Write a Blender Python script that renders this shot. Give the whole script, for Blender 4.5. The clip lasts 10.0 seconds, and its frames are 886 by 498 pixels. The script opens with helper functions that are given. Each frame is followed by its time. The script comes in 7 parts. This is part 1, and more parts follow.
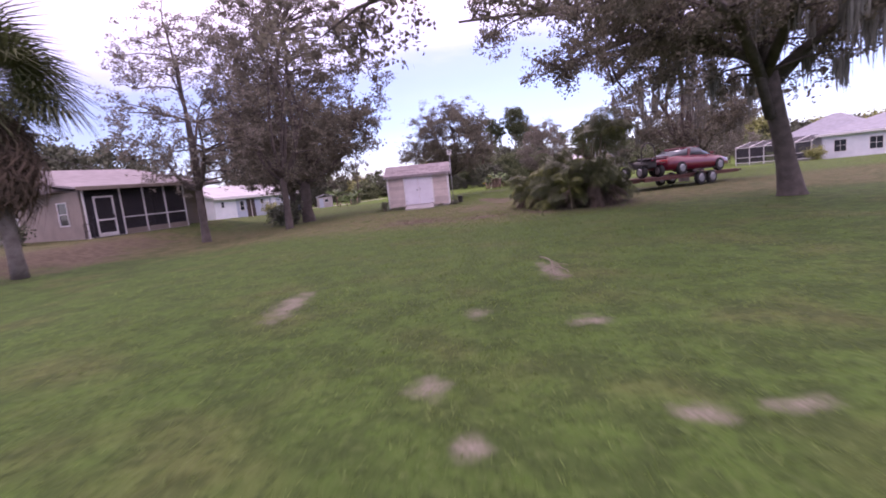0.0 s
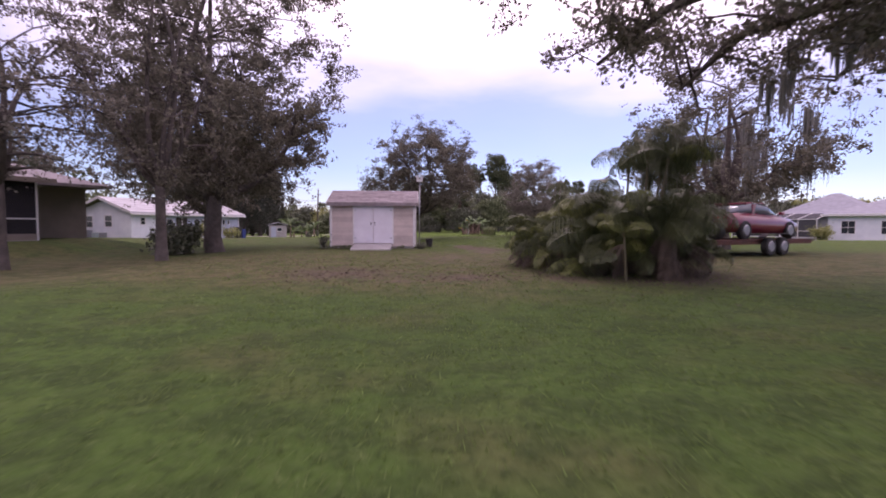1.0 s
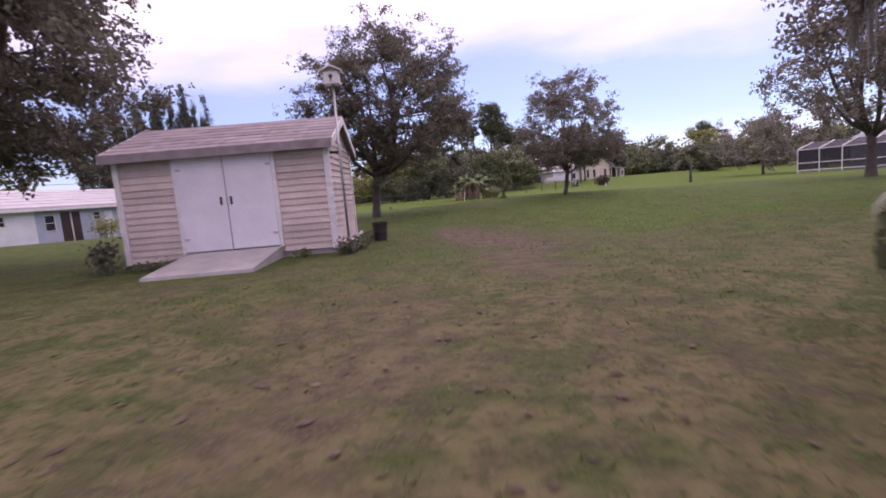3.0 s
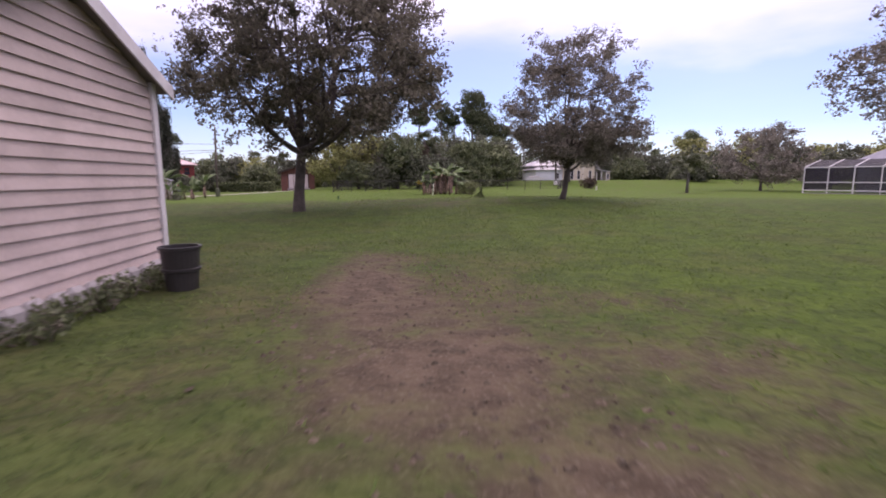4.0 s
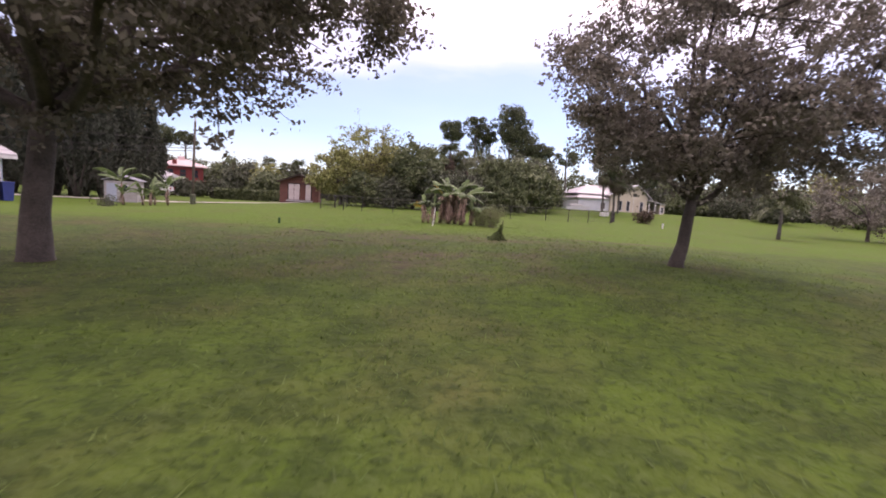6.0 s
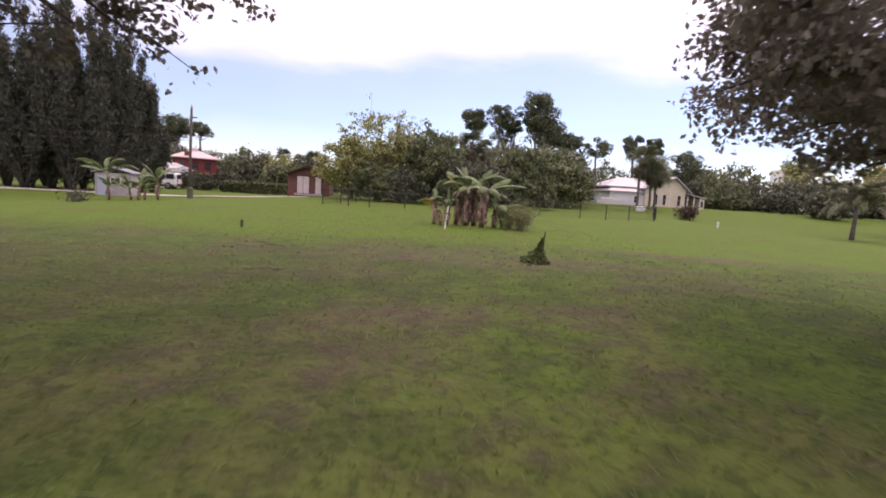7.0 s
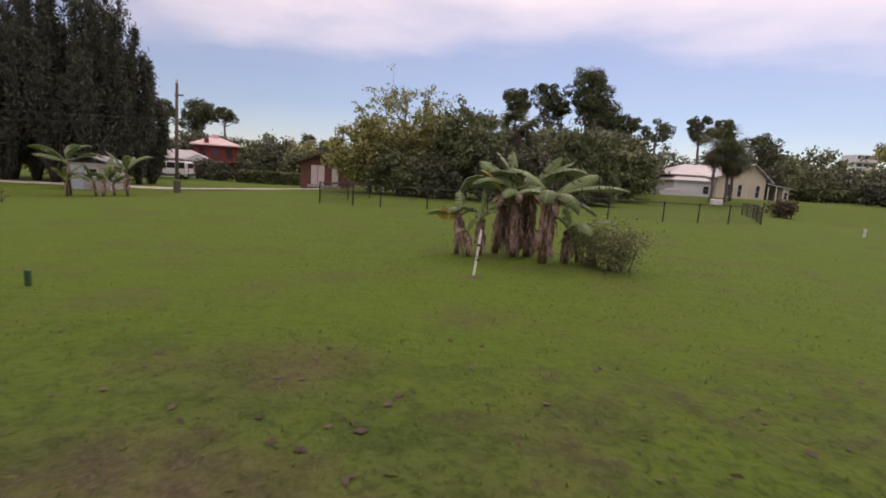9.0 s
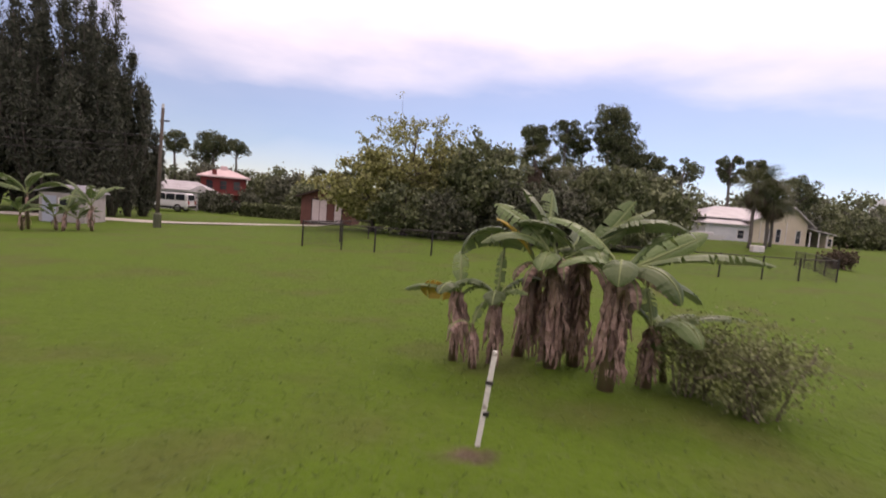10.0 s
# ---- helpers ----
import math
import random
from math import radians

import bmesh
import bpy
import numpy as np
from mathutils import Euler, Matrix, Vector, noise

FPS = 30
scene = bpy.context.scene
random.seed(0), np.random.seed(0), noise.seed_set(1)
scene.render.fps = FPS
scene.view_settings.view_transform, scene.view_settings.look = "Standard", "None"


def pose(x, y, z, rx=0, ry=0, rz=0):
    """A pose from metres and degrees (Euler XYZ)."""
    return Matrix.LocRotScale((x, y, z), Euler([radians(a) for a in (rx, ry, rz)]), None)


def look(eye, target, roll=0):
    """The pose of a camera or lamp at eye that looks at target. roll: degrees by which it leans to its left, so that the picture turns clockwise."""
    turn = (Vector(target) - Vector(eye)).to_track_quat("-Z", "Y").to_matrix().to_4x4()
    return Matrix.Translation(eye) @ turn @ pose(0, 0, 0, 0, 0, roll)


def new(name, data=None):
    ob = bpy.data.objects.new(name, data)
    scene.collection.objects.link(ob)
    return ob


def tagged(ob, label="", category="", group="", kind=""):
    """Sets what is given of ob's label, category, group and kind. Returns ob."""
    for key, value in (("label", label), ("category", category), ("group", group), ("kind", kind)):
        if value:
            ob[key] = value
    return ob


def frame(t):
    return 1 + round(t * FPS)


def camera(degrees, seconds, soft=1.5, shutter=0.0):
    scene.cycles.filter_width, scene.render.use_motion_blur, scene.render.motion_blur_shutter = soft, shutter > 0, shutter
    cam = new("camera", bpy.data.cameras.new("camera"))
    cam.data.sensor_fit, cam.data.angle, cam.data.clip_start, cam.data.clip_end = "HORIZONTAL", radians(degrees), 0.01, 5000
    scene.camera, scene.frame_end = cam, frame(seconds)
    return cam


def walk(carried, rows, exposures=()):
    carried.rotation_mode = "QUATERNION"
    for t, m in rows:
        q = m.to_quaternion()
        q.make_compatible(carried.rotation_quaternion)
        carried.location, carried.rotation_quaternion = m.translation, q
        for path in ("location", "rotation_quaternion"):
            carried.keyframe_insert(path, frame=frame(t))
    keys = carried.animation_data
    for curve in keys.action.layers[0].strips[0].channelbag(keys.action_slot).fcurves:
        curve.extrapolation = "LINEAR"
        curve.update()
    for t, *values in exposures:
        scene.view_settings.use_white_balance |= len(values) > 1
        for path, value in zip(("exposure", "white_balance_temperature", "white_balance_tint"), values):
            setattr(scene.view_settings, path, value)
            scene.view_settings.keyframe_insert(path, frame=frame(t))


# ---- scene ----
cam = camera(84.8, 10.0, 1.8, 0.2)
PATH = [
    (0, (0.343, -1.705, 1.354), (0.293, 0.276, 1.08), -5.7),
    (0.5, (0.447, 2.413, 1.083), (0.486, 4.404, 0.908), -4.9),
    (1, (0.68, 5.98, 1.006), (0.762, 7.976, 0.907), 0.3),
    (1.5, (0.864, 9.417, 0.983), (0.939, 11.409, 0.822), -0.3),
    (2, (1.132, 12.527, 1.016), (1.177, 14.52, 0.85), -2.5),
    (2.5, (1.428, 15.367, 0.951), (1.487, 17.356, 0.757), -4.6),
    (2.7, (1.572, 16.464, 0.925), (1.633, 18.45, 0.697), -5.2),
    (3.8, (2.604, 22.696, 0.928), (2.801, 24.67, 0.671), -1.6),
    (4, (2.849, 23.78, 0.948), (3.033, 25.751, 0.662), -0.2),
    (4.5, (3.331, 26.278, 0.837), (3.481, 28.248, 0.524), 1.0),
    (5, (3.839, 28.602, 0.872), (3.979, 30.584, 0.643), 1.1),
    (5.2, (4.018, 29.531, 0.978), (4.155, 31.515, 0.768), 1.4),
    (6.3, (4.771, 33.314, 1.083), (4.791, 35.303, 0.873), 4.2),
    (6.5, (4.812, 34.087, 1.112), (4.818, 36.075, 0.892), 4.3),
    (7, (4.902, 35.947, 1.149), (4.862, 37.932, 0.904), 3.6),
    (7.5, (4.948, 37.748, 1.206), (4.877, 39.739, 1.024), 3.6),
    (8, (4.963, 39.335, 1.3), (4.8, 41.324, 1.177), 3.6),
    (8.5, (4.909, 40.817, 1.411), (4.717, 42.801, 1.241), 3.0),
    (9, (4.853, 42.311, 1.428), (4.659, 44.278, 1.121), 3.5),
    (9.5, (4.788, 43.929, 1.493), (4.576, 45.881, 1.114), 3.8),
    (10, (4.739, 45.747, 1.582), (4.471, 47.722, 1.415), 4.6),
]
walk(cam, [(t, look(eye, target, roll)) for t, eye, target, roll in PATH],
     [(0.0, 0.42, 6380, 53), (1.0, 0.02, 6500, 47), (2.5, 0.05, 6480, 47), (4.5, 0.12, 6500, 37), (6.5, 0.38, 7020, 36), (7.5, 0.12, 7050, 33), (8.0, -0.08, 7100, 30), (8.5, -0.37, 7180, 28), (9.0, -0.36, 7500, 28), (9.5, -0.2, 7560, 30), (10.0, -0.13, 7400, 30)])

# ---- world, sun, exposure ----
def make_world():
    w = bpy.data.worlds.new("sky")
    scene.world = w
    w.use_nodes = True
    nt = w.node_tree
    nt.nodes.clear()
    N, L = nt.nodes.new, nt.links.new
    out, bg = N("ShaderNodeOutputWorld"), N("ShaderNodeBackground")
    sky = N("ShaderNodeTexSky")
    sky.sky_type, sky.sun_disc = "NISHITA", False
    sky.sun_elevation, sky.sun_rotation = radians(48), radians(25)
    sky.air_density, sky.dust_density, sky.ozone_density = 1.0, 0.2, 2.0
    dim = N("ShaderNodeMix"); dim.data_type, dim.blend_type = "RGBA", "MULTIPLY"
    dim.inputs["Factor"].default_value = 1.0
    L(sky.outputs[0], dim.inputs["A"])
    dim.inputs["B"].default_value = (0.091, 0.110, 0.130, 1)
    geo = N("ShaderNodeTexCoord")
    sep = N("ShaderNodeSeparateXYZ"); L(geo.outputs["Generated"], sep.inputs[0])
    # cloud sheet: flat layer projected on the dome
    n1 = N("ShaderNodeTexNoise"); n1.inputs["Scale"].default_value = 2.2; n1.inputs["Detail"].default_value = 5
    mp = N("ShaderNodeMapping"); mp.inputs["Scale"].default_value = (1, 1, 3.2); mp.inputs["Location"].default_value = (0.4, 0.2, 0.0)
    L(geo.outputs["Generated"], mp.inputs[0]); L(mp.outputs[0], n1.inputs["Vector"])
    add = N("ShaderNodeMath"); add.operation = "MULTIPLY_ADD"
    L(n1.outputs[0], add.inputs[0]); add.inputs[1].default_value = 0.30
    L(sep.outputs["Z"], add.inputs[2])
    ramp = N("ShaderNodeValToRGB")
    e = ramp.color_ramp.elements
    e[0].position, e[0].color = 0.10, (0.19, 0.19, 0.19, 1)
    e[1].position, e[1].color = 0.56, (1, 1, 1, 1)
    k = e.new(0.24); k.color = (0.06, 0.06, 0.06, 1)
    k = e.new(0.36); k.color = (0.13, 0.13, 0.13, 1)
    k = e.new(0.47); k.color = (0.62, 0.62, 0.62, 1)
    L(add.outputs[0], ramp.inputs[0])
    mix = N("ShaderNodeMix"); mix.data_type = "RGBA"
    L(ramp.outputs[0], mix.inputs["Factor"])
    L(dim.outputs["Result"], mix.inputs["A"])
    mix.inputs["B"].default_value = (1.52, 1.47, 1.50, 1)
    L(mix.outputs["Result"], bg.inputs["Color"])
    L(bg.outputs[0], out.inputs[0])
    return w


make_world()
sun_data = bpy.data.lights.new("sun", "SUN")
sun_data.energy, sun_data.angle, sun_data.color = 0.9, radians(14), (1.0, 0.96, 0.9)
sun = new("sun", sun_data)
sun.matrix_world = look((14, 30, 40), (0, 0, 0))


# ---- materials ----
def material(name, base, second=None, rough=0.8, scale=6.0, fine=60.0, bump=0.3, metal=0.0, mixlow=0.35, mixhigh=0.65,
             spread=0.0, island=False, trans=0.0, dist=0.01, spec=0.4):
    m = bpy.data.materials.new(name)
    m.use_nodes = True
    nt = m.node_tree
    N, L = nt.nodes.new, nt.links.new
    b = nt.nodes["Principled BSDF"]
    b.inputs["Roughness"].default_value, b.inputs["Metallic"].default_value = rough, metal
    b.inputs["Specular IOR Level"].default_value = spec
    second = second or tuple(c * 0.7 for c in base)
    co = N("ShaderNodeTexCoord")
    n1 = N("ShaderNodeTexNoise"); n1.inputs["Scale"].default_value, n1.inputs["Detail"].default_value = scale, 6
    n2 = N("ShaderNodeTexNoise"); n2.inputs["Scale"].default_value, n2.inputs["Detail"].default_value = fine, 3
    L(co.outputs["Object"], n1.inputs["Vector"]); L(co.outputs["Object"], n2.inputs["Vector"])
    av = N("ShaderNodeMath"); av.operation = "MULTIPLY_ADD"
    L(n2.outputs[0], av.inputs[0]); av.inputs[1].default_value = 0.35
    sc = N("ShaderNodeMath"); sc.operation = "MULTIPLY"; sc.inputs[1].default_value = 0.65
    L(n1.outputs[0], sc.inputs[0]); L(sc.outputs[0], av.inputs[2])
    rmp = N("ShaderNodeMapRange"); rmp.inputs["From Min"].default_value, rmp.inputs["From Max"].default_value = mixlow, mixhigh
    L(av.outputs[0], rmp.inputs[0])
    mix = N("ShaderNodeMix"); mix.data_type = "RGBA"
    mix.inputs["A"].default_value, mix.inputs["B"].default_value = (*base, 1), (*second, 1)
    L(rmp.outputs[0], mix.inputs["Factor"])
    colour = mix.outputs["Result"]
    if spread:
        hsv = N("ShaderNodeHueSaturation")
        rnd = N("ShaderNodeNewGeometry" if island else "ShaderNodeObjectInfo")
        vr = N("ShaderNodeMapRange"); vr.inputs["To Min"].default_value, vr.inputs["To Max"].default_value = 1 - spread, 1 + spread
        L(rnd.outputs["Random Per Island" if island else "Random"], vr.inputs[0])
        L(vr.outputs[0], hsv.inputs["Value"]); L(colour, hsv.inputs["Color"])
        colour = hsv.outputs[0]
    L(colour, b.inputs["Base Color"])
    if bump:
        bp = N("ShaderNodeBump"); bp.inputs["Strength"].default_value, bp.inputs["Distance"].default_value = bump, dist
        L(n2.outputs[0], bp.inputs["Height"]); L(bp.outputs[0], b.inputs["Normal"])
    if trans:
        tr = N("ShaderNodeBsdfTranslucent"); L(colour, tr.inputs[0])
        ms = N("ShaderNodeMixShader"); ms.inputs[0].default_value = trans
        o = nt.nodes["Material Output"]
        L(b.outputs[0], ms.inputs[1]); L(tr.outputs[0], ms.inputs[2]); L(ms.outputs[0], o.inputs[0])
    return m


M = {}
M["oak_leaf"] = material("oak_leaf", (0.145, 0.132, 0.100), (0.19, 0.175, 0.135), 0.7, 0.6, 6, 0, spread=0.3, island=True, trans=0.3, spec=0.2)
M["oak_leaf_purple"] = material("oak_leaf_grey", (0.205, 0.185, 0.155), (0.26, 0.24, 0.20), 0.7, 0.6, 6, 0, spread=0.3, island=True, trans=0.3, spec=0.2)
M["far_leaf"] = material("far_leaf", (0.105, 0.130, 0.062), (0.15, 0.17, 0.085), 0.6, 0.5, 5, 0, spread=0.5, island=True, trans=0.2)
M["light_leaf"] = material("light_leaf", (0.235, 0.250, 0.090), (0.30, 0.30, 0.12), 0.6, 0.5, 5, 0, spread=0.5, island=True, trans=0.3)
M["vine_leaf"] = material("vine_leaf", (0.105, 0.150, 0.050), (0.15, 0.19, 0.07), 0.6, 0.5, 5, 0, spread=0.5, island=True, trans=0.3)
M["dark_leaf"] = material("dark_leaf", (0.078, 0.088, 0.058), (0.11, 0.12, 0.075), 0.6, 0.5, 5, 0, spread=0.5, island=True, trans=0.12)
M["casuarina"] = material("casuarina_needles", (0.052, 0.060, 0.044), (0.078, 0.086, 0.06), 0.8, 0.3, 3, 0, spread=0.4, island=True, trans=0.1)
M["bark"] = material("bark", (0.12, 0.10, 0.09), (0.055, 0.046, 0.042), 0.9, 5, 40, 0.8, dist=0.02)
M["grey_bark"] = material("grey_bark", (0.17, 0.155, 0.145), (0.08, 0.07, 0.065), 0.9, 5, 40, 0.8, dist=0.02)


# ---- mesh helpers ----
def mesh_from(name, verts, faces, mat):
    me = bpy.data.meshes.new(name)
    me.from_pydata([tuple(v) for v in verts], [], [tuple(f) for f in faces])
    me.materials.append(mat)
    me.update()
    return me


def put(name, me, parent=None, label="", loc=None, smooth=False):
    ob = new(name, me)
    if parent is not None:
        ob.parent = parent
    if loc is not None:
        ob.location = loc
    if label:
        tagged(ob, label)
    if smooth:
        me.shade_smooth()
    return ob


def part(name, bm, mat, parent=None, label="", smooth=False):
    me = bpy.data.meshes.new(name)
    bm.to_mesh(me)
    bm.free()
    me.materials.append(mat)
    return put(name, me, parent, label, smooth=smooth)


def thing(name, loc, label, category, group="", rz=0.0, kind=""):
    ob = new(name)
    ob.matrix_world = pose(*loc, 0, 0, rz)
    ob.empty_display_size = 0.2
    return tagged(ob, label, category, group, kind)


def box(bm, x0, x1, y0, y1, z0, z1, bevel=0.0):
    r = bmesh.ops.create_cube(bm, size=1.0)
    vs = r["verts"]
    for v in vs:
        v.co = Vector((x0 + (v.co.x + 0.5) * (x1 - x0), y0 + (v.co.y + 0.5) * (y1 - y0), z0 + (v.co.z + 0.5) * (z1 - z0)))
    if bevel:
        es = list({e for v in vs for e in v.link_edges})
        bmesh.ops.bevel(bm, geom=es, offset=bevel, segments=1, affect="EDGES")
    return bm


def boxes(*specs, bevel=0.0):
    bm = bmesh.new()
    for s in specs:
        box(bm, *s, bevel=bevel)
    return bm


def prism(points, axis, a, b):
    """A closed prism: a polygon in the plane across axis, from a to b."""
    bm = bmesh.new()
    def at(p, v):
        return {"x": (v, p[0], p[1]), "y": (p[0], v, p[1]), "z": (p[0], p[1], v)}[axis]
    lo = [bm.verts.new(at(p, a)) for p in points]
    hi = [bm.verts.new(at(p, b)) for p in points]
    bm.faces.new(lo)
    bm.faces.new(hi[::-1])
    n = len(points)
    for i in range(n):
        bm.faces.new((lo[i], hi[i], hi[(i + 1) % n], lo[(i + 1) % n]))
    bmesh.ops.recalc_face_normals(bm, faces=bm.faces)
    return bm


def tube(verts, faces, path, radii, sides=7):
    """Adds a tapered tube along path to the lists."""
    path = [Vector(p) for p in path]
    rings = []
    for i, p in enumerate(path):
        d = (path[min(i + 1, len(path) - 1)] - path[max(i - 1, 0)]).normalized()
        a = d.orthogonal().normalized()
        if i and rings:
            a = (rings_a - d * rings_a.dot(d))
            a = a.normalized() if a.length > 1e-4 else d.orthogonal().normalized()
        rings_a = a
        b = d.cross(a)
        start = len(verts)
        for k in range(sides):
            t = 2 * math.pi * k / sides
            verts.append(p + (a * math.cos(t) + b * math.sin(t)) * radii[i])
        rings.append(start)
    for i in range(len(rings) - 1):
        for k in range(sides):
            k2 = (k + 1) % sides
            faces.append((rings[i] + k, rings[i] + k2, rings[i + 1] + k2, rings[i + 1] + k))
    faces.append(tuple(rings[0] + k for k in reversed(range(sides))))
    faces.append(tuple(rings[-1] + k for k in range(sides)))


def leaf_mesh(name, centres, size, mat, rng, long=1.7, droop=0.0):
    """One mesh of folded four-sided leaves at the given centres."""
    c = np.asarray(centres, float)
    n = len(c)
    d = rng.normal(size=(n, 3))
    d[:, 2] -= droop
    d /= np.linalg.norm(d, axis=1)[:, None]
    s = np.cross(d, rng.normal(size=(n, 3)))
    s /= np.linalg.norm(s, axis=1)[:, None] + 1e-9
    sz = size * rng.uniform(0.6, 1.35, n)[:, None]
    v = np.empty((n, 4, 3))
    v[:, 0] = c - d * sz * long * 0.5
    v[:, 1] = c + s * sz * 0.5
    v[:, 2] = c + d * sz * long * 0.5
    v[:, 3] = c - s * sz * 0.5
    me = bpy.data.meshes.new(name)
    me.vertices.add(4 * n)
    me.vertices.foreach_set("co", v.reshape(-1))
    me.loops.add(4 * n)
    me.loops.foreach_set("vertex_index", np.arange(4 * n, dtype=np.int32))
    me.polygons.add(n)
    me.polygons.foreach_set("loop_start", np.arange(0, 4 * n, 4, dtype=np.int32))
    me.materials.append(mat)
    me.update(calc_edges=True)
    return me


def smooth(a, b, v):
    t = min(1.0, max(0.0, (v - a) / (b - a)))
    return t * t * (3 - 2 * t)


def ground_z(x, y):
    z = 0.30 * math.exp(-(((x - 8.0) / 6.0) ** 2 + ((y - 40.5) / 5.5) ** 2))
    z += 0.10 * math.exp(-(((x - 5.5) / 4.0) ** 2 + ((y - 50) / 3.0) ** 2))
    # shallow swale below the near trees, and the raised pad of the tan house
    z -= 0.22 * smooth(-4, -9.5, x) * smooth(45, 34, y)
    z += 0.50 * smooth(-12.5, -15.0, x) * smooth(34, 30, y)
    # the land falls to the road beyond the white house and rises to the far cream house
    z -= 0.62 * smooth(-3, -16, x) * smooth(38, 62, y)
    z -= 0.40 * smooth(18, 28, x) * smooth(40, 55, y) * smooth(88, 76, y)
    z += 0.65 * smooth(12, 24, x) * smooth(84, 96, y)
    return z


# ---- trees ----
def tree(loc, height, spread, clear, radius, seed, leaf=0.09, count=26000, mat="oak_leaf", bark="bark", limbs=6, label="", group="",
         fuzz=0.3, lean=(0, 0), name="tree", low=None, lumps=0.16, tips=260, hollow=0.5, top=0.62, spray=7, shift=0.0):
    """A broadleaf tree: trunk, limbs, branches and twigs that fill an uneven egg-shaped crown, with leaves in sprays at the twigs."""
    rng = np.random.default_rng(seed)
    t = thing(name, loc, label, "tree", group)
    low = clear * 0.95 if low is None else low
    fork = np.array([lean[0] * clear, lean[1] * clear, clear])
    cz = low + (height - low) * (1 - top)
    centre = np.array([fork[0] * 1.3 + shift, fork[1] * 1.3, cz])
    ph = rng.uniform(0, 6.283, 6)

    def shell(n, a, b):
        d = rng.normal(size=(n, 3))
        d /= np.linalg.norm(d, axis=1)[:, None]
        az, el = np.arctan2(d[:, 1], d[:, 0]), np.arcsin(d[:, 2])
        r = 1 + lumps * (np.sin(3 * az + ph[0] + 2 * el) + 0.7 * np.sin(5 * az - 3 * el + ph[1]) + 0.6 * np.sin(7 * el + 2 * az + ph[2])) * 0.6
        r *= rng.uniform(a, b, n) ** 0.7
        up = np.where(d[:, 2] > 0, height - cz, cz - low)
        return centre + d * r[:, None] * np.stack([np.full(n, spread), np.full(n, spread), up], 1)

    V, F = [], []
    base = [Vector((0, 0, -0.15)), Vector((0, 0, 0.04)), Vector(fork * 0.3) + Vector((rng.normal() * 0.03, rng.normal() * 0.03, 0)), Vector(fork * 0.7), Vector(fork)]
    tube(V, F, base, [radius * 1.7, radius * 1.25, radius, radius * 0.92, radius * 0.86], 10)
    nodes, rads = [], []

    def arm(a, b, r0, r1, bow, n, sides):
        a, b = Vector(a), Vector(b)
        L = (b - a).length
        j = Vector(rng.normal(size=3)) * 0.07 * L
        path = []
        for i in range(n + 1):
            f = i / n
            path.append(a.lerp(b, f) + Vector((0, 0, bow * L * math.sin(math.pi * f))) + j * math.sin(math.pi * f))
        rr = [r0 + (r1 - r0) * i / n for i in range(n + 1)]
        tube(V, F, path, rr, sides)
        return path, rr

    mains = shell(limbs * 3, 0.35, 0.6)
    mains = mains[np.argsort(np.arctan2(mains[:, 1] - centre[1], mains[:, 0] - centre[0]))][::3]
    mains[:, 2] = np.maximum(mains[:, 2], clear + 0.15 * (height - clear))
    leader = np.array([centre[0], centre[1], cz + 0.55 * (height - cz)])
    for k, m in enumerate(list(mains) + [leader]):
        s = fork - np.array([0, 0, rng.uniform(0, 0.15) * clear])
        p, rr = arm(s, m, radius * (0.62 if k < len(mains) else 0.75), radius * 0.22, -0.06, 6, 8)
        nodes += p[2:]
        rads += rr[2:]
    for lvl, (n, a, b, rr1) in enumerate(((max(30, tips // 6), 0.5, 0.85, 0.016), (tips, hollow, 1.0, 0.006))):
        pts = shell(n, a, b)
        A = np.array([tuple(q) for q in nodes])
        R = np.array(rads)
        new_nodes, new_r = [], []
        for q in pts:
            d = np.linalg.norm(A - q, axis=1) + 0.6 * np.maximum(0, A[:, 2] - q[2])
            i = int(np.argmin(d))
            r0 = min(R[i] * 0.7, 0.05 if lvl == 0 else 0.018)
            p, rr = arm(A[i], q, r0, rr1 if r0 > rr1 else r0 * 0.5, 0.05, 3 if lvl == 0 else 2, 5 if lvl == 0 else 3)
            new_nodes += p[1:]
            new_r += rr[1:]
        nodes, rads = (nodes + new_nodes, rads + new_r) if lvl == 0 else (new_nodes, new_r)
    put("trunk", mesh_from("trunk", V, F, M[bark]), t, smooth=True)
    P = np.array([tuple(q) for q in nodes])
    w = rng.uniform(0.3, 1.0, len(P))
    # leaves stand in small sprays, each about a twig's end
    sprays = max(1, count // spray)
    idx = rng.choice(len(P), sprays, p=w / w.sum())
    S = P[idx] + rng.normal(size=(sprays, 3)) * fuzz * np.array([1, 1, 0.75]) * rng.uniform(0.1, 1.0, (sprays, 1))
    C = np.repeat(S, spray, axis=0)
    C = C + rng.normal(size=C.shape) * leaf * 1.25 * np.array([1, 1, 0.7])
    C = C[C[:, 2] > low - 0.5]
    put("crown", leaf_mesh("crown", C, leaf, M[mat], rng), t)
    return t


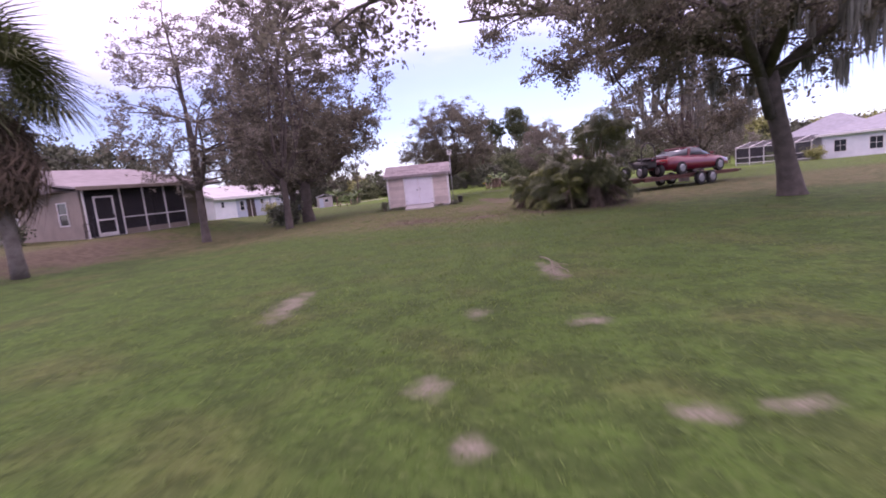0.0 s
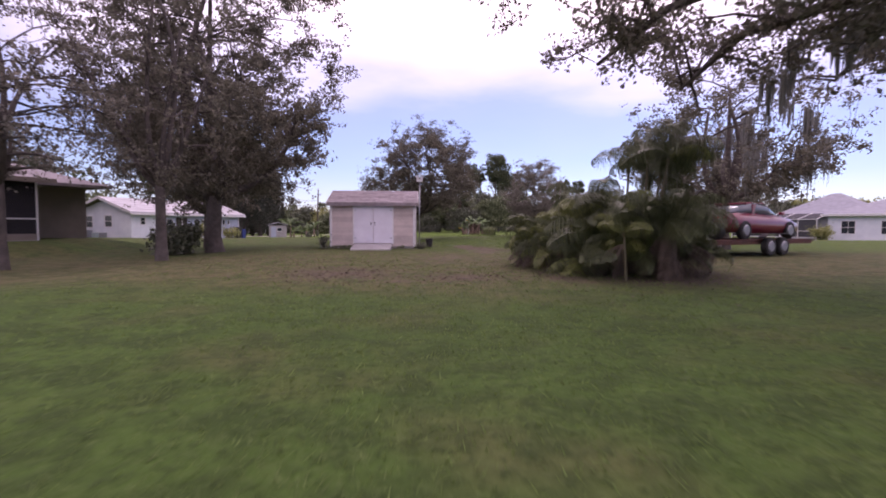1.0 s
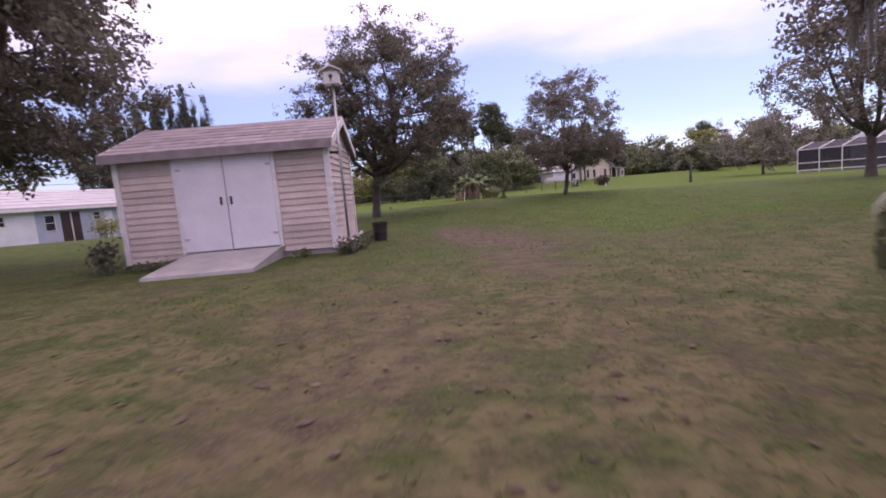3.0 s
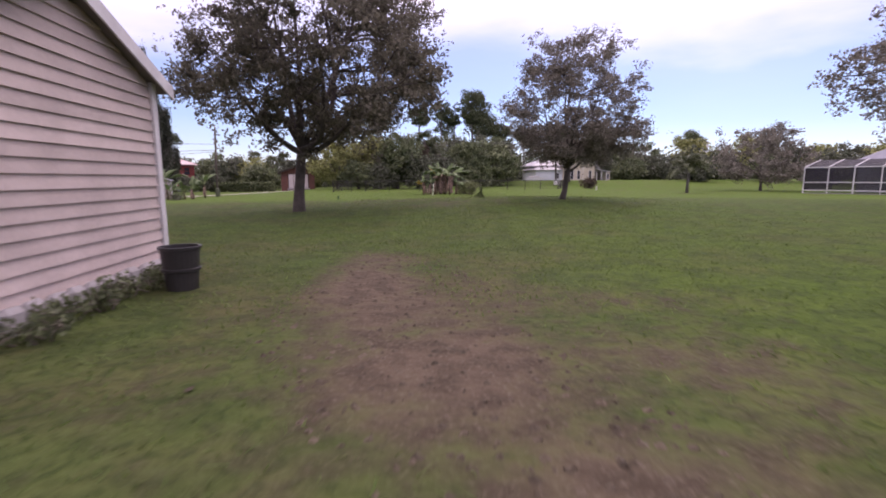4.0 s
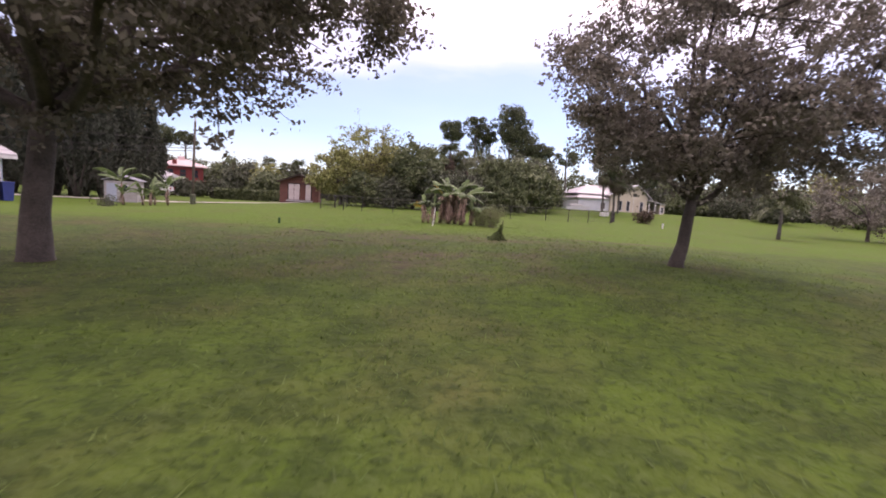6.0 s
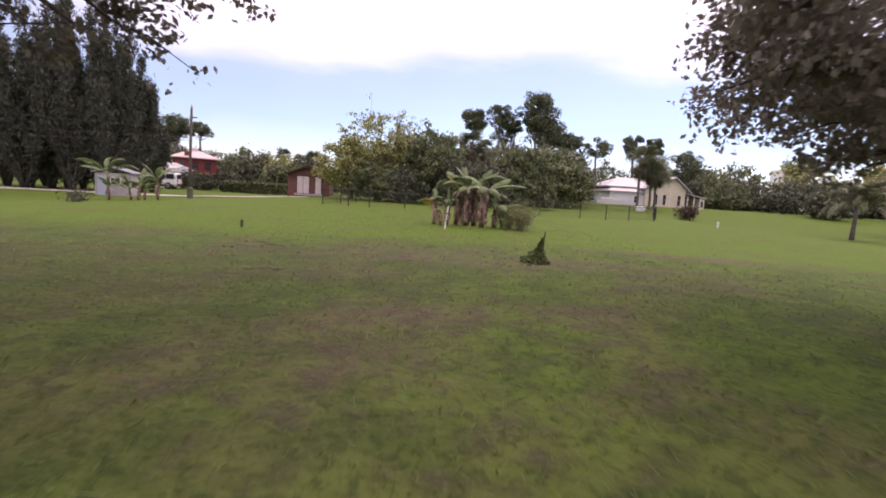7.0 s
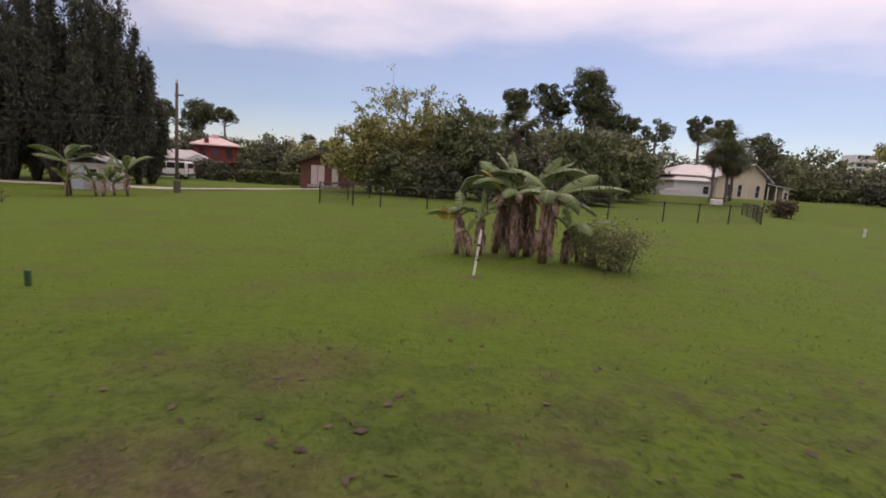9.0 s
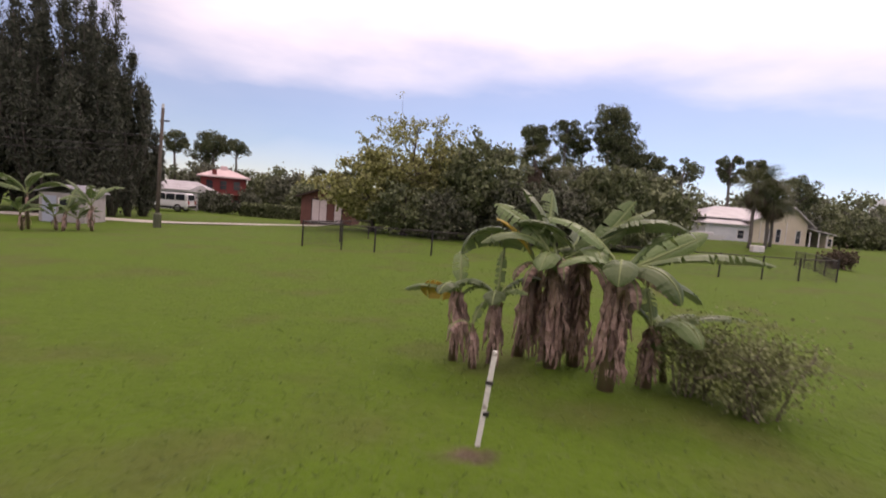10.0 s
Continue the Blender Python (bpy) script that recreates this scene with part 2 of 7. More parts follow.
# ---- ground ----
def ground_material():
    m = bpy.data.materials.new("lawn")
    m.use_nodes = True
    nt = m.node_tree
    N, L = nt.nodes.new, nt.links.new
    b = nt.nodes["Principled BSDF"]
    b.inputs["Roughness"].default_value = 0.95
    b.inputs["Specular IOR Level"].default_value = 0.15
    co = N("ShaderNodeTexCoord")

    def noise_at(scale, detail=4, dist=0.0):
        n = N("ShaderNodeTexNoise")
        n.inputs["Scale"].default_value, n.inputs["Detail"].default_value, n.inputs["Distortion"].default_value = scale, detail, dist
        L(co.outputs["Object"], n.inputs["Vector"])
        return n.outputs[0]

    def rng(x, a, b_, lo=0.0, hi=1.0):
        r = N("ShaderNodeMapRange")
        r.interpolation_type = "SMOOTHSTEP"
        r.inputs["From Min"].default_value, r.inputs["From Max"].default_value = a, b_
        r.inputs["To Min"].default_value, r.inputs["To Max"].default_value = lo, hi
        L(x, r.inputs[0])
        return r.outputs[0]

    def mixc(f, a, b_):
        x = N("ShaderNodeMix"); x.data_type = "RGBA"
        if isinstance(f, float):
            x.inputs["Factor"].default_value = f
        else:
            L(f, x.inputs["Factor"])
        for k, c in (("A", a), ("B", b_)):
            if isinstance(c, tuple):
                x.inputs[k].default_value = (*c, 1)
            else:
                L(c, x.inputs[k])
        return x.outputs["Result"]

    def math_(op, a, b_):
        x = N("ShaderNodeMath"); x.operation = op
        for i, c in enumerate((a, b_)):
            if isinstance(c, (int, float)):
                x.inputs[i].default_value = c
            else:
                L(c, x.inputs[i])
        return x.outputs[0]

    big, mid, small, fine, tuft, clump = noise_at(0.11, 3), noise_at(0.7, 5), noise_at(5.0, 5), noise_at(38.0, 3), noise_at(13.0, 3, 0.6), noise_at(2.3, 4, 0.4)
    sep = N("ShaderNodeSeparateXYZ"); L(co.outputs["Object"], sep.inputs[0])
    wobble = math_("ADD", sep.outputs[1], math_("MULTIPLY", math_("SUBTRACT", big, 0.5), 7.0))
    green = mixc(rng(big, 0.35, 0.65), GRASS_A, GRASS_B)
    # the mown field beyond the shed is lusher, the trodden stretch by the shed drier
    side = math_("ADD", sep.outputs[0], math_("MULTIPLY", math_("SUBTRACT", mid, 0.5), 4.0))
    lush = math_("MAXIMUM", rng(wobble, 42.3, 46.5, 0.0, 1.0), math_("MAXIMUM", math_("MULTIPLY", rng(wobble, 28.5, 33.0, 0.0, 0.62), rng(wobble, 41.0, 35.0, 0.45, 1.0)), math_("MULTIPLY", rng(wobble, 23.0, 27.0, 0.0, 0.85), rng(side, 3.4, 5.4))))
    green = mixc(rng(clump, 0.40, 0.64), green, GRASS_B)
    green = mixc(lush, green, GRASS_LUSH)
    dry = math_("MULTIPLY", math_("MULTIPLY", rng(wobble, 11.5, 15.5), rng(wobble, 46.5, 44.0, 0.0, 0.85)), math_("SUBTRACT", 1.0, math_("MULTIPLY", lush, 0.8)))
    green = mixc(math_("MULTIPLY", dry, rng(mid, 0.30, 0.62, 0.2, 0.8)), green, GRASS_DRY)
    green = mixc(math_("MULTIPLY", math_("MULTIPLY", rng(wobble, 12.5, 15.5), rng(wobble, 27.0, 21.0)), rng(clump, 0.36, 0.6, 0.35, 0.85)), green, GRASS_STRAW)
    green = mixc(rng(mid, 0.46, 0.72, 0.0, 0.55), green, GRASS_DRY)
    worn = math_("SUBTRACT", 1.0, math_("MULTIPLY", rng(wobble, 43.0, 47.0), 0.8))
    green = mixc(math_("MULTIPLY", worn, rng(clump, 0.56, 0.36, 0.0, 0.5)), green, GRASS_DEEP)
    green = mixc(math_("MULTIPLY", worn, rng(small, 0.40, 0.75, 0.0, 0.5)), green, GRASS_DEEP)
    green = mixc(math_("MULTIPLY", worn, rng(tuft, 0.50, 0.66, 0.0, 0.65)), green, GRASS_DEEP)
    green = mixc(rng(tuft, 0.46, 0.30, 0.0, 0.35), green, GRASS_PALE)
    green = mixc(rng(fine, 0.45, 0.75, 0.0, 0.35), green, GRASS_PALE)
    # worn bare patches: soft-edged ellipses broken up by noise
    bare = None
    for x, y, rx, ry, amount in BARE:
        dx = math_("DIVIDE", math_("SUBTRACT", sep.outputs[0], x), rx)
        dy = math_("DIVIDE", math_("SUBTRACT", sep.outputs[1], y), ry)
        d = math_("SQRT", math_("ADD", math_("MULTIPLY", dx, dx), math_("MULTIPLY", dy, dy)), 0)
        e = math_("MULTIPLY", math_("SUBTRACT", 1.25, d), amount)
        bare = e if bare is None else math_("MAXIMUM", bare, e)
    broken = math_("ADD", bare, math_("MULTIPLY", math_("SUBTRACT", math_("ADD", math_("MULTIPLY", mid, 0.5), math_("MULTIPLY", small, 0.5)), 0.5), 3.2))
    mask = rng(broken, 0.05, 1.0)
    earth = mixc(rng(small, 0.35, 0.65), EARTH_A, EARTH_B)
    earth = mixc(rng(fine, 0.5, 0.75, 0.0, 0.6), earth, EARTH_C)
    earth = mixc(rng(sep.outputs[1], 9.5, 7.0), earth, mixc(rng(fine, 0.35, 0.65), SAND_A, SAND_B))
    # brown leaf litter under the palm clump, its colour also holding the clump's shade
    lx = math_("DIVIDE", math_("SUBTRACT", sep.outputs[0], 5.1), 2.1)
    ly = math_("DIVIDE", math_("SUBTRACT", sep.outputs[1], 16.9), 2.9)
    ld = math_("ADD", math_("SQRT", math_("ADD", math_("MULTIPLY", lx, lx), math_("MULTIPLY", ly, ly)), 0), math_("MULTIPLY", math_("SUBTRACT", small, 0.5), 0.9))
    base = mixc(mask, green, earth)
    L(mixc(rng(ld, 1.2, 0.8), base, mixc(rng(fine, 0.4, 0.7), LITTER_SHADE_A, LITTER_SHADE_B)), b.inputs["Base Color"])
    bp = N("ShaderNodeBump"); bp.inputs["Strength"].default_value, bp.inputs["Distance"].default_value = 0.7, 0.04
    L(math_("ADD", math_("ADD", math_("MULTIPLY", fine, 0.4), tuft), small), bp.inputs["Height"])
    L(bp.outputs[0], b.inputs["Normal"])
    return m


GRASS_STRAW = (0.135, 0.104, 0.058)
SAND_A, SAND_B = (0.19, 0.17, 0.135), (0.115, 0.115, 0.075)
# litter browns, darkened to include the shade below the palms
LITTER_SHADE_A, LITTER_SHADE_B = (0.050, 0.038, 0.028), (0.095, 0.074, 0.053)
GRASS_A, GRASS_B, GRASS_DRY = (0.039, 0.071, 0.014), (0.053, 0.098, 0.018), (0.098, 0.086, 0.038)
GRASS_DEEP, GRASS_PALE, GRASS_LUSH = (0.024, 0.041, 0.010), (0.092, 0.126, 0.040), (0.076, 0.134, 0.011)
EARTH_A, EARTH_B, EARTH_C = (0.122, 0.092, 0.064), (0.070, 0.053, 0.036), (0.185, 0.155, 0.115)
BARE = [(2.55, 28.3, 0.62, 2.1, 1.0), (3.05, 26.2, 0.95, 1.4, 0.95), (3.6, 25.1, 0.9, 0.9, 0.75), (1.8, 21.0, 1.7, 3.6, 0.50), (2.9, 24.0, 0.8, 1.8, 0.7), (-0.9, 24.2, 1.4, 0.8, 0.5), (-1.8, 4.3, 0.22, 0.75, 0.8), (1.64, 5.0, 0.17, 0.7, 0.9),
        (1.52, 2.5, 0.25, 0.25, 0.75), (1.55, 0.75, 0.16, 0.14, 0.8), (2.1, 0.78, 0.2, 0.12, 0.8), (0.35, 0.6, 0.16, 0.16, 0.8), (0.1, 1.4, 0.18, 0.2, 0.7), (0.5, 3.1, 0.3, 0.22, 0.55),
        (-1.0, 16.0, 1.4, 1.6, 0.74), (1.45, 15.2, 1.1, 0.8, 0.68), (3.2, 15.0, 0.5, 0.5, 0.6), (0.2, 14.6, 0.4, 0.3, 0.7), (1.5, 43.8, 0.75, 0.3, 0.8), (2.9, 39.7, 0.5, 0.35, 0.45), (4.5, 42.4, 6.0, 2.2, 0.40), (9.5, 45.2, 3.4, 0.6, 0.48), (4.8, 39.6, 2.6, 1.5, 0.30), (3.5, 25.9, 2.3, 2.6, 0.50), (2.7, 27.0, 0.8, 1.3, 0.9), (10.3, 45.8, 0.9, 0.25, 0.6), (4.5, 38.5, 1.6, 0.9, 0.35), (4.6, 48.6, 0.22, 0.16, 0.9),
        (-13.8, 16.0, 2.4, 7.0, 0.95)]
M["lawn"] = ground_material()


def make_ground():
    xs = np.unique(np.concatenate([np.linspace(-30, 40, 71), [-900, -400, -200, -120, -80, -60, -45, -36, 48, 60, 80, 120, 200, 400, 900]]))
    ys = np.unique(np.concatenate([np.linspace(-12, 76, 89), [-400, -120, -50, -25, 84, 95, 110, 130, 170, 240, 400, 800, 1800]]))
    V = [(x, y, ground_z(x, y)) for y in ys for x in xs]
    w = len(xs)
    F = [(j * w + i, j * w + i + 1, (j + 1) * w + i + 1, (j + 1) * w + i) for j in range(len(ys) - 1) for i in range(w - 1)]
    g = put("ground", mesh_from("ground", V, F, M["lawn"]), smooth=True)
    tagged(g, "mown green lawn with dry and bare sandy patches", "lawn", kind="structure")


make_ground()

# ---- more materials ----
M["siding"] = material("pink_beige_siding", (0.565, 0.470, 0.440), (0.44, 0.365, 0.340), 0.7, 2.2, 26, 0.25, spread=0.13)
M["trim"] = material("weathered_white_trim", (0.72, 0.70, 0.71), (0.55, 0.53, 0.54), 0.6, 4, 40, 0.15)
M["door_paint"] = material("pale_door_paint", (0.70, 0.68, 0.74), (0.60, 0.57, 0.63), 0.55, 2, 30, 0.1)
M["shingle"] = material("grey_mauve_shingles", (0.30, 0.255, 0.27), (0.19, 0.16, 0.17), 0.95, 5, 60, 0.6, spread=0.18)
M["concrete"] = material("concrete", (0.40, 0.38, 0.38), (0.29, 0.27, 0.27), 0.9, 3, 40, 0.4)
M["dark_plastic"] = material("black_plastic", (0.025, 0.022, 0.022), (0.04, 0.036, 0.036), 0.45, 4, 40, 0.1)
M["steel"] = material("galvanised_steel", (0.45, 0.46, 0.48), (0.33, 0.34, 0.36), 0.4, 6, 60, 0.1, metal=0.9)
M["dark_metal"] = material("dark_metal", (0.035, 0.033, 0.036), (0.06, 0.05, 0.05), 0.5, 6, 60, 0.1, metal=0.5)
M["white_paint"] = material("white_paint", (0.72, 0.73, 0.78), (0.58, 0.60, 0.66), 0.6, 1.2, 20, 0.15)
M["blue_grey_wall"] = material("blue_grey_wall", (0.42, 0.46, 0.57), (0.33, 0.37, 0.47), 0.7, 1.0, 20, 0.15)
M["tan_wall"] = material("tan_stucco", (0.27, 0.225, 0.20), (0.205, 0.17, 0.15), 0.9, 1.5, 40, 0.4)
M["cream_wall"] = material("cream_stucco", (0.64, 0.57, 0.46), (0.54, 0.47, 0.38), 0.9, 1.0, 30, 0.3)
M["pale_roof"] = material("pale_metal_roof", (0.48, 0.46, 0.48), (0.37, 0.35, 0.37), 0.45, 1.0, 20, 0.1)
M["mauve_roof"] = material("mauve_shingle_roof", (0.27, 0.235, 0.25), (0.19, 0.165, 0.175), 0.9, 2, 40, 0.4)
M["grey_roof"] = material("grey_shingle_roof", (0.30, 0.30, 0.34), (0.22, 0.22, 0.25), 0.9, 2, 40, 0.4)
M["brown_wood"] = material("red_brown_wood", (0.16, 0.070, 0.055), (0.10, 0.045, 0.038), 0.8, 2, 30, 0.3)
M["dark_brown"] = material("dark_brown_paint_and_shade", (0.055, 0.036, 0.033), (0.035, 0.024, 0.022), 0.7, 2, 30, 0.2)
M["curtain"] = material("pale_curtain", (0.62, 0.55, 0.55), (0.50, 0.44, 0.44), 0.9, 4, 30, 0.1)
# red darkened so that the eave's shade is in the wall colour
M["red_brick"] = material("red_wall", (0.20, 0.040, 0.036), (0.15, 0.032, 0.03), 0.8, 2, 30, 0.2)
M["pink_roof"] = material("pinkish_roof", (0.66, 0.50, 0.50), (0.56, 0.42, 0.42), 0.7, 1, 20, 0.2)
M["pole_wood"] = material("grey_pole_wood", (0.13, 0.105, 0.09), (0.08, 0.065, 0.055), 0.9, 4, 60, 0.5)
M["rubber"] = material("tyre_rubber", (0.02, 0.02, 0.02), (0.03, 0.03, 0.03), 0.8, 6, 60, 0.2)
M["rim"] = material("wheel_rim", (0.34, 0.34, 0.36), (0.22, 0.22, 0.24), 0.4, 6, 60, 0.05, metal=0.8)
M["rust"] = material("rusty_steel", (0.13, 0.055, 0.04), (0.07, 0.035, 0.03), 0.8, 5, 50, 0.3, metal=0.3)
M["moss"] = material("spanish_moss", (0.17, 0.17, 0.155), (0.24, 0.24, 0.215), 0.9, 3, 30, 0, spread=0.3, island=True, trans=0.2)
M["palm_leaf"] = material("palm_leaflets", (0.068, 0.084, 0.034), (0.10, 0.115, 0.048), 0.5, 1, 10, 0, spread=0.35, island=True, trans=0.2)
# lit copy of palm_leaf: sunlight is put into its yellower colour
M["palm_sunlit"] = material("sunlit_palm_leaflets", (0.115, 0.138, 0.034), (0.16, 0.175, 0.05), 0.5, 1, 10, 0, spread=0.35, island=True, trans=0.25)
M["palm_dead"] = material("dead_fronds", (0.125, 0.092, 0.066), (0.070, 0.052, 0.040), 0.9, 2, 20, 0, spread=0.4, island=True, trans=0.1)
M["palm_stem"] = material("palm_stems", (0.085, 0.080, 0.040), (0.12, 0.095, 0.050), 0.6, 4, 30, 0.2)
M["banana_leaf"] = material("banana_leaf", (0.088, 0.150, 0.048), (0.150, 0.205, 0.085), 0.42, 4, 34, 0.35, spread=0.35, trans=0.25)
M["banana_rib"] = material("banana_midrib", (0.22, 0.28, 0.11), (0.18, 0.23, 0.09), 0.5, 3, 30, 0.1)
M["banana_dead"] = material("dry_banana_leaf", (0.46, 0.33, 0.285), (0.155, 0.095, 0.082), 0.9, 9, 40, 0.6, spread=0.6, island=True)
M["banana_yellow"] = material("yellowing_banana_leaf", (0.52, 0.33, 0.05), (0.40, 0.30, 0.07), 0.5, 4, 30, 0.1, trans=0.25)
M["banana_stem"] = material("banana_stem", (0.12, 0.12, 0.055), (0.14, 0.085, 0.06), 0.6, 5, 40, 0.2)
M["shrub_leaf"] = material("grey_green_shrub", (0.175, 0.205, 0.085), (0.24, 0.265, 0.125), 0.7, 2, 20, 0, spread=0.35, island=True, trans=0.2)
M["twig"] = material("dead_twigs", (0.20, 0.175, 0.135), (0.13, 0.11, 0.085), 0.9, 5, 40, 0.3)
M["sand_road"] = material("pale_sandy_drive", (0.48, 0.45, 0.41), (0.38, 0.35, 0.31), 0.95, 1, 20, 0.3)


def plain(name, colour, rough=0.2, metal=0.0, coat=0.0):
    m = bpy.data.materials.new(name)
    m.use_nodes = True
    b = m.node_tree.nodes["Principled BSDF"]
    b.inputs["Base Color"].default_value = (*colour, 1)
    b.inputs["Roughness"].default_value, b.inputs["Metallic"].default_value = rough, metal
    b.inputs["Coat Weight"].default_value = coat
    return m


M["glass"] = plain("window_glass", (0.03, 0.035, 0.045), 0.05)
M["car_red"] = plain("red_car_paint", (0.145, 0.003, 0.020), 0.3, 0.1, 0.8)
M["car_glass"] = plain("car_glass", (0.10, 0.11, 0.13), 0.05)
M["van_white"] = plain("white_van_paint", (0.72, 0.72, 0.74), 0.3, 0.0, 0.6)
M["lamp_red"] = plain("tail_light", (0.35, 0.02, 0.02), 0.2)


def screen_material():
    m = bpy.data.materials.new("insect_screen")
    m.use_nodes = True
    nt = m.node_tree
    b = nt.nodes["Principled BSDF"]
    b.inputs["Base Color"].default_value = (0.035, 0.032, 0.042, 1)
    b.inputs["Roughness"].default_value = 0.8
    tr, mx = nt.nodes.new("ShaderNodeBsdfTransparent"), nt.nodes.new("ShaderNodeMixShader")
    mx.inputs[0].default_value = 0.45
    nt.links.new(tr.outputs[0], mx.inputs[2])
    nt.links.new(b.outputs[0], mx.inputs[1])
    nt.links.new(mx.outputs[0], nt.nodes["Material Output"].inputs[0])
    return m


M["screen"] = screen_material()


# ---- the garden shed ----
def make_shed():
    X0, X1, Y0, Y1, Z0, EAVE, RIDGE = -3.25, 0.34, 26.60, 29.30, 0.10, 1.92, 2.43
    W, D, mid = X1 - X0, Y1 - Y0, (Y1 - Y0) / 2
    s = thing("garden_shed", (X0, Y0, 0), "pink-beige clapboard garden shed with pale double doors, on the lawn", "shed")
    lx, rx, dz0, dz1 = 1.03, 2.62, 0.22, 1.84
    part("floor_frame", boxes((0.05, W - 0.05, 0.05, D - 0.05, -0.12, Z0)), M["concrete"], s, "rough concrete footing")
    part("wall_core", prism([(0.03, Z0), (D - 0.03, Z0), (D - 0.03, EAVE), (mid, RIDGE - 0.05), (0.03, EAVE)], "x", 0.03, W - 0.03), M["siding"], s)
    step, th = 0.112, 0.024

    def board(x0, x1, z, axis="front", name="siding_board"):
        bm = bmesh.new()
        top, bot = (0.004, th)
        if axis == "front":
            co = [(x0, 0.03 - bot, z), (x1, 0.03 - bot, z), (x1, 0.03 - top, z + step), (x0, 0.03 - top, z + step),
                  (x0, 0.03, z), (x1, 0.03, z), (x1, 0.03, z + step), (x0, 0.03, z + step)]
        else:
            x = W - 0.03
            co = [(x + bot, x0, z), (x + bot, x1[0], z), (x + top, x1[1], z + step), (x + top, x0 + (x1[0] - x1[1]), z + step),
                  (x, x0, z), (x, x1[0], z), (x, x1[1], z + step), (x, x0 + (x1[0] - x1[1]), z + step)]
        v = [bm.verts.new(c) for c in co]
        for f in ((0, 1, 2, 3), (4, 7, 6, 5), (0, 4, 5, 1), (3, 2, 6, 7), (0, 3, 7, 4), (1, 5, 6, 2)):
            bm.faces.new([v[i] for i in f])
        bmesh.ops.recalc_face_normals(bm, faces=bm.faces)
        return part(name, bm, M["siding"], s)

    z = Z0
    while z < EAVE - 0.05:
        board(0.09, lx - 0.06, z)
        board(rx + 0.06, W - 0.09, z)
        z += step
    z = Z0
    while z < RIDGE - 0.20:
        def half(h):
            return mid - 0.08 if h < EAVE - 0.02 else max(0.05, (mid - 0.08) * (RIDGE - h) / (RIDGE - EAVE))
        a, b = half(z), half(z + step)
        if b > 0.06:
            board(mid - a, (mid + a, mid + b), z, "side")
        z += step
    for x in (0.0, W - 0.09):
        part("corner_trim", boxes((x, x + 0.09, -0.012, 0.03, Z0 - 0.02, EAVE + 0.02), bevel=0.004), M["trim"], s, "weathered white corner board")
    for y in (0.0, D - 0.09):
        part("corner_trim", boxes((W - 0.03, W + 0.014, y, y + 0.09, Z0 - 0.02, EAVE + 0.02), bevel=0.004), M["trim"], s)
    for k, (a, b) in enumerate(((lx, (lx + rx) / 2 - 0.008), ((lx + rx) / 2 + 0.008, rx))):
        d = part("door", boxes((a, b, -0.028, 0.012, dz0, dz1), bevel=0.006), M["door_paint"], s, "pale lilac-white flat door leaf")
        hx = b - 0.10 if k == 0 else a + 0.05
        part("handle", boxes((hx, hx + 0.03, -0.055, -0.030, 0.98, 1.12), bevel=0.006), M["dark_metal"], d, "dark door handle")
        for hz in (dz0 + 0.2, dz1 - 0.25):
            part("hinge", boxes((a + 0.01 if k == 0 else b - 0.09, a + 0.09 if k == 0 else b - 0.01, -0.034, -0.029, hz, hz + 0.04)), M["steel"], d)
    fr = part("door_frame", boxes((lx - 0.06, lx - 0.003, -0.018, 0.03, dz0 - 0.03, dz1 + 0.06), (rx + 0.003, rx + 0.06, -0.018, 0.03, dz0 - 0.03, dz1 + 0.06),
                                  (lx - 0.003, rx + 0.003, -0.018, 0.03, dz1 + 0.006, dz1 + 0.06)), M["trim"], s)
    # roof: two pitches with overhang, shingle courses on the front pitch
    slope = (RIDGE - EAVE) / mid
    ov, gx = 0.16, 0.10
    for sgn, nm in ((1, "roof_front"), (-1, "roof_back")):
        def yy(d):
            return d if sgn > 0 else D - d
        bm = prism([(yy(-ov), EAVE - slope * ov), (yy(mid), RIDGE), (yy(mid), RIDGE + 0.06), (yy(-ov), EAVE - slope * ov + 0.06)], "x", -gx, W + gx)
        part(nm, bm, M["mauve_roof"], s)
    n = 7
    for i in range(n):
        d0, d1 = -ov - 0.02 + (mid + ov) * i / n, -ov - 0.02 + (mid + ov) * (i + 1) / n + 0.03
        for j in range(6):
            xa, xb = -gx - 0.02 + (W + 2 * gx + 0.04) * j / 6 + (0.1 if i % 2 and j else 0), -gx - 0.02 + (W + 2 * gx + 0.04) * (j + 1) / 6 + (0.1 if i % 2 and j < 5 else 0) - 0.006
            za, zb = EAVE + slope * d0 + 0.064, EAVE + slope * min(d1, mid) + 0.064
            part("shingle", prism([(d0, za), (min(d1, mid), zb), (min(d1, mid), zb + 0.004), (d0, za + 0.014)], "x", xa, xb), M["shingle"], s)
    part("ridge_cap", prism([(mid - 0.10, RIDGE + 0.03), (mid, RIDGE + 0.085), (mid + 0.10, RIDGE + 0.03)], "x", -gx - 0.02, W + gx + 0.02), M["shingle"], s)
    part("fascia", boxes((-gx, W + gx, -ov - 0.025, -ov - 0.003, EAVE - slope * ov - 0.07, EAVE - slope * ov + 0.075)), M["shingle"], s, "mauve-grey eave board")
    for x in (-gx - 0.022, W + gx + 0.002):
        for sgn in (1, -1):
            def yy(d):
                return d if sgn > 0 else D - d
            bm = prism([(yy(-ov), EAVE - slope * ov - 0.06), (yy(mid), RIDGE - 0.06), (yy(mid), RIDGE + 0.075), (yy(-ov), EAVE - slope * ov + 0.075)], "x", x, x + 0.02)
            part("barge_board", bm, M["trim"], s, "white barge board on the gable")
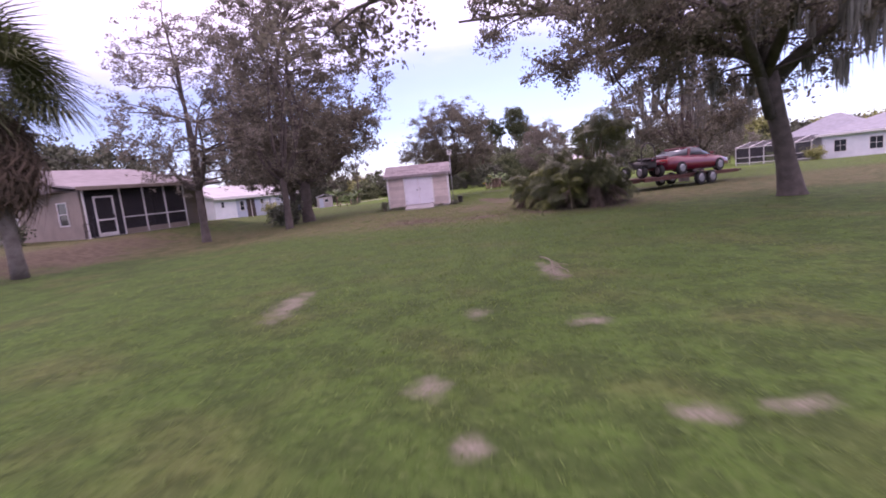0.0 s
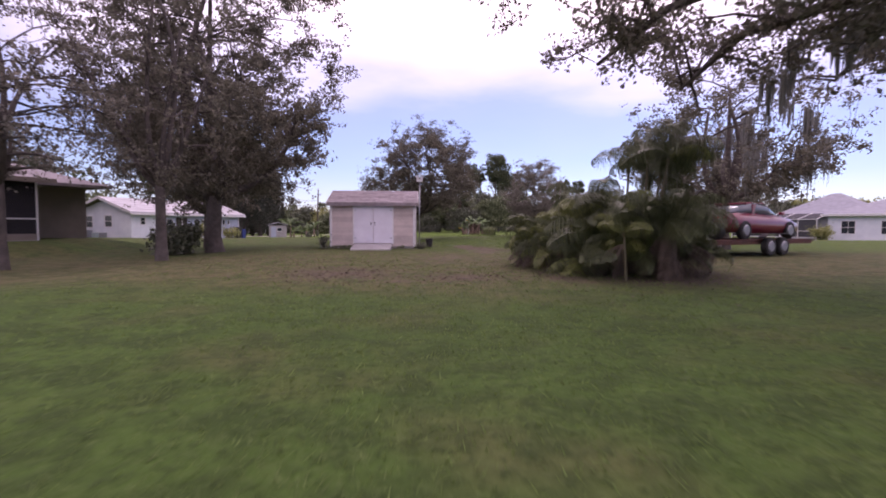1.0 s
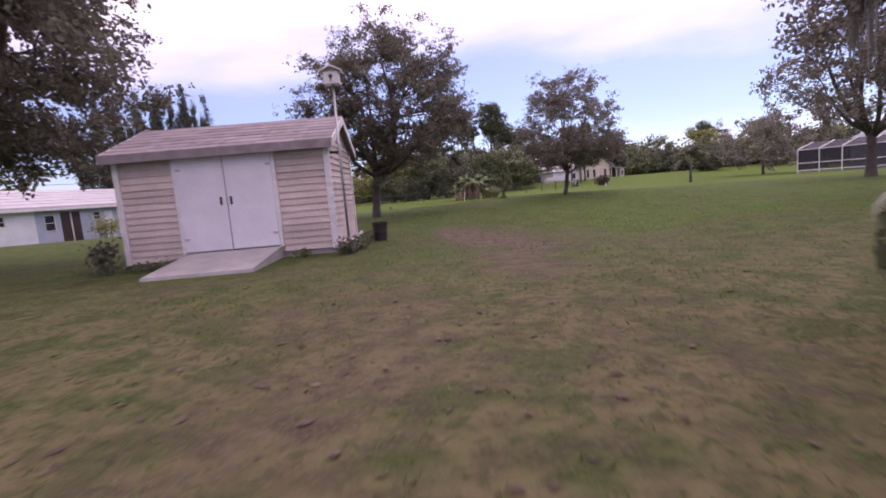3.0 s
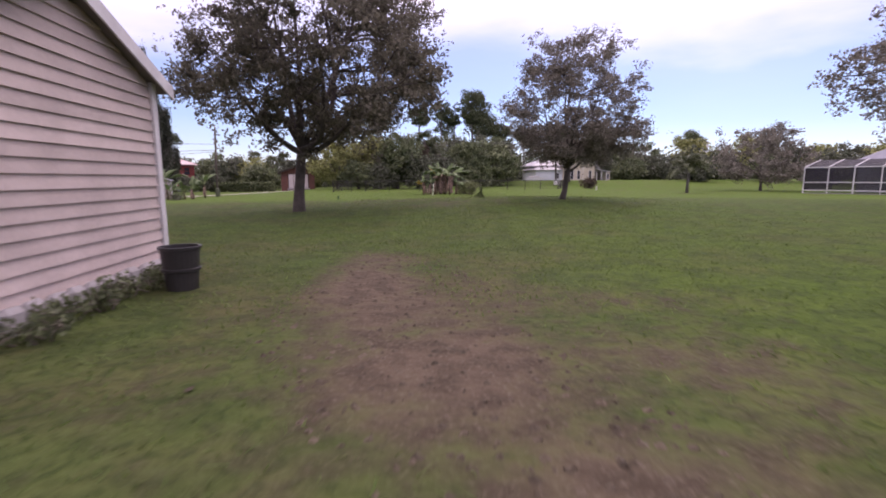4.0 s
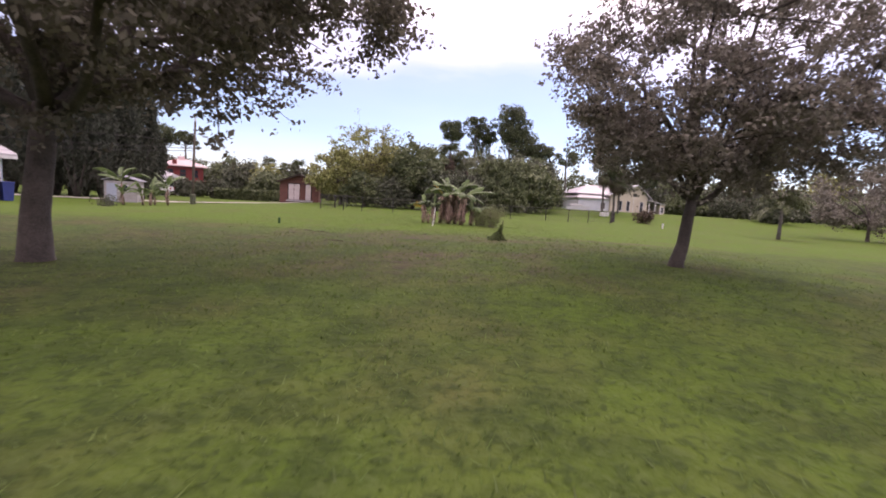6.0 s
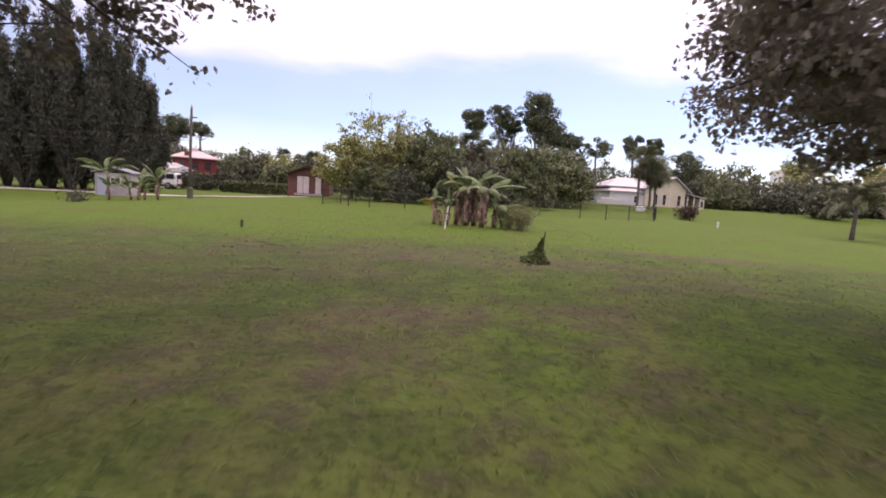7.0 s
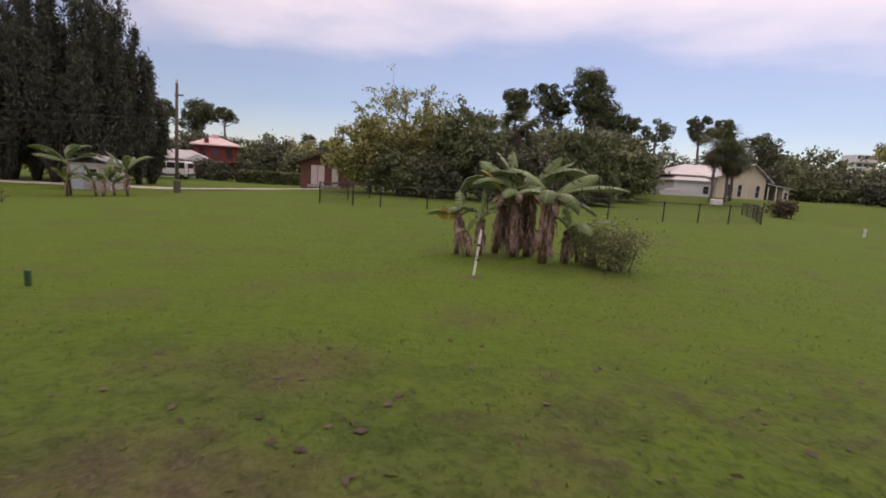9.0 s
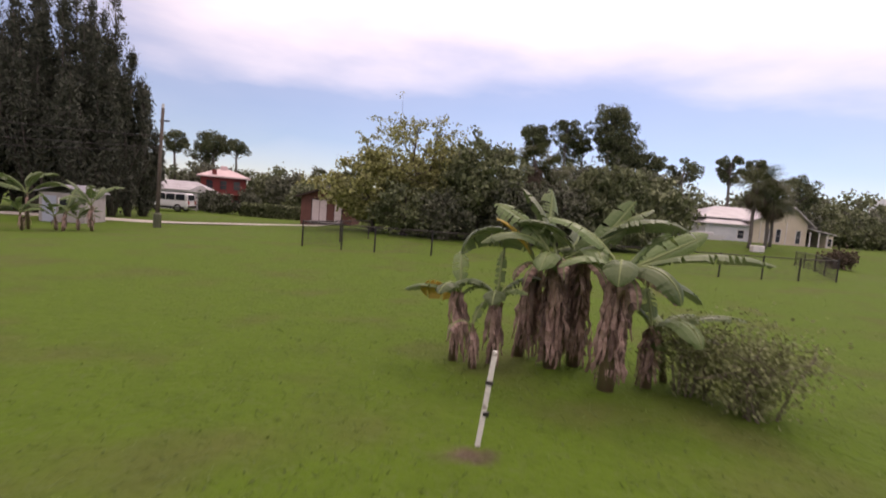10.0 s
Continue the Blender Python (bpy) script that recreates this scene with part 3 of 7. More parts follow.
    # ramp
    rmp = thing("ramp", (X0, Y0, 0), "weathered grey concrete ramp before the shed doors", "ramp")
    bm = prism([(-0.03, -0.1), (-0.03, 0.20), (-1.55, 0.05), (-1.60, -0.1)], "x", lx + 0.04, rx + 0.02)
    part("slab", bm, M["concrete"], rmp)
    # edging stones along the gable side
    for i in range(13):
        y = Y0 + 0.12 + 0.2 * i
        e = part("edging_stone", boxes((-0.045, 0.045, -0.095, 0.095, -0.10, 0.17), bevel=0.035), M["concrete"])
        e.location, e.rotation_euler = (X1 + 0.12, y, ground_z(X1, y)), (random.uniform(-0.06, 0.06), random.uniform(-0.1, 0.1), random.uniform(-0.08, 0.08))
        tagged(e, "scalloped grey concrete edging stone along the shed wall", "edging stone", "edging stones by the shed")
    # tub
    t = thing("plastic_tub", (0.96, 28.15, -0.02), "round black plastic tub standing by the shed", "tub")
    bm = bmesh.new()
    prof = [(0.0, 0.0), (0.128, 0.0), (0.140, 0.185), (0.158, 0.19), (0.158, 0.21), (0.146, 0.215), (0.158, 0.375), (0.172, 0.378), (0.172, 0.40), (0.150, 0.40), (0.138, 0.26), (0.0, 0.26)]
    vs = [bm.verts.new((r, 0, h)) for r, h in prof]
    es = [bm.edges.new((vs[i], vs[i + 1])) for i in range(len(vs) - 1)]
    bmesh.ops.spin(bm, geom=vs + es, cent=(0, 0, 0), axis=(0, 0, 1), angle=2 * math.pi, steps=24)
    bmesh.ops.remove_doubles(bm, verts=bm.verts, dist=0.0008)
    bmesh.ops.recalc_face_normals(bm, faces=bm.faces)
    part("tub_body", bm, M["dark_plastic"], t, smooth=False)
    # birdhouse on a pole at the corner
    b = thing("birdhouse", (0.52, 26.72, 0), "white wooden birdhouse on a tall grey pole beside the shed", "birdhouse")
    V, F = [], []
    tube(V, F, [(0, 0, -0.1), (0, 0, 1.5), (0.01, 0, 2.84)], [0.022, 0.022, 0.02], 8)
    put("pole", mesh_from("pole", V, F, M["steel"]), b, "grey steel pole", smooth=True)
    hb = part("box", boxes((-0.13, 0.13, -0.10, 0.10, 2.84, 3.04), bevel=0.006), M["trim"], b)
    part("perch", boxes((-0.008, 0.008, -0.16, -0.098, 2.89, 2.91)), M["dark_metal"], hb)
    # no opening is cut: a black plate gives the hole's shade
    part("entrance", boxes((-0.03, 0.03, -0.104, -0.101, 2.93, 2.99)), M["dark_plastic"], hb, "dark plate for the shade in an entrance hole")
    part("roof", prism([(-0.19, 3.03), (0.0, 3.12), (0.19, 3.03), (0.19, 3.05), (0.0, 3.145), (-0.19, 3.05)], "y", -0.15, 0.15), M["trim"], b)
    part("bracket", boxes((-0.21, -0.02, -0.03, 0.03, 1.70, 1.74)), M["dark_metal"], b)


make_shed()


# ---- houses ----
def window(parent, x0, x1, z0, z1, y, face=-1, frame_mat="trim", cols=1, rows=2, name="window", depth=0.05):
    """A window in a wall across y; face: the way that it looks."""
    w = part(name, boxes((x0, x1, min(y, y + face * 0.01), max(y, y + face * 0.01), z0, z1)), M["glass"], parent, "dark window pane")
    f = 0.05
    o0, o1 = sorted((y + face * 0.012, y + face * depth))
    part("window_frame", boxes((x0 - f, x0, o0, o1, z0 - f, z1 + f), (x1, x1 + f, o0, o1, z0 - f, z1 + f), (x0, x1, o0, o1, z1, z1 + f), (x0, x1, o0, o1, z0 - f, z0)), M[frame_mat], w)
    b0, b1 = sorted((y + face * 0.014, y + face * 0.032))
    for i in range(1, rows):
        z = z0 + (z1 - z0) * i / rows
        part("glazing_bar", boxes((x0, x1, b0, b1, z - 0.018, z + 0.018)), M[frame_mat], w)
    for i in range(1, cols):
        x = x0 + (x1 - x0) * i / cols
        part("glazing_bar", boxes((x - 0.016, x + 0.016, b0, b1, z0, z1)), M[frame_mat], w)
    return w


def window_x(parent, y0, y1, z0, z1, x, face=-1, **kw):
    """The same in a wall across x."""
    w = window(parent, y0, y1, z0, z1, 0.0, -1, **kw)
    w.matrix_parent_inverse = Matrix.Identity(4)
    w.matrix_basis = pose(x, 0, 0, 0, 0, 90) if face > 0 else pose(x, y0 + y1, 0, 0, 0, -90)
    return w


def hip_roof(x0, x1, y0, y1, eave, ridge, ov, hip0, hip1, th=0.14):
    """Roof with its ridge along x; hip0, hip1: how far the ridge stops short of each end (0: gable)."""
    bm = bmesh.new()
    ym = (y0 + y1) / 2
    c = [(x0 - ov, y0 - ov, eave), (x1 + ov, y0 - ov, eave), (x1 + ov, y1 + ov, eave), (x0 - ov, y1 + ov, eave)]
    a = [bm.verts.new(p) for p in c]
    b = [bm.verts.new((p[0], p[1], p[2] + th)) for p in c]
    r0, r1 = bm.verts.new((x0 - ov + hip0, ym, ridge)), bm.verts.new((x1 + ov - hip1, ym, ridge))
    bm.faces.new(a[::-1])
    for i in range(4):
        bm.faces.new((a[i], a[(i + 1) % 4], b[(i + 1) % 4], b[i]))
    bm.faces.new((b[0], b[1], r1, r0))
    bm.faces.new((b[2], b[3], r0, r1))
    bm.faces.new((b[1], b[2], r1))
    bm.faces.new((b[3], b[0], r0))
    bmesh.ops.recalc_face_normals(bm, faces=bm.faces)
    return bm


def courses(parent, x0, x1, y0, ym, eave, ridge, ov, n, mat, name="roof_course"):
    """Raised course lines on the front pitch of a roof."""
    for i in range(1, n):
        f = i / n
        y = y0 - ov + (ym - y0 + ov) * f
        z = eave + 0.14 + (ridge - eave - 0.14) * f
        part(name, boxes((x0, x1, y - 0.03, y + 0.03, z - 0.02, z + 0.025)), M[mat], parent)


def make_white_house():
    HX, HY, HA = -23.50, 47.26, 73.0
    h = thing("white_house", (HX, HY, -0.42), "long low white house with a pale grey gabled roof", "house", rz=HA)
    L, W, E, top = 13.55, 5.84, 2.36, 3.55
    part("wall", boxes((0, L, 0, W, -0.6, E)), M["blue_grey_wall"], h, "pale blue-grey painted walls")
    part("gable_wall", prism([(0, E), (W, E), (W / 2, top - 0.2)], "x", 0.0, 0.12), M["white_paint"], h, "white gable end")
    part("gable_wall", prism([(0, E), (W, E), (W / 2, top - 0.2)], "x", L - 0.12, L), M["blue_grey_wall"], h)
    part("end_cladding", boxes((-0.03, -0.003, 0, W, -0.6, E)), M["white_paint"], h)
    part("front_cladding", boxes((0.0, 3.1, -0.03, -0.003, -0.6, E)), M["white_paint"], h)
    slope = (top - E) / (W / 2)
    for sgn in (1, -1):
        def yy(d):
            return d if sgn > 0 else W - d
        part("roof", prism([(yy(-0.45), E - slope * 0.45 + 0.12), (yy(W / 2), top), (yy(W / 2), top + 0.12), (yy(-0.45), E - slope * 0.45 + 0.24)], "x", -0.45, L + 0.45), M["pale_roof"], h)
        for x in (-0.478, L + 0.452):
            part("barge_board", prism([(yy(-0.45), E - slope * 0.45 + 0.04), (yy(W / 2), top - 0.08), (yy(W / 2), top + 0.14), (yy(-0.45), E - slope * 0.45 + 0.26)], "x", x, x + 0.026), M["trim"], h)
    for i in range(1, 6):
        f = i / 6
        y, z = -0.45 + (W / 2 + 0.45) * f, E - slope * 0.45 + 0.24 + (top + 0.12 - E + slope * 0.45 - 0.24) * f
        part("roof_course", boxes((-0.44, L + 0.44, y - 0.03, y + 0.03, z - 0.03, z + 0.02)), M["pale_roof"], h)
    part("gutter", boxes((-0.45, L + 0.45, -0.53, -0.455, E - 0.22, E - 0.06)), M["trim"], h, "white eave gutter")
    window_x(h, 1.95, 2.65, 1.15, 2.05, -0.03, -1)
    window_x(h, 4.0, 4.65, 1.1, 2.0, -0.03, -1)
    window(h, 0.9, 1.3, 1.35, 1.9, -0.03)
    window(h, 3.7, 4.3, 0.85, 1.8, 0.0)
    # flat dark panel on the solid wall, standing for a doorway's inner shade
    part("recess_shade", boxes((4.75, 6.1, -0.012, -0.002, -0.3, 1.98)), M["dark_brown"], h, "dark panel painted as the shade in a doorway")
    part("recess_post", boxes((5.4, 5.48, -0.05, -0.014, -0.3, 1.98)), M["trim"], h)
    window(h, 7.1, 7.6, 1.35, 1.85, 0.0)
    part("door", boxes((9.0, 9.85, -0.05, -0.004, -0.25, 1.95), bevel=0.01), M["white_paint"], h, "white side door")
    part("door", boxes((7.95, 8.6, -0.04, -0.004, -0.25, 1.9), bevel=0.01), M["white_paint"], h)
    window(h, 10.9, 11.25, 1.35, 1.8, 0.0, rows=1)
    window(h, 11.7, 11.95, 1.4, 1.75, 0.0, rows=1)
    part("meter_box", boxes((11.05, 11.25, -0.14, -0.002, 0.5, 0.8), bevel=0.01), M["steel"], h)
    part("downpipe", boxes((13.35, 13.42, -0.09, -0.01, -0.3, E - 0.2)), M["trim"], h)
    part("air_conditioner", boxes((-0.95, -0.2, 2.3, 3.1, -0.45, 0.65), bevel=0.03), M["steel"], h, "grey air conditioner unit")
    part("air_conditioner", boxes((-0.95, -0.2, 3.8, 4.7, -0.45, 0.85), bevel=0.03), M["steel"], h)
    # wheeled bins against the front wall
    for (a, mat, lab) in ((12.6, "dark_plastic", "tall black wheeled bin by the house wall"), (13.3, "bin_blue", "blue wheeled bin by the house wall")):
        x, y = HX + a * math.cos(radians(HA)) + 0.55 * math.sin(radians(HA)), HY + a * math.sin(radians(HA)) - 0.55 * math.cos(radians(HA))
        gz = ground_z(x, y)
        b = thing("wheeled_bin", (x, y, gz), lab, "bin", "bins by the white house", rz=HA)
        hh = 1.2 if mat == "dark_plastic" else 1.0
        part("bin_body", prism([(-0.24, 0.02), (0.24, 0.02), (0.30, hh), (-0.30, hh)], "y", -0.28, 0.28), M[mat], b)
        part("lid", boxes((-0.33, 0.33, -0.31, 0.33, hh, hh + 0.06), bevel=0.015), M[mat], b)
        for s in (-0.2, 0.2):
            bm = bmesh.new()
            bmesh.ops.create_cone(bm, cap_ends=True, segments=14, radius1=0.1, radius2=0.1, depth=0.06, matrix=pose(s, 0.3, 0.1, 0, 90, 0))
            part("wheel", bm, M["rubber"], b)


M["bin_blue"] = material("blue_plastic", (0.03, 0.05, 0.22), (0.025, 0.04, 0.16), 0.5, 4, 30, 0.1)
make_white_house()


def make_tan_house():
    h = thing("tan_house", (-17.4, 21.7, 0.28), "tan stucco house with a dark screened porch at its corner", "house", rz=64.5)
    L, W, E, PD = 9.0, 11.0, 2.42, 3.0
    part("wall", boxes((0.0, 0.2, 0.30, W, -0.6, E), (0.2, L, PD, PD + 0.2, -0.6, E), (L - 0.2, L, PD + 0.2, W, -0.6, E), (0.2, L, W - 0.2, W, -0.6, E)), M["tan_wall"], h)
    part("porch_floor", boxes((0.0, 5.4, 0.0, PD, -0.6, 0.02)), M["concrete"], h)
    part("porch_ceiling", boxes((0.0, 5.4, 0.0, PD, E - 0.06, E - 0.02)), M["dark_brown"], h)
    window_x(h, 1.5, 2.3, 0.75, 1.85, 0.0, -1)
    window_x(h, 6.5, 7.7, 0.85, 1.85, 0.0, -1, cols=2)
    part("roof", hip_roof(0, L, 2.2, W, E, E + 1.5, 0.5, 1.5, 3.0), M["mauve_roof"], h)
    part("porch_roof", prism([(-0.35, E), (2.6, E + 0.42), (2.6, E + 0.52), (-0.35, E + 0.10)], "x", -0.4, 5.9), M["mauve_roof"], h)
    part("porch_fascia", boxes((-0.4, 5.9, -0.40, -0.36, E - 0.06, E + 0.12)), M["tan_wall"], h)
    sc = part("porch_screen", boxes((0.0, 5.4, 0.045, 0.05, 0.05, E - 0.06), (5.35, 5.355, 0.05, PD, 0.05, E - 0.06)), M["screen"], h, "dark insect screen")
    for x in (0.0, 1.75, 2.95, 4.15, 5.33):
        part("post", boxes((x, x + 0.07, 0.0, 0.07, 0.0, E - 0.04)), M["trim"], h)
    for a, b in ((1.82, 2.95), (3.02, 4.15), (4.22, 5.33)):
        part("rail", boxes((a, b, 0.01, 0.06, 0.86, 0.92)), M["trim"], h)
    part("kick_plate", boxes((1.82, 5.33, 0.005, 0.06, 0.0, 0.28)), M["tan_wall"], h)
    d = part("door", boxes((0.45, 0.52, -0.03, 0.03, 0.03, 2.05), (1.33, 1.40, -0.03, 0.03, 0.03, 2.05), (0.52, 1.33, -0.03, 0.03, 1.97, 2.05), (0.52, 1.33, -0.03, 0.03, 0.03, 0.22),
                           (0.52, 1.33, -0.03, 0.03, 0.82, 0.90)), M["trim"], h, "white framed screen door")
    part("door_handle", boxes((1.30, 1.33, -0.08, -0.031, 0.95, 1.1)), M["dark_metal"], d)
    r = thing("step_rail", (-17.6, 21.3, 0.26), "dark metal handrail at the porch steps", "handrail", rz=64.5)
    V, F = [], []
    for x in (0.2, 0.62):
        tube(V, F, [(x, -0.15, -0.35), (x, -0.15, 0.75)], [0.02, 0.02], 6)
    tube(V, F, [(0.2, -0.15, 0.75), (0.62, -0.15, 0.75)], [0.02, 0.02], 6)
    tube(V, F, [(0.2, -0.15, 0.4), (0.62, -0.15, 0.4)], [0.015, 0.015], 6)
    put("rail", mesh_from("rail", V, F, M["dark_metal"]), r)


make_tan_house()


def make_right_house():
    gz = ground_z(42, 58)
    h = thing("grey_roofed_house", (43.4, 55.6, gz), "white house with a grey hipped roof and white-framed windows", "house", rz=-60)
    L, W, E = 19.0, 11.0, 2.6
    part("wall", boxes((0, L, 0, W, -0.6, E)), M["white_paint"], h)
    part("roof", hip_roof(0, L, 0, W, E, E + 2.2, 0.5, 5.0, 5.0), M["grey_roof"], h)
    part("wing_wall", boxes((-7.5, -0.05, 6.2, 15.0, -0.6, E)), M["white_paint"], h)
    part("wing_roof", hip_roof(-7.5, 1.6, 6.2, 15.0, E, E + 2.9, 0.5, 4.6, 4.6), M["grey_roof"], h)
    part("soffit", boxes((-0.52, L + 0.52, -0.55, -0.505, E - 0.06, E + 0.16)), M["trim"], h)
    for x in (1.2, 4.4, 7.6, 10.8, 14.0):
        window(h, x, x + 1.1, 0.75, 2.0, 0.0, cols=2, rows=2)
    c = thing("pool_cage", (38.0, 63.2, gz), "white framed screen pool cage beside the house", "pool cage", rz=-60)
    L, D, H = 8.6, 7.0, 2.2
    part("screen", boxes((0, L, 0.02, 0.026, 0.3, H), (0.0, 0.006, 0.03, D, 0.3, H)), M["screen"], c, "dark insect screen")
    part("screen_roof", prism([(0.0, H), (D * 0.5, H + 0.7), (D, H + 0.7), (D, H + 0.705), (D * 0.5, H + 0.705), (0.0, H + 0.006)], "x", 0.0, L), M["screen"], c)
    n = 5
    for i in range(n + 1):
        x = L * i / n
        part("post", boxes((x - 0.035, x + 0.035, -0.035, 0.035, -0.3, H + 0.035)), M["trim"], c)
        part("rafter", prism([(0.0, H), (D * 0.5, H + 0.7), (D * 0.5, H + 0.76), (0.0, H + 0.08)], "x", x - 0.035, x + 0.035), M["trim"], c)
    for z in (0.28, 0.95, H):
        part("rail", boxes((0, L, -0.03, 0.03, z - 0.035, z + 0.035)), M["trim"], c)
        part("rail", boxes((-0.03, 0.03, 0, D, z - 0.035, z + 0.035)), M["trim"], c)
    part("kick_wall", boxes((0, L, -0.02, 0.015, -0.3, 0.06)), M["concrete"], c)


make_right_house()


def make_far_house():
    h = thing("cream_house", (24.5, 99.0, 0.55), "cream house with pale metal roofs and tall narrow windows", "house", rz=3)
    h.scale = (1.0, 1.0, 0.80)
    part("rear_roof", hip_roof(0.2, 9.0, 1.5, 9.5, 2.9, 4.7, 0.3, 3.2, 2.0), M["pale_roof"], h)
    part("wall", boxes((0, 4.4, 0.0, 7, -0.6, 2.1)), M["white_paint"], h, "white lower wing")
    part("wing_roof", hip_roof(0, 4.4, 0, 7, 2.1, 3.5, 0.3, 2.2, 0.0), M["pale_roof"], h)
    part("main_wall", prism([(4.4, -0.6), (9.6, -0.6), (9.6, 2.9), (8.0, 4.7), (4.4, 2.9)], "y", -0.4, 8.0), M["cream_wall"], h, "cream gabled wall")
    part("main_roof", prism([(4.0, 2.75), (8.0, 4.75), (10.2, 2.4), (10.2, 2.52), (8.0, 4.9), (4.0, 2.9)], "y", -0.9, 8.3), M["pale_roof"], h)
    part("porch_roof", prism([(9.6, 2.3), (12.2, 1.75), (12.2, 1.85), (9.6, 2.42)], "y", -0.8, 7.0), M["pale_roof"], h)
    # dark brown puts the porch's shade into this wall's colour
    part("porch_back", boxes((9.6, 12.0, 3.0, 3.2, -0.6, 1.9)), M["dark_brown"], h, "porch wall coloured dark for the porch's shade")
    part("porch_end", boxes((11.4, 12.1, -0.5, 3.0, -0.6, 1.7)), M["cream_wall"], h)
    for x in (9.75, 10.6, 11.4):
        part("post", boxes((x, x + 0.10, -0.7, -0.6, -0.6, 2.0)), M["trim"], h)
    for x in (5.6, 6.7, 8.6):
        window(h, x, x + 0.42, 0.4, 2.0, -0.4, rows=2)
    window(h, 3.2, 3.8, 0.5, 1.5, 0.0)
    window(h, 11.55, 11.95, 0.4, 1.3, -0.5)
    for x in (5.1, 7.6):
        part("drainpipe", boxes((x, x + 0.06, -0.46, -0.405, -0.6, 2.9)), M["trim"], h)
    b = thing("small_boat", (23.6, 96.4, 0.5), "small white boat parked on the grass by the house", "boat", rz=-12)
    part("hull", prism([(-1.5, 0.55), (1.8, 0.6), (1.3, 0.1), (-1.3, 0.1)], "y", -0.55, 0.55), M["van_white"], b)
    part("deck", boxes((-0.9, 0.7, -0.35, 0.35, 0.58, 0.85), bevel=0.05), M["trim"], b)
    w = thing("utility_box", (24.0, 86.9, 0.1), "low white utility box on the lawn", "utility box")
    part("cover", boxes((-0.45, 0.45, -0.3, 0.3, 0.0, 0.55), bevel=0.06), M["trim"], w)


make_far_house()


def make_hut():
    h = thing("brown_hut", (-9.3, 76.8, 0.05), "dark red-brown wooden hut with pale curtained double doors", "hut", rz=10)
    W, D, E = 3.4, 4.0, 1.6
    part("wall", prism([(0, -0.3), (W, -0.3), (W, E), (W / 2, E + 0.62), (0, E)], "y", 0, D), M["brown_wood"], h)
    for sgn in (0, 1):
        a = (-0.3, E - 0.1) if not sgn else (W + 0.3, E - 0.1)
        part("roof", prism([a, (W / 2, E + 0.66), (W / 2, E + 0.76), (a[0], a[1] + 0.1)], "y", -0.45, D + 0.2), M["dark_brown"], h)
    for i, x in enumerate((0.75, 1.25, 1.75, 2.25)):
        part("door", boxes((x, x + 0.46, -0.03, -0.004, 0.02, 1.42), bevel=0.008), M["curtain" if i != 2 else "brown_wood"], h, "pale curtained door panel" if i != 2 else "")
    part("door_frame", boxes((0.68, 0.745, -0.04, -0.002, 0, 1.5), (2.72, 2.79, -0.04, -0.002, 0, 1.5), (0.745, 2.72, -0.04, -0.002, 1.43, 1.5)), M["dark_brown"], h)
    part("step", boxes((0.6, 2.9, -0.5, -0.05, -0.15, 0.0)), M["concrete"], h)


make_hut()


def make_villa():
    gz = -0.68
    h = thing("white_villa", (-31.1, 88.0, gz), "white bungalow with a pale roof and a columned porch", "house", rz=33)
    part("wall", boxes((0, 6.8, 0.6, 6.4, -0.5, 1.92)), M["white_paint"], h)
    part("roof", hip_roof(0, 6.8, 0.6, 6.4, 1.92, 2.95, 0.35, 2.0, 2.0), M["pale_roof"], h)
    courses(h, 1.0, 5.4, 0.6, 3.5, 1.92, 2.95, 0.35, 5, "pale_roof")
    part("porch_gable", prism([(4.2, 1.88), (7.0, 1.88), (5.6, 2.62)], "y", -0.8, 0.6), M["trim"], h)
    part("porch_floor", boxes((4.2, 7.0, -0.8, 0.59, -0.5, -0.12)), M["concrete"], h)
    for x in (4.3, 5.1, 5.95, 6.75):
        part("column", boxes((x, x + 0.16, -0.7, -0.54, -0.12, 1.88)), M["trim"], h)
    for x in (0.6, 2.3):
        window(h, x, x + 1.0, 0.5, 1.45, 0.6, cols=2)
    window(h, 4.5, 5.1, 0.4, 1.45, 0.6)
    part("door", boxes((5.4, 6.2, 0.55, 0.597, -0.12, 1.65)), M["dark_brown"], h)
    r = thing("red_house", (-32.0, 99.0, gz - 0.2), "dark red two-storey house with a pale pink roof", "house", rz=33)
    part("wall", boxes((0, 5.0, 0, 4.6, -0.4, 4.0)), M["red_brick"], r)
    part("roof", hip_roof(0, 5.0, 0, 4.6, 4.0, 5.1, 0.45, 2.3, 2.3), M["pink_roof"], r)
    part("cupola", boxes((2.1, 2.9, 1.9, 2.7, 4.9, 5.45), bevel=0.05), M["pink_roof"], r)
    part("chimney", boxes((1.2, 1.7, -0.05, 0.5, 3.4, 4.9)), M["red_brick"], r)
    part("balcony", boxes((-0.1, 5.1, -0.9, -0.02, 2.0, 2.15)), M["red_brick"], r)
    for x in (0.6, 2.1, 3.6):
        for z in (0.4, 2.6):
            # frames share the eave-shaded wall red, so they hardly show
            window(r, x, x + 0.7, z, z + 1.0, 0.0, frame_mat="red_brick")


make_villa()


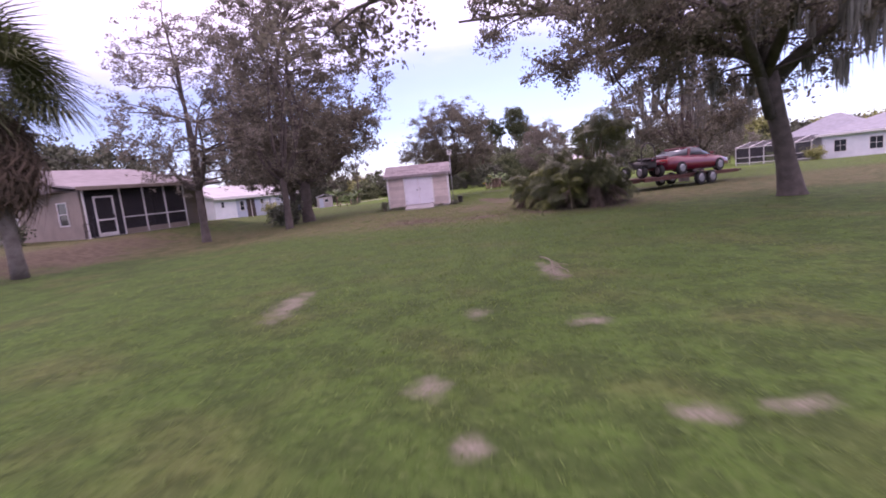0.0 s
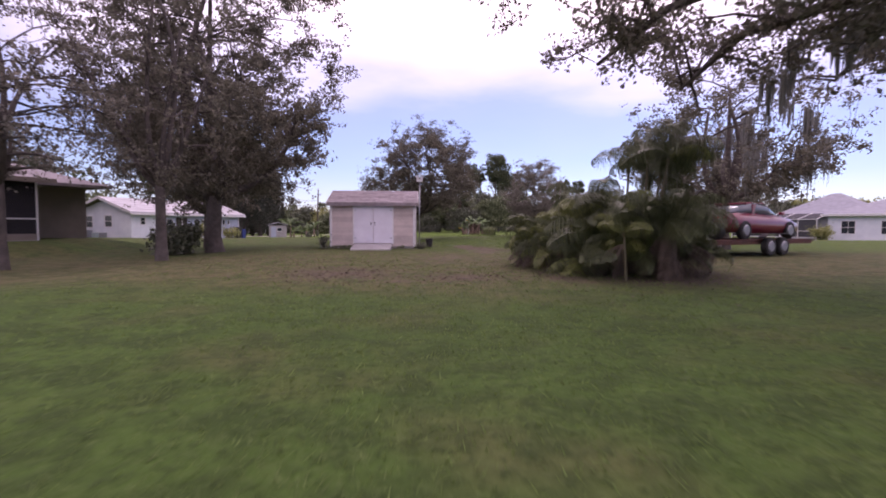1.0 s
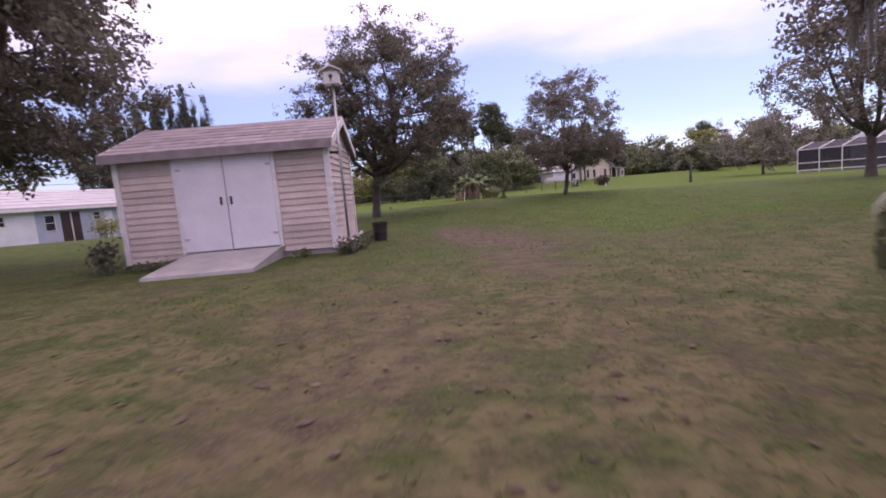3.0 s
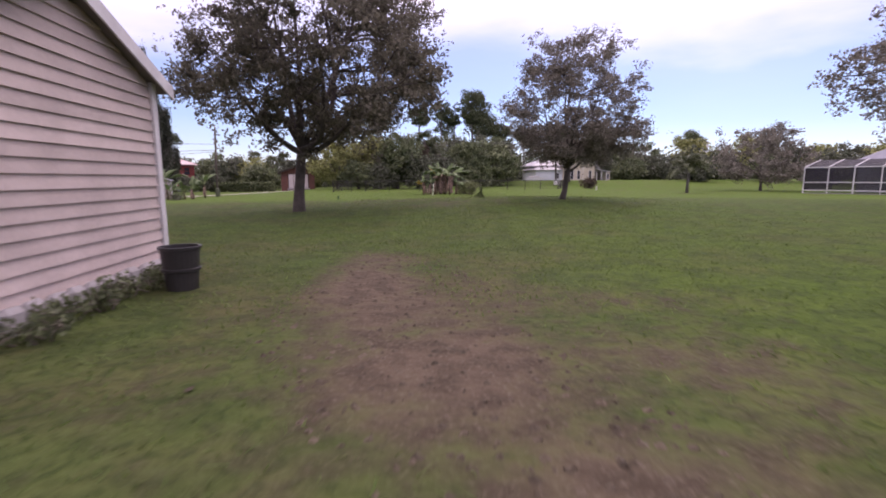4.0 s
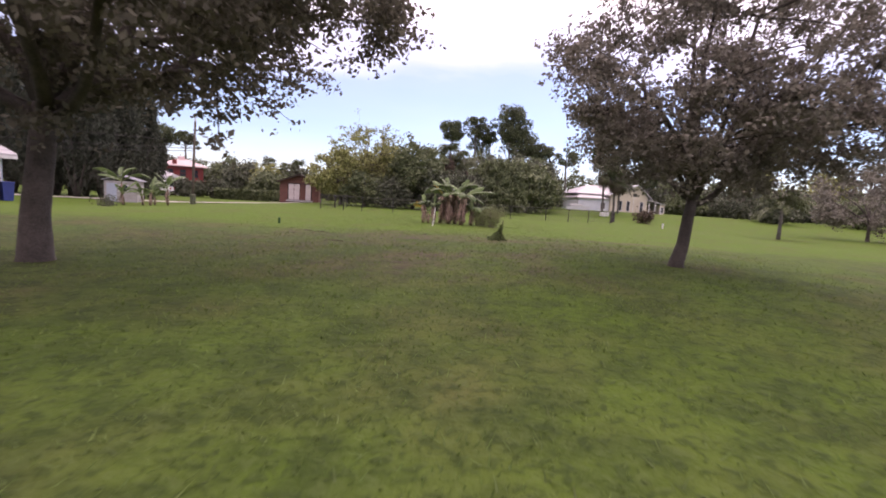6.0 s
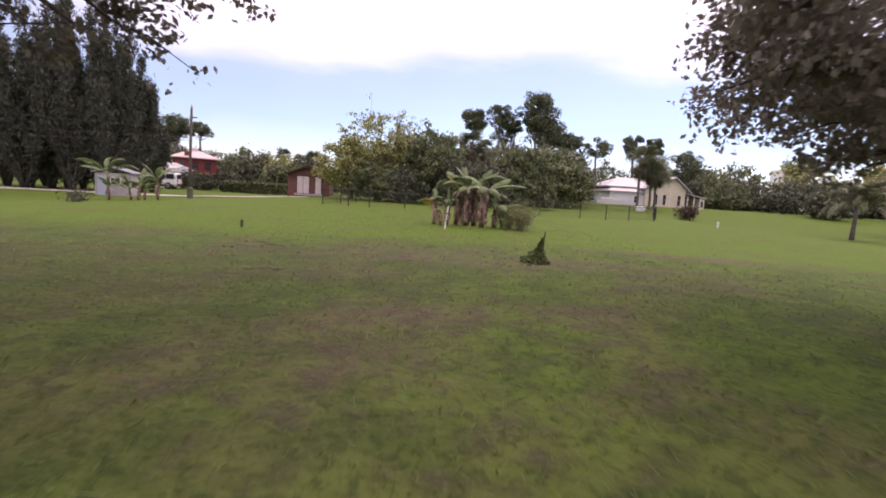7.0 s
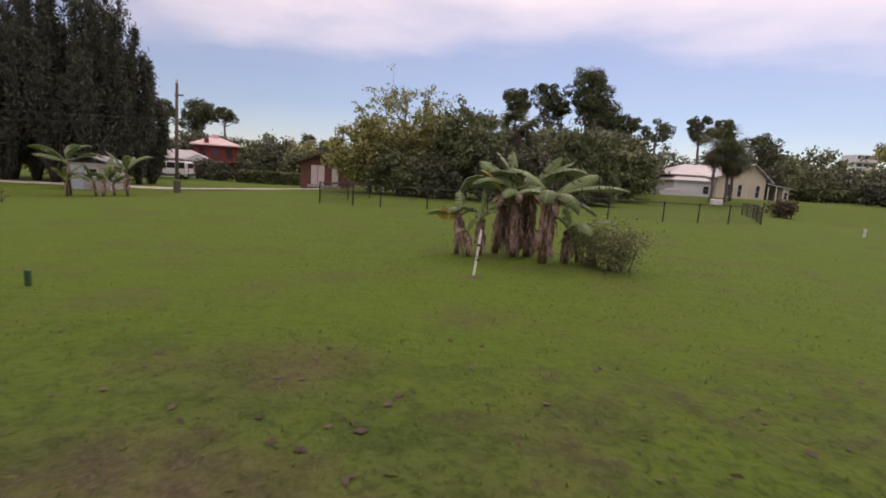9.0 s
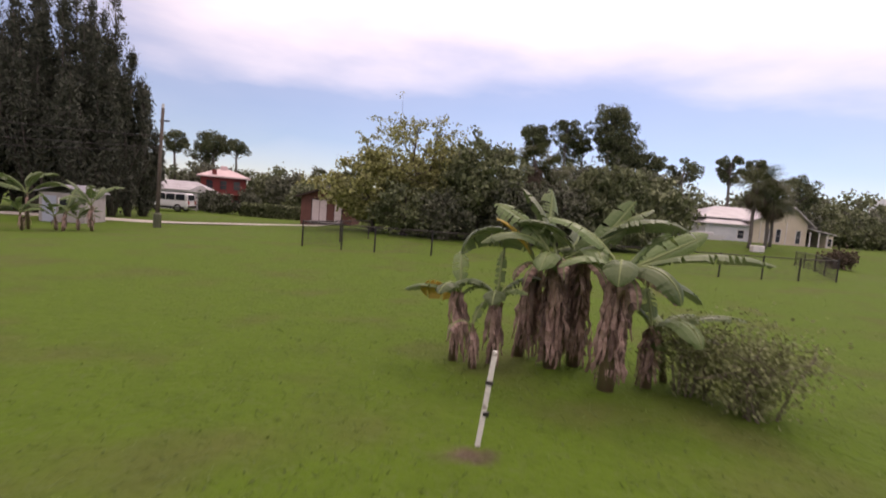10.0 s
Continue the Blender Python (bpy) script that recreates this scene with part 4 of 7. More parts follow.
def make_block_shed():
    gz = ground_z(-17.2, 66.7)
    b = thing("pump_shed", (-18.2, 66.6, gz), "small grey concrete pump shed behind banana plants", "shed", rz=20)
    part("wall", boxes((0, 2.0, 0, 2.2, -0.2, 1.45), bevel=0.01), M["concrete"], b)
    part("roof", prism([(-0.15, 1.46), (1.0, 1.80), (2.15, 1.46), (2.15, 1.52), (1.0, 1.87), (-0.15, 1.52)], "y", -0.15, 2.35), M["grey_roof"], b)
    window(b, 0.9, 1.4, 0.75, 1.15, 0.0, rows=1)
    part("door", boxes((0.15, 0.75, -0.03, -0.003, 0, 1.3)), M["blue_grey_wall"], b)


make_block_shed()


def make_road():
    V, F = [], []
    pts = [(-120, 46), (-60, 60), (-38, 66.0), (-25, 68.5), (-16, 72.5), (-10.5, 75.6), (-7.0, 76.0)]
    for i, (x, y) in enumerate(pts):
        for k in range(5):
            yy = y + (k / 4 - 0.5) * 2.6
            V.append((x, yy, ground_z(x, yy) + (0.035 if 0 < k < 4 else 0.012)))
    for i in range(len(pts) - 1):
        for k in range(4):
            F.append((i * 5 + k, (i + 1) * 5 + k, (i + 1) * 5 + k + 1, i * 5 + k + 1))
    tagged(put("road", mesh_from("road", V, F, M["sand_road"]), smooth=True), "pale sandy drive across the lawn", "driveway", kind="structure")


make_road()


# ---- vehicles ----
def wheel(parent, x, y, z, r=0.31, w=0.2, name="wheel"):
    e = new(name)
    e.parent = parent
    e.location = (x, y, z)
    bm = bmesh.new()
    bmesh.ops.create_cone(bm, cap_ends=True, segments=24, radius1=r, radius2=r, depth=w, matrix=pose(0, 0, 0, 90, 0, 0))
    bmesh.ops.bevel(bm, geom=[ed for ed in bm.edges if len(ed.link_faces) == 2 and abs(ed.verts[0].co.y - ed.verts[1].co.y) < 1e-4], offset=0.03, segments=2, affect="EDGES")
    part("tyre", bm, M["rubber"], e, smooth=False)
    for s in (-1, 1):
        bm = bmesh.new()
        bmesh.ops.create_cone(bm, cap_ends=True, segments=20, radius1=r * 0.64, radius2=r * 0.5, depth=0.03, matrix=pose(0, s * (w / 2 + 0.008), 0, -90 * s, 0, 0))
        part("rim", bm, M["rim"], e, "pale wheel rim")
    return e


def loft(sections):
    """A closed body through cross sections, each a list of points."""
    bm = bmesh.new()
    rings = [[bm.verts.new(p) for p in s] for s in sections]
    n = len(rings[0])
    for a, b in zip(rings, rings[1:]):
        for i in range(n):
            bm.faces.new((a[i], a[(i + 1) % n], b[(i + 1) % n], b[i]))
    bm.faces.new(rings[0][::-1])
    bm.faces.new(rings[-1])
    bmesh.ops.recalc_face_normals(bm, faces=bm.faces)
    return bm


def car_section(x, half, z0, z1, tuck=0.82):
    h = z1 - z0
    return [(x, -half * 0.92, z0), (x, -half, z0 + h * 0.35), (x, -half * 0.97, z0 + h * 0.75), (x, -half * tuck, z1),
            (x, half * tuck, z1), (x, half * 0.97, z0 + h * 0.75), (x, half, z0 + h * 0.35), (x, half * 0.92, z0)]


def make_trailer_and_car():
    ang = 25.0
    gz = 0.03
    t = thing("car_trailer", (11.4, 22.7, gz), "long rusty flatbed car trailer parked on the grass", "trailer", rz=ang)
    part("deck", boxes((-2.9, 3.4, -1.0, 1.0, 0.47, 0.54), bevel=0.01), M["rust"], t)
    for y in (-1.0, 0.92):
        part("side_rail", boxes((-2.9, 3.45, y, y + 0.08, 0.38, 0.468)), M["rust"], t)
    for x in (-2.4, -1.2, 0.0, 1.2, 2.4, 3.2):
        part("cross_member", boxes((x, x + 0.07, -0.92, 0.92, 0.38, 0.465)), M["dark_metal"], t)
    part("tongue", prism([(-2.9, -0.7), (-4.2, -0.05), (-4.2, 0.05), (-2.9, 0.7), (-2.9, 0.6), (-3.95, 0.0), (-2.9, -0.6)], "z", 0.36, 0.45), M["rust"], t)
    part("jack", boxes((-4.25, -4.15, -0.05, 0.05, 0.0, 0.75)), M["steel"], t)
    for x in (0.45, 1.22):
        for y in (-1.16, 1.16):
            wheel(t, x, y, 0.31, 0.31, 0.2)
    for y in (-1.28, 1.04):
        part("mudguard", prism([(0.05, 0.60), (0.25, 0.72), (1.42, 0.72), (1.62, 0.60), (1.62, 0.63), (1.42, 0.75), (0.25, 0.75), (0.05, 0.63)], "y", y, y + 0.24), M["dark_metal"], t)
    part("ramp", boxes((3.4, 3.8, -0.9, -0.5, 0.44, 0.50)), M["rust"], t)
    part("ramp", boxes((3.4, 3.8, 0.5, 0.9, 0.44, 0.50)), M["rust"], t)
    c = thing("red_car", (11.4 + 0.95 * math.cos(radians(ang)), 22.7 + 0.95 * math.sin(radians(ang)), gz + 0.542), "red two-door sports coupe loaded on a flatbed trailer", "car", rz=ang)
    secs = [car_section(-2.15, 0.72, 0.42, 0.70), car_section(-2.05, 0.80, 0.30, 0.86), car_section(-1.3, 0.87, 0.22, 0.90), car_section(-0.2, 0.88, 0.20, 0.86),
            car_section(0.75, 0.87, 0.20, 0.83), car_section(1.6, 0.85, 0.22, 0.72), car_section(2.05, 0.76, 0.28, 0.60), car_section(2.2, 0.62, 0.36, 0.52)]
    part("body", loft(secs), M["car_red"], c, smooth=True)
    cab = [car_section(-1.75, 0.55, 0.84, 0.88), car_section(-1.0, 0.70, 0.84, 1.16, 0.86), car_section(-0.45, 0.73, 0.84, 1.25, 0.84), car_section(0.15, 0.73, 0.82, 1.22, 0.84), car_section(0.95, 0.66, 0.80, 0.83)]
    part("cabin", loft(cab), M["car_glass"], c, "grey tinted glass cabin", smooth=True)
    part("roof", boxes((-0.85, 0.2, -0.58, 0.58, 1.19, 1.265), bevel=0.03), M["car_red"], c, "pale glossy roof panel")
    for y in (-1, 1):
        part("pillar", prism([(-0.75, 0.86), (-0.60, 0.86), (-0.55, 1.2), (-0.72, 1.2)], "y", y * 0.71 - 0.02, y * 0.71 + 0.02), M["car_red"], c)
        part("wing_mirror", boxes((0.55, 0.72, y * 0.93 - 0.07, y * 0.93 + 0.07, 0.84, 0.94), bevel=0.02), M["car_red"], c)
        part("headlight", boxes((1.98, 2.13, y * 0.55 - 0.14, y * 0.55 + 0.14, 0.50, 0.58), bevel=0.02), M["trim"], c)
        part("tail_light", boxes((-2.16, -2.06, y * 0.52 - 0.2, y * 0.52 + 0.2, 0.64, 0.76), bevel=0.01), M["lamp_red"], c)
    part("spoiler", boxes((-2.12, -1.92, -0.66, 0.66, 0.90, 0.93), (-2.05, -1.98, -0.6, -0.55, 0.85, 0.90), (-2.05, -1.98, 0.55, 0.6, 0.85, 0.90)), M["car_red"], c)
    part("bumper", boxes((2.08, 2.24, -0.66, 0.66, 0.26, 0.38), bevel=0.03), M["car_red"], c)
    for x in (-1.32, 1.30):
        for y in (-0.80, 0.80):
            wheel(c, x, y, 0.31, 0.31, 0.2)
    # machine at the front of the trailer
    q = thing("quad_bike", (11.4 - 2.0 * math.cos(radians(ang)), 22.7 - 2.0 * math.sin(radians(ang)), gz + 0.545), "dark quad bike with a roll bar loaded on the trailer", "quad bike", rz=ang + 78)
    part("body", boxes((-0.75, 0.75, -0.28, 0.28, 0.42, 0.78), bevel=0.07), M["dark_plastic"], q)
    part("seat", boxes((-0.55, 0.15, -0.17, 0.17, 0.78, 0.92), bevel=0.05), M["dark_metal"], q)
    for x in (-0.62, 0.62):
        for y in (-0.46, 0.46):
            wheel(q, x, y, 0.29, 0.29, 0.22)
            part("mudguard", boxes((x - 0.33, x + 0.33, y - 0.14, y + 0.14, 0.62, 0.67), bevel=0.02), M["dark_plastic"], q)
    V, F = [], []
    tube(V, F, [(0.35, 0, 0.7), (0.22, 0, 1.05), (0.15, -0.32, 1.12)], [0.02] * 3, 6)
    tube(V, F, [(0.22, 0, 1.05), (0.15, 0.32, 1.12)], [0.02] * 2, 6)
    put("handlebar", mesh_from("handlebar", V, F, M["dark_metal"]), q)
    V, F = [], []
    arc = [(-0.5, -0.36, 0.6)] + [(-0.5, -0.36 * math.cos(a), 1.15 + 0.45 * math.sin(a)) for a in np.linspace(0, math.pi, 9)] + [(-0.5, 0.36, 0.6)]
    tube(V, F, arc, [0.028] * len(arc), 7)
    put("roll_bar", mesh_from("roll_bar", V, F, M["dark_metal"]), q, "dark arched roll bar")
    part("rack", boxes((-0.8, -0.35, -0.3, 0.3, 0.84, 0.87), (0.35, 0.85, -0.3, 0.3, 0.80, 0.83)), M["dark_metal"], q)


make_trailer_and_car()


def make_van():
    v = thing("white_van", (-26.0, 85.6, ground_z(-26.0, 85.6) + 0.02), "white sport utility vehicle parked on the drive", "car", rz=192)
    secs = [car_section(-2.2, 0.80, 0.35, 0.95, 0.9), car_section(-2.05, 0.86, 0.28, 1.0, 0.92), car_section(0.9, 0.87, 0.28, 1.0, 0.92), car_section(2.0, 0.82, 0.3, 0.92, 0.9), car_section(2.15, 0.74, 0.38, 0.8, 0.9)]
    part("body", loft(secs), M["van_white"], v)
    cab = [car_section(-2.12, 0.74, 0.99, 1.55, 0.9), car_section(-1.9, 0.80, 0.99, 1.68, 0.86), car_section(0.1, 0.80, 0.99, 1.68, 0.86), car_section(0.85, 0.76, 0.98, 1.02, 0.9)]
    part("cabin", loft(cab), M["van_white"], v)
    for y in (-1, 1):
        for a, b in ((-1.9, -1.15), (-1.05, -0.35), (-0.25, 0.3)):
            part("side_window", boxes((a, b, y * 0.80 - 0.014, y * 0.80 + 0.014, 1.04, 1.56)), M["glass"], v)
    part("rear_window", boxes((-2.16, -2.11, -0.58, 0.58, 1.06, 1.52)), M["glass"], v)
    part("rear_bumper", boxes((-2.30, -2.16, -0.78, 0.78, 0.38, 0.58), bevel=0.03), M["dark_plastic"], v)
    for y in (-0.875, 0.875):
        part("sill", boxes((-1.9, 1.9, y - 0.02, y + 0.02, 0.27, 0.45)), M["dark_plastic"], v, "dark lower sill")
    for y in (-0.66, 0.66):
        part("tail_light", boxes((-2.24, -2.17, y - 0.08, y + 0.08, 0.7, 1.0)), M["lamp_red"], v)
        part("roof_rail", boxes((-1.8, 0.0, y * 0.9 - 0.02, y * 0.9 + 0.02, 1.70, 1.75)), M["dark_metal"], v)
    for x in (-1.35, 1.3):
        for y in (-0.78, 0.78):
            wheel(v, x, y, 0.34, 0.34, 0.22)


make_van()


# ---- palms ----
def frond_mesh(name, length, arch, leaflet, n, mat, rng, width=0.05, vee=0.45, sag=0.25):
    """A feather-shaped frond that rises along +x and bends over."""
    V, F = [], []
    pts, d, p = [], Vector((math.cos(arch), 0, math.sin(arch))), Vector((0, 0, 0))
    for i in range(n + 1):
        pts.append(p.copy())
        a = arch - (arch + 0.75) * (i / n) ** 1.5
        d = Vector((math.cos(a), 0, math.sin(a)))
        p = p + d * (length / n)
    tube(V, F, pts[::3] + [pts[-1]], [0.014 * (1 - 0.8 * i / (len(pts[::3]))) + 0.003 for i in range(len(pts[::3]) + 1)], 4)
    for i in range(2, n):
        t = i / n
        ll = leaflet * math.sin(math.pi * min(1, 0.15 + 0.85 * t)) ** 0.6 * rng.uniform(0.85, 1.1)
        fwd = (pts[i + 1] - pts[i - 1]).normalized()
        up = Vector((-fwd.z, 0, fwd.x))
        for s in (-1, 1):
            side = Vector((0, s, 0))
            dirn = (side * 0.85 + fwd * rng.uniform(0.35, 0.6) + up * vee).normalized()
            b0 = pts[i]
            mid = b0 + dirn * ll * 0.55
            tip = b0 + dirn * ll * 0.95 - Vector((0, 0, ll * sag * rng.uniform(0.6, 1.4)))
            wv = fwd * width * 0.5
            k = len(V)
            V.extend([b0 - wv * 0.5, b0 + wv * 0.5, mid + wv, tip, mid - wv])
            F.append((k, k + 1, k + 2, k + 4))
            F.append((k + 4, k + 2, k + 3))
    return mesh_from(name, V, F, mat)


def fan_mesh(name, stalk, radius, n, mat, rng):
    """A fan palm leaf on a stalk along +x."""
    V, F = [], []
    tube(V, F, [(0, 0, 0), (stalk * 0.5, 0, 0.06), (stalk, 0, 0)], [0.02, 0.015, 0.012], 4)
    for i in range(n):
        a = (i / (n - 1) - 0.5) * math.radians(230)
        d = Vector((math.cos(a), math.sin(a), 0))
        l = radius * (0.75 + 0.25 * math.cos(a)) * rng.uniform(0.9, 1.05)
        o = Vector((stalk, 0, 0))
        s = Vector((-d.y, d.x, 0)) * 0.03
        m = o + d * l * 0.55 + Vector((0, 0, 0.05))
        tip = o + d * l - Vector((0, 0, l * rng.uniform(0.25, 0.55)))
        k = len(V)
        V.extend([o, m - s, tip, m + s])
        F.append((k, k + 1, k + 2, k + 3))
    return mesh_from(name, V, F, mat)


def make_areca():
    rng = np.random.default_rng(11)
    c = thing("areca_palm_clump", (5.05, 17.45, 0), "dense clump of areca palms with arching fronds, brown below", "palm")
    greens = [frond_mesh("frond", L, radians(a), 0.42, 64, M["palm_leaf"], rng, width=0.017, vee=0.15, sag=1.15) for L, a in ((1.5, 72), (1.3, 60), (1.6, 78), (1.1, 48))]
    sunlit = [frond_mesh("frond", L, radians(a), 0.38, 60, M["palm_sunlit"], rng, width=0.017, vee=0.15, sag=1.15) for L, a in ((1.35, 70), (1.15, 58))]
    dead = [frond_mesh("dead_frond", L, radians(a), 0.30, 40, M["palm_dead"], rng, width=0.018, vee=-0.3, sag=1.1) for L, a in ((1.2, 10), (1.0, -15))]
    for i in range(66):
        a, r = rng.uniform(0, 2 * math.pi), math.sqrt(rng.uniform(0, 1))
        r = r * (0.40 if i <= 7 else 1.0)
        x, y = 1.2 * r * math.cos(a) + (0.85 if i <= 7 else 0.0), 1.95 * r * math.sin(a)
        h = rng.uniform(0.35, 1.65) * (1.2 - 0.5 * r) * (0.62 if x < -0.35 else 0.95) if i > 7 else rng.uniform(2.0, 2.95)
        lx, ly = x * 0.22 + rng.normal() * 0.08, y * 0.22 + rng.normal() * 0.08
        V, F = [], []
        tube(V, F, [(x, y, -0.05), (x + lx * 0.4, y + ly * 0.4, h * 0.5), (x + lx, y + ly, h)], [0.035, 0.03, 0.026], 6)
        put("stem", mesh_from("stem", V, F, M["palm_stem"]), c)
        for j in range(int(rng.integers(5, 8))):
            # fronds with sunlight in their colour, more of them where x < 0
            src = sunlit if (rng.random() < (0.45 if x < 0 else 0.2) and r > 0.3) else greens
            f = new("frond", src[int(rng.integers(0, len(src)))])
            f.parent = c
            out = math.atan2(y, x) + rng.normal() * 1.3
            f.matrix_basis = Matrix.Translation((x + lx, y + ly, h)) @ Matrix.Rotation(out, 4, "Z") @ Matrix.Rotation(rng.normal() * 0.35, 4, "X") @ Matrix.Rotation(rng.uniform(-0.25, 0.85), 4, "Y") @ Matrix.Scale(rng.uniform(0.75, 1.1) * (0.72 if x > 0.25 and i > 7 else 1.0), 4)
        if rng.random() < 0.6 and r > 0.35:
            for _ in range(2):
                f = new("dead_frond", dead[int(rng.integers(0, 2))])
                f.parent = c
                f.matrix_basis = Matrix.Translation((x + lx * 0.6, y + ly * 0.6, h * rng.uniform(0.45, 0.8))) @ Matrix.Rotation(math.atan2(y, x) + rng.normal() * 0.7, 4, "Z") @ Matrix.Rotation(rng.uniform(0.3, 0.9), 4, "Y") @ Matrix.Scale(rng.uniform(0.6, 1.0), 4)
    # low young shoots with hanging brown leaves along the open side
    for i in range(34):
        f0 = i / 33
        x, y = -1.7 + 1.35 * f0 + rng.normal() * 0.16, 0.95 - 3.2 * f0 + rng.normal() * 0.2
        h = rng.uniform(0.25, 0.95)
        V, F = [], []
        tube(V, F, [(x, y, -0.05), (x - 0.03, y, h * 0.5), (x - 0.06, y + 0.02, h)], [0.026, 0.022, 0.018], 6)
        put("stem", mesh_from("stem", V, F, M["palm_stem"]), c)
        for j in range(6):
            src = dead if j < 2 else (sunlit if rng.random() < 0.4 else greens)
            f = new("dead_frond" if j < 2 else "frond", src[int(rng.integers(0, len(src)))])
            f.parent = c
            f.matrix_basis = Matrix.Translation((x - 0.06, y + 0.02, h * (0.75 if j < 2 else 1.0))) @ Matrix.Rotation(math.pi + rng.normal() * 1.2, 4, "Z") @ Matrix.Rotation(rng.normal() * 0.35, 4, "X") @ Matrix.Rotation(rng.uniform(0.2, 0.9) if j < 2 else rng.uniform(-0.5, 0.35), 4, "Y") @ Matrix.Scale(rng.uniform(0.36, 0.6), 4)
    # dry palm stump with a brown skirt in front of the clump
    d = thing("dead_palm", (5.25, 14.85, 0.0), "low palm with a brown skirt of dead fronds beside the clump", "palm")
    V, F = [], []
    tube(V, F, [(0, 0, -0.05), (0.02, 0, 0.4), (0.04, 0.05, 0.9)], [0.16, 0.14, 0.12], 9)
    put("trunk", mesh_from("trunk", V, F, M["palm_dead"]), d)
    for i in range(26):
        f = new("dead_frond", dead[i % 2])
        f.parent = d
        f.matrix_basis = Matrix.Translation((0, 0, rng.uniform(0.35, 0.95))) @ Matrix.Rotation(rng.uniform(0, 6.28), 4, "Z") @ Matrix.Rotation(rng.uniform(0.75, 1.3), 4, "Y") @ Matrix.Scale(rng.uniform(0.45, 0.7), 4)
    for i in range(34):
        f = new("frond", greens[i % 4])
        f.parent = d
        f.matrix_basis = Matrix.Translation((0, 0, rng.uniform(0.8, 1.1))) @ Matrix.Rotation(rng.uniform(0, 6.28), 4, "Z") @ Matrix.Rotation(rng.uniform(-0.2, 0.6), 4, "Y") @ Matrix.Scale(rng.uniform(0.6, 0.9), 4)


make_areca()


def sabal(loc, trunk_h, crown, seed, label, leaves=34, dead=22, mat="palm_leaf", r=0.15, group="", drop=0.5):
    rng = np.random.default_rng(seed)
    t = thing("cabbage_palm", loc, label, "palm tree", group)
    V, F = [], []
    n = 8
    tube(V, F, [(0.03 * math.sin(i), 0.03 * math.cos(i * 1.7), -0.1 + (trunk_h + 0.1) * i / n) for i in range(n + 1)], [r * (1.25 if i == 0 else 1.0 + 0.05 * (i % 2)) for i in range(n + 1)], 9)
    put("trunk", mesh_from("trunk", V, F, M["grey_bark"]), t, smooth=True)
    fans = [fan_mesh("fan_leaf", crown * 0.5, crown * 0.62, 24, M[mat], rng) for _ in range(3)]
    deads = [fan_mesh("dead_fan_leaf", crown * 0.45, crown * 0.5, 16, M["palm_dead"], rng) for _ in range(2)]
    for i in range(leaves):
        f = new("fan_leaf", fans[i % 3])
        f.parent = t
        f.matrix_basis = Matrix.Translation((0, 0, trunk_h - rng.uniform(0, 0.25))) @ Matrix.Rotation(rng.uniform(0, 6.283), 4, "Z") @ Matrix.Rotation(rng.uniform(-1.25, 0.75), 4, "Y") @ Matrix.Rotation(rng.normal() * 0.4, 4, "X") @ Matrix.Scale(rng.uniform(0.8, 1.1), 4)
    for i in range(dead):
        f = new("dead_fan_leaf", deads[i % 2])
        f.parent = t
        f.matrix_basis = Matrix.Translation((0, 0, trunk_h - rng.uniform(0.1, drop))) @ Matrix.Rotation(rng.uniform(0, 6.283), 4, "Z") @ Matrix.Rotation(rng.uniform(0.8, 1.4), 4, "Y") @ Matrix.Scale(rng.uniform(0.7, 1.05), 4)
    return t


sabal((-12.25, 11.9, ground_z(-12.25, 11.9)), 5.5, 2.6, 21, "tall cabbage palm with a heavy skirt of dead leaves", 90, 180, "palm_leaf", 0.19, drop=1.9)
for i, (x, y, h) in enumerate(((5.9, 78.5, 5.2), (7.3, 80.0, 4.9))):
    sabal((x, y, 0), h, 1.5, 22 + i, "cabbage palm with brown hanging leaves in the thicket", 28, 40, "palm_leaf", 0.15, "palms in the thicket", drop=1.6)
for i, (x, y, h) in enumerate(((24.6, 89.6, 5.3), (26.3, 90.6, 4.4), (27.6, 92.5, 4.2))):
    sabal((x, y, ground_z(x, y)), h, 2.1, 30 + i, "tall palm on a slim trunk before the cream house", 40, 26, "palm_leaf", 0.13, "palms before the cream house")
for i, (x, y, h) in enumerate(((-19.5, 104.0, 5.2), (-16.0, 101.0, 4.2), (-13.8, 99.0, 4.6))):
    sabal((x, y, -0.6), h, 1.3, 40 + i, "slim cabbage palm far behind the hedge", 24, 12, "palm_leaf", 0.12, "far cabbage palms")


def feather_palm(loc, trunk_h, length, seed, label):
    rng = np.random.default_rng(seed)
    t = thing("queen_palm", loc, label, "palm tree")
    V, F = [], []
    tube(V, F, [(0, 0, -0.1), (0.02, 0, trunk_h * 0.5), (0, 0, trunk_h)], [0.15, 0.11, 0.1], 9)
    put("trunk", mesh_from("trunk", V, F, M["grey_bark"]), t, smooth=True)
    fr = [frond_mesh("frond", length, radians(a), 0.5, 26, M["palm_leaf"], rng, width=0.07, vee=0.1, sag=0.7) for a in (60, 40, 75)]
    for i in range(24):
        f = new("frond", fr[i % 3])
        f.parent = t
        f.matrix_basis = Matrix.Translation((0, 0, trunk_h)) @ Matrix.Rotation(i * 2.4, 4, "Z") @ Matrix.Rotation(rng.uniform(-0.2, 0.7), 4, "Y") @ Matrix.Scale(rng.uniform(0.8, 1.1), 4)
    return t


feather_palm((29.3, 66.3, ground_z(29.3, 66.3)), 2.3, 2.2, 51, "feathery queen palm with drooping fronds on the lawn")


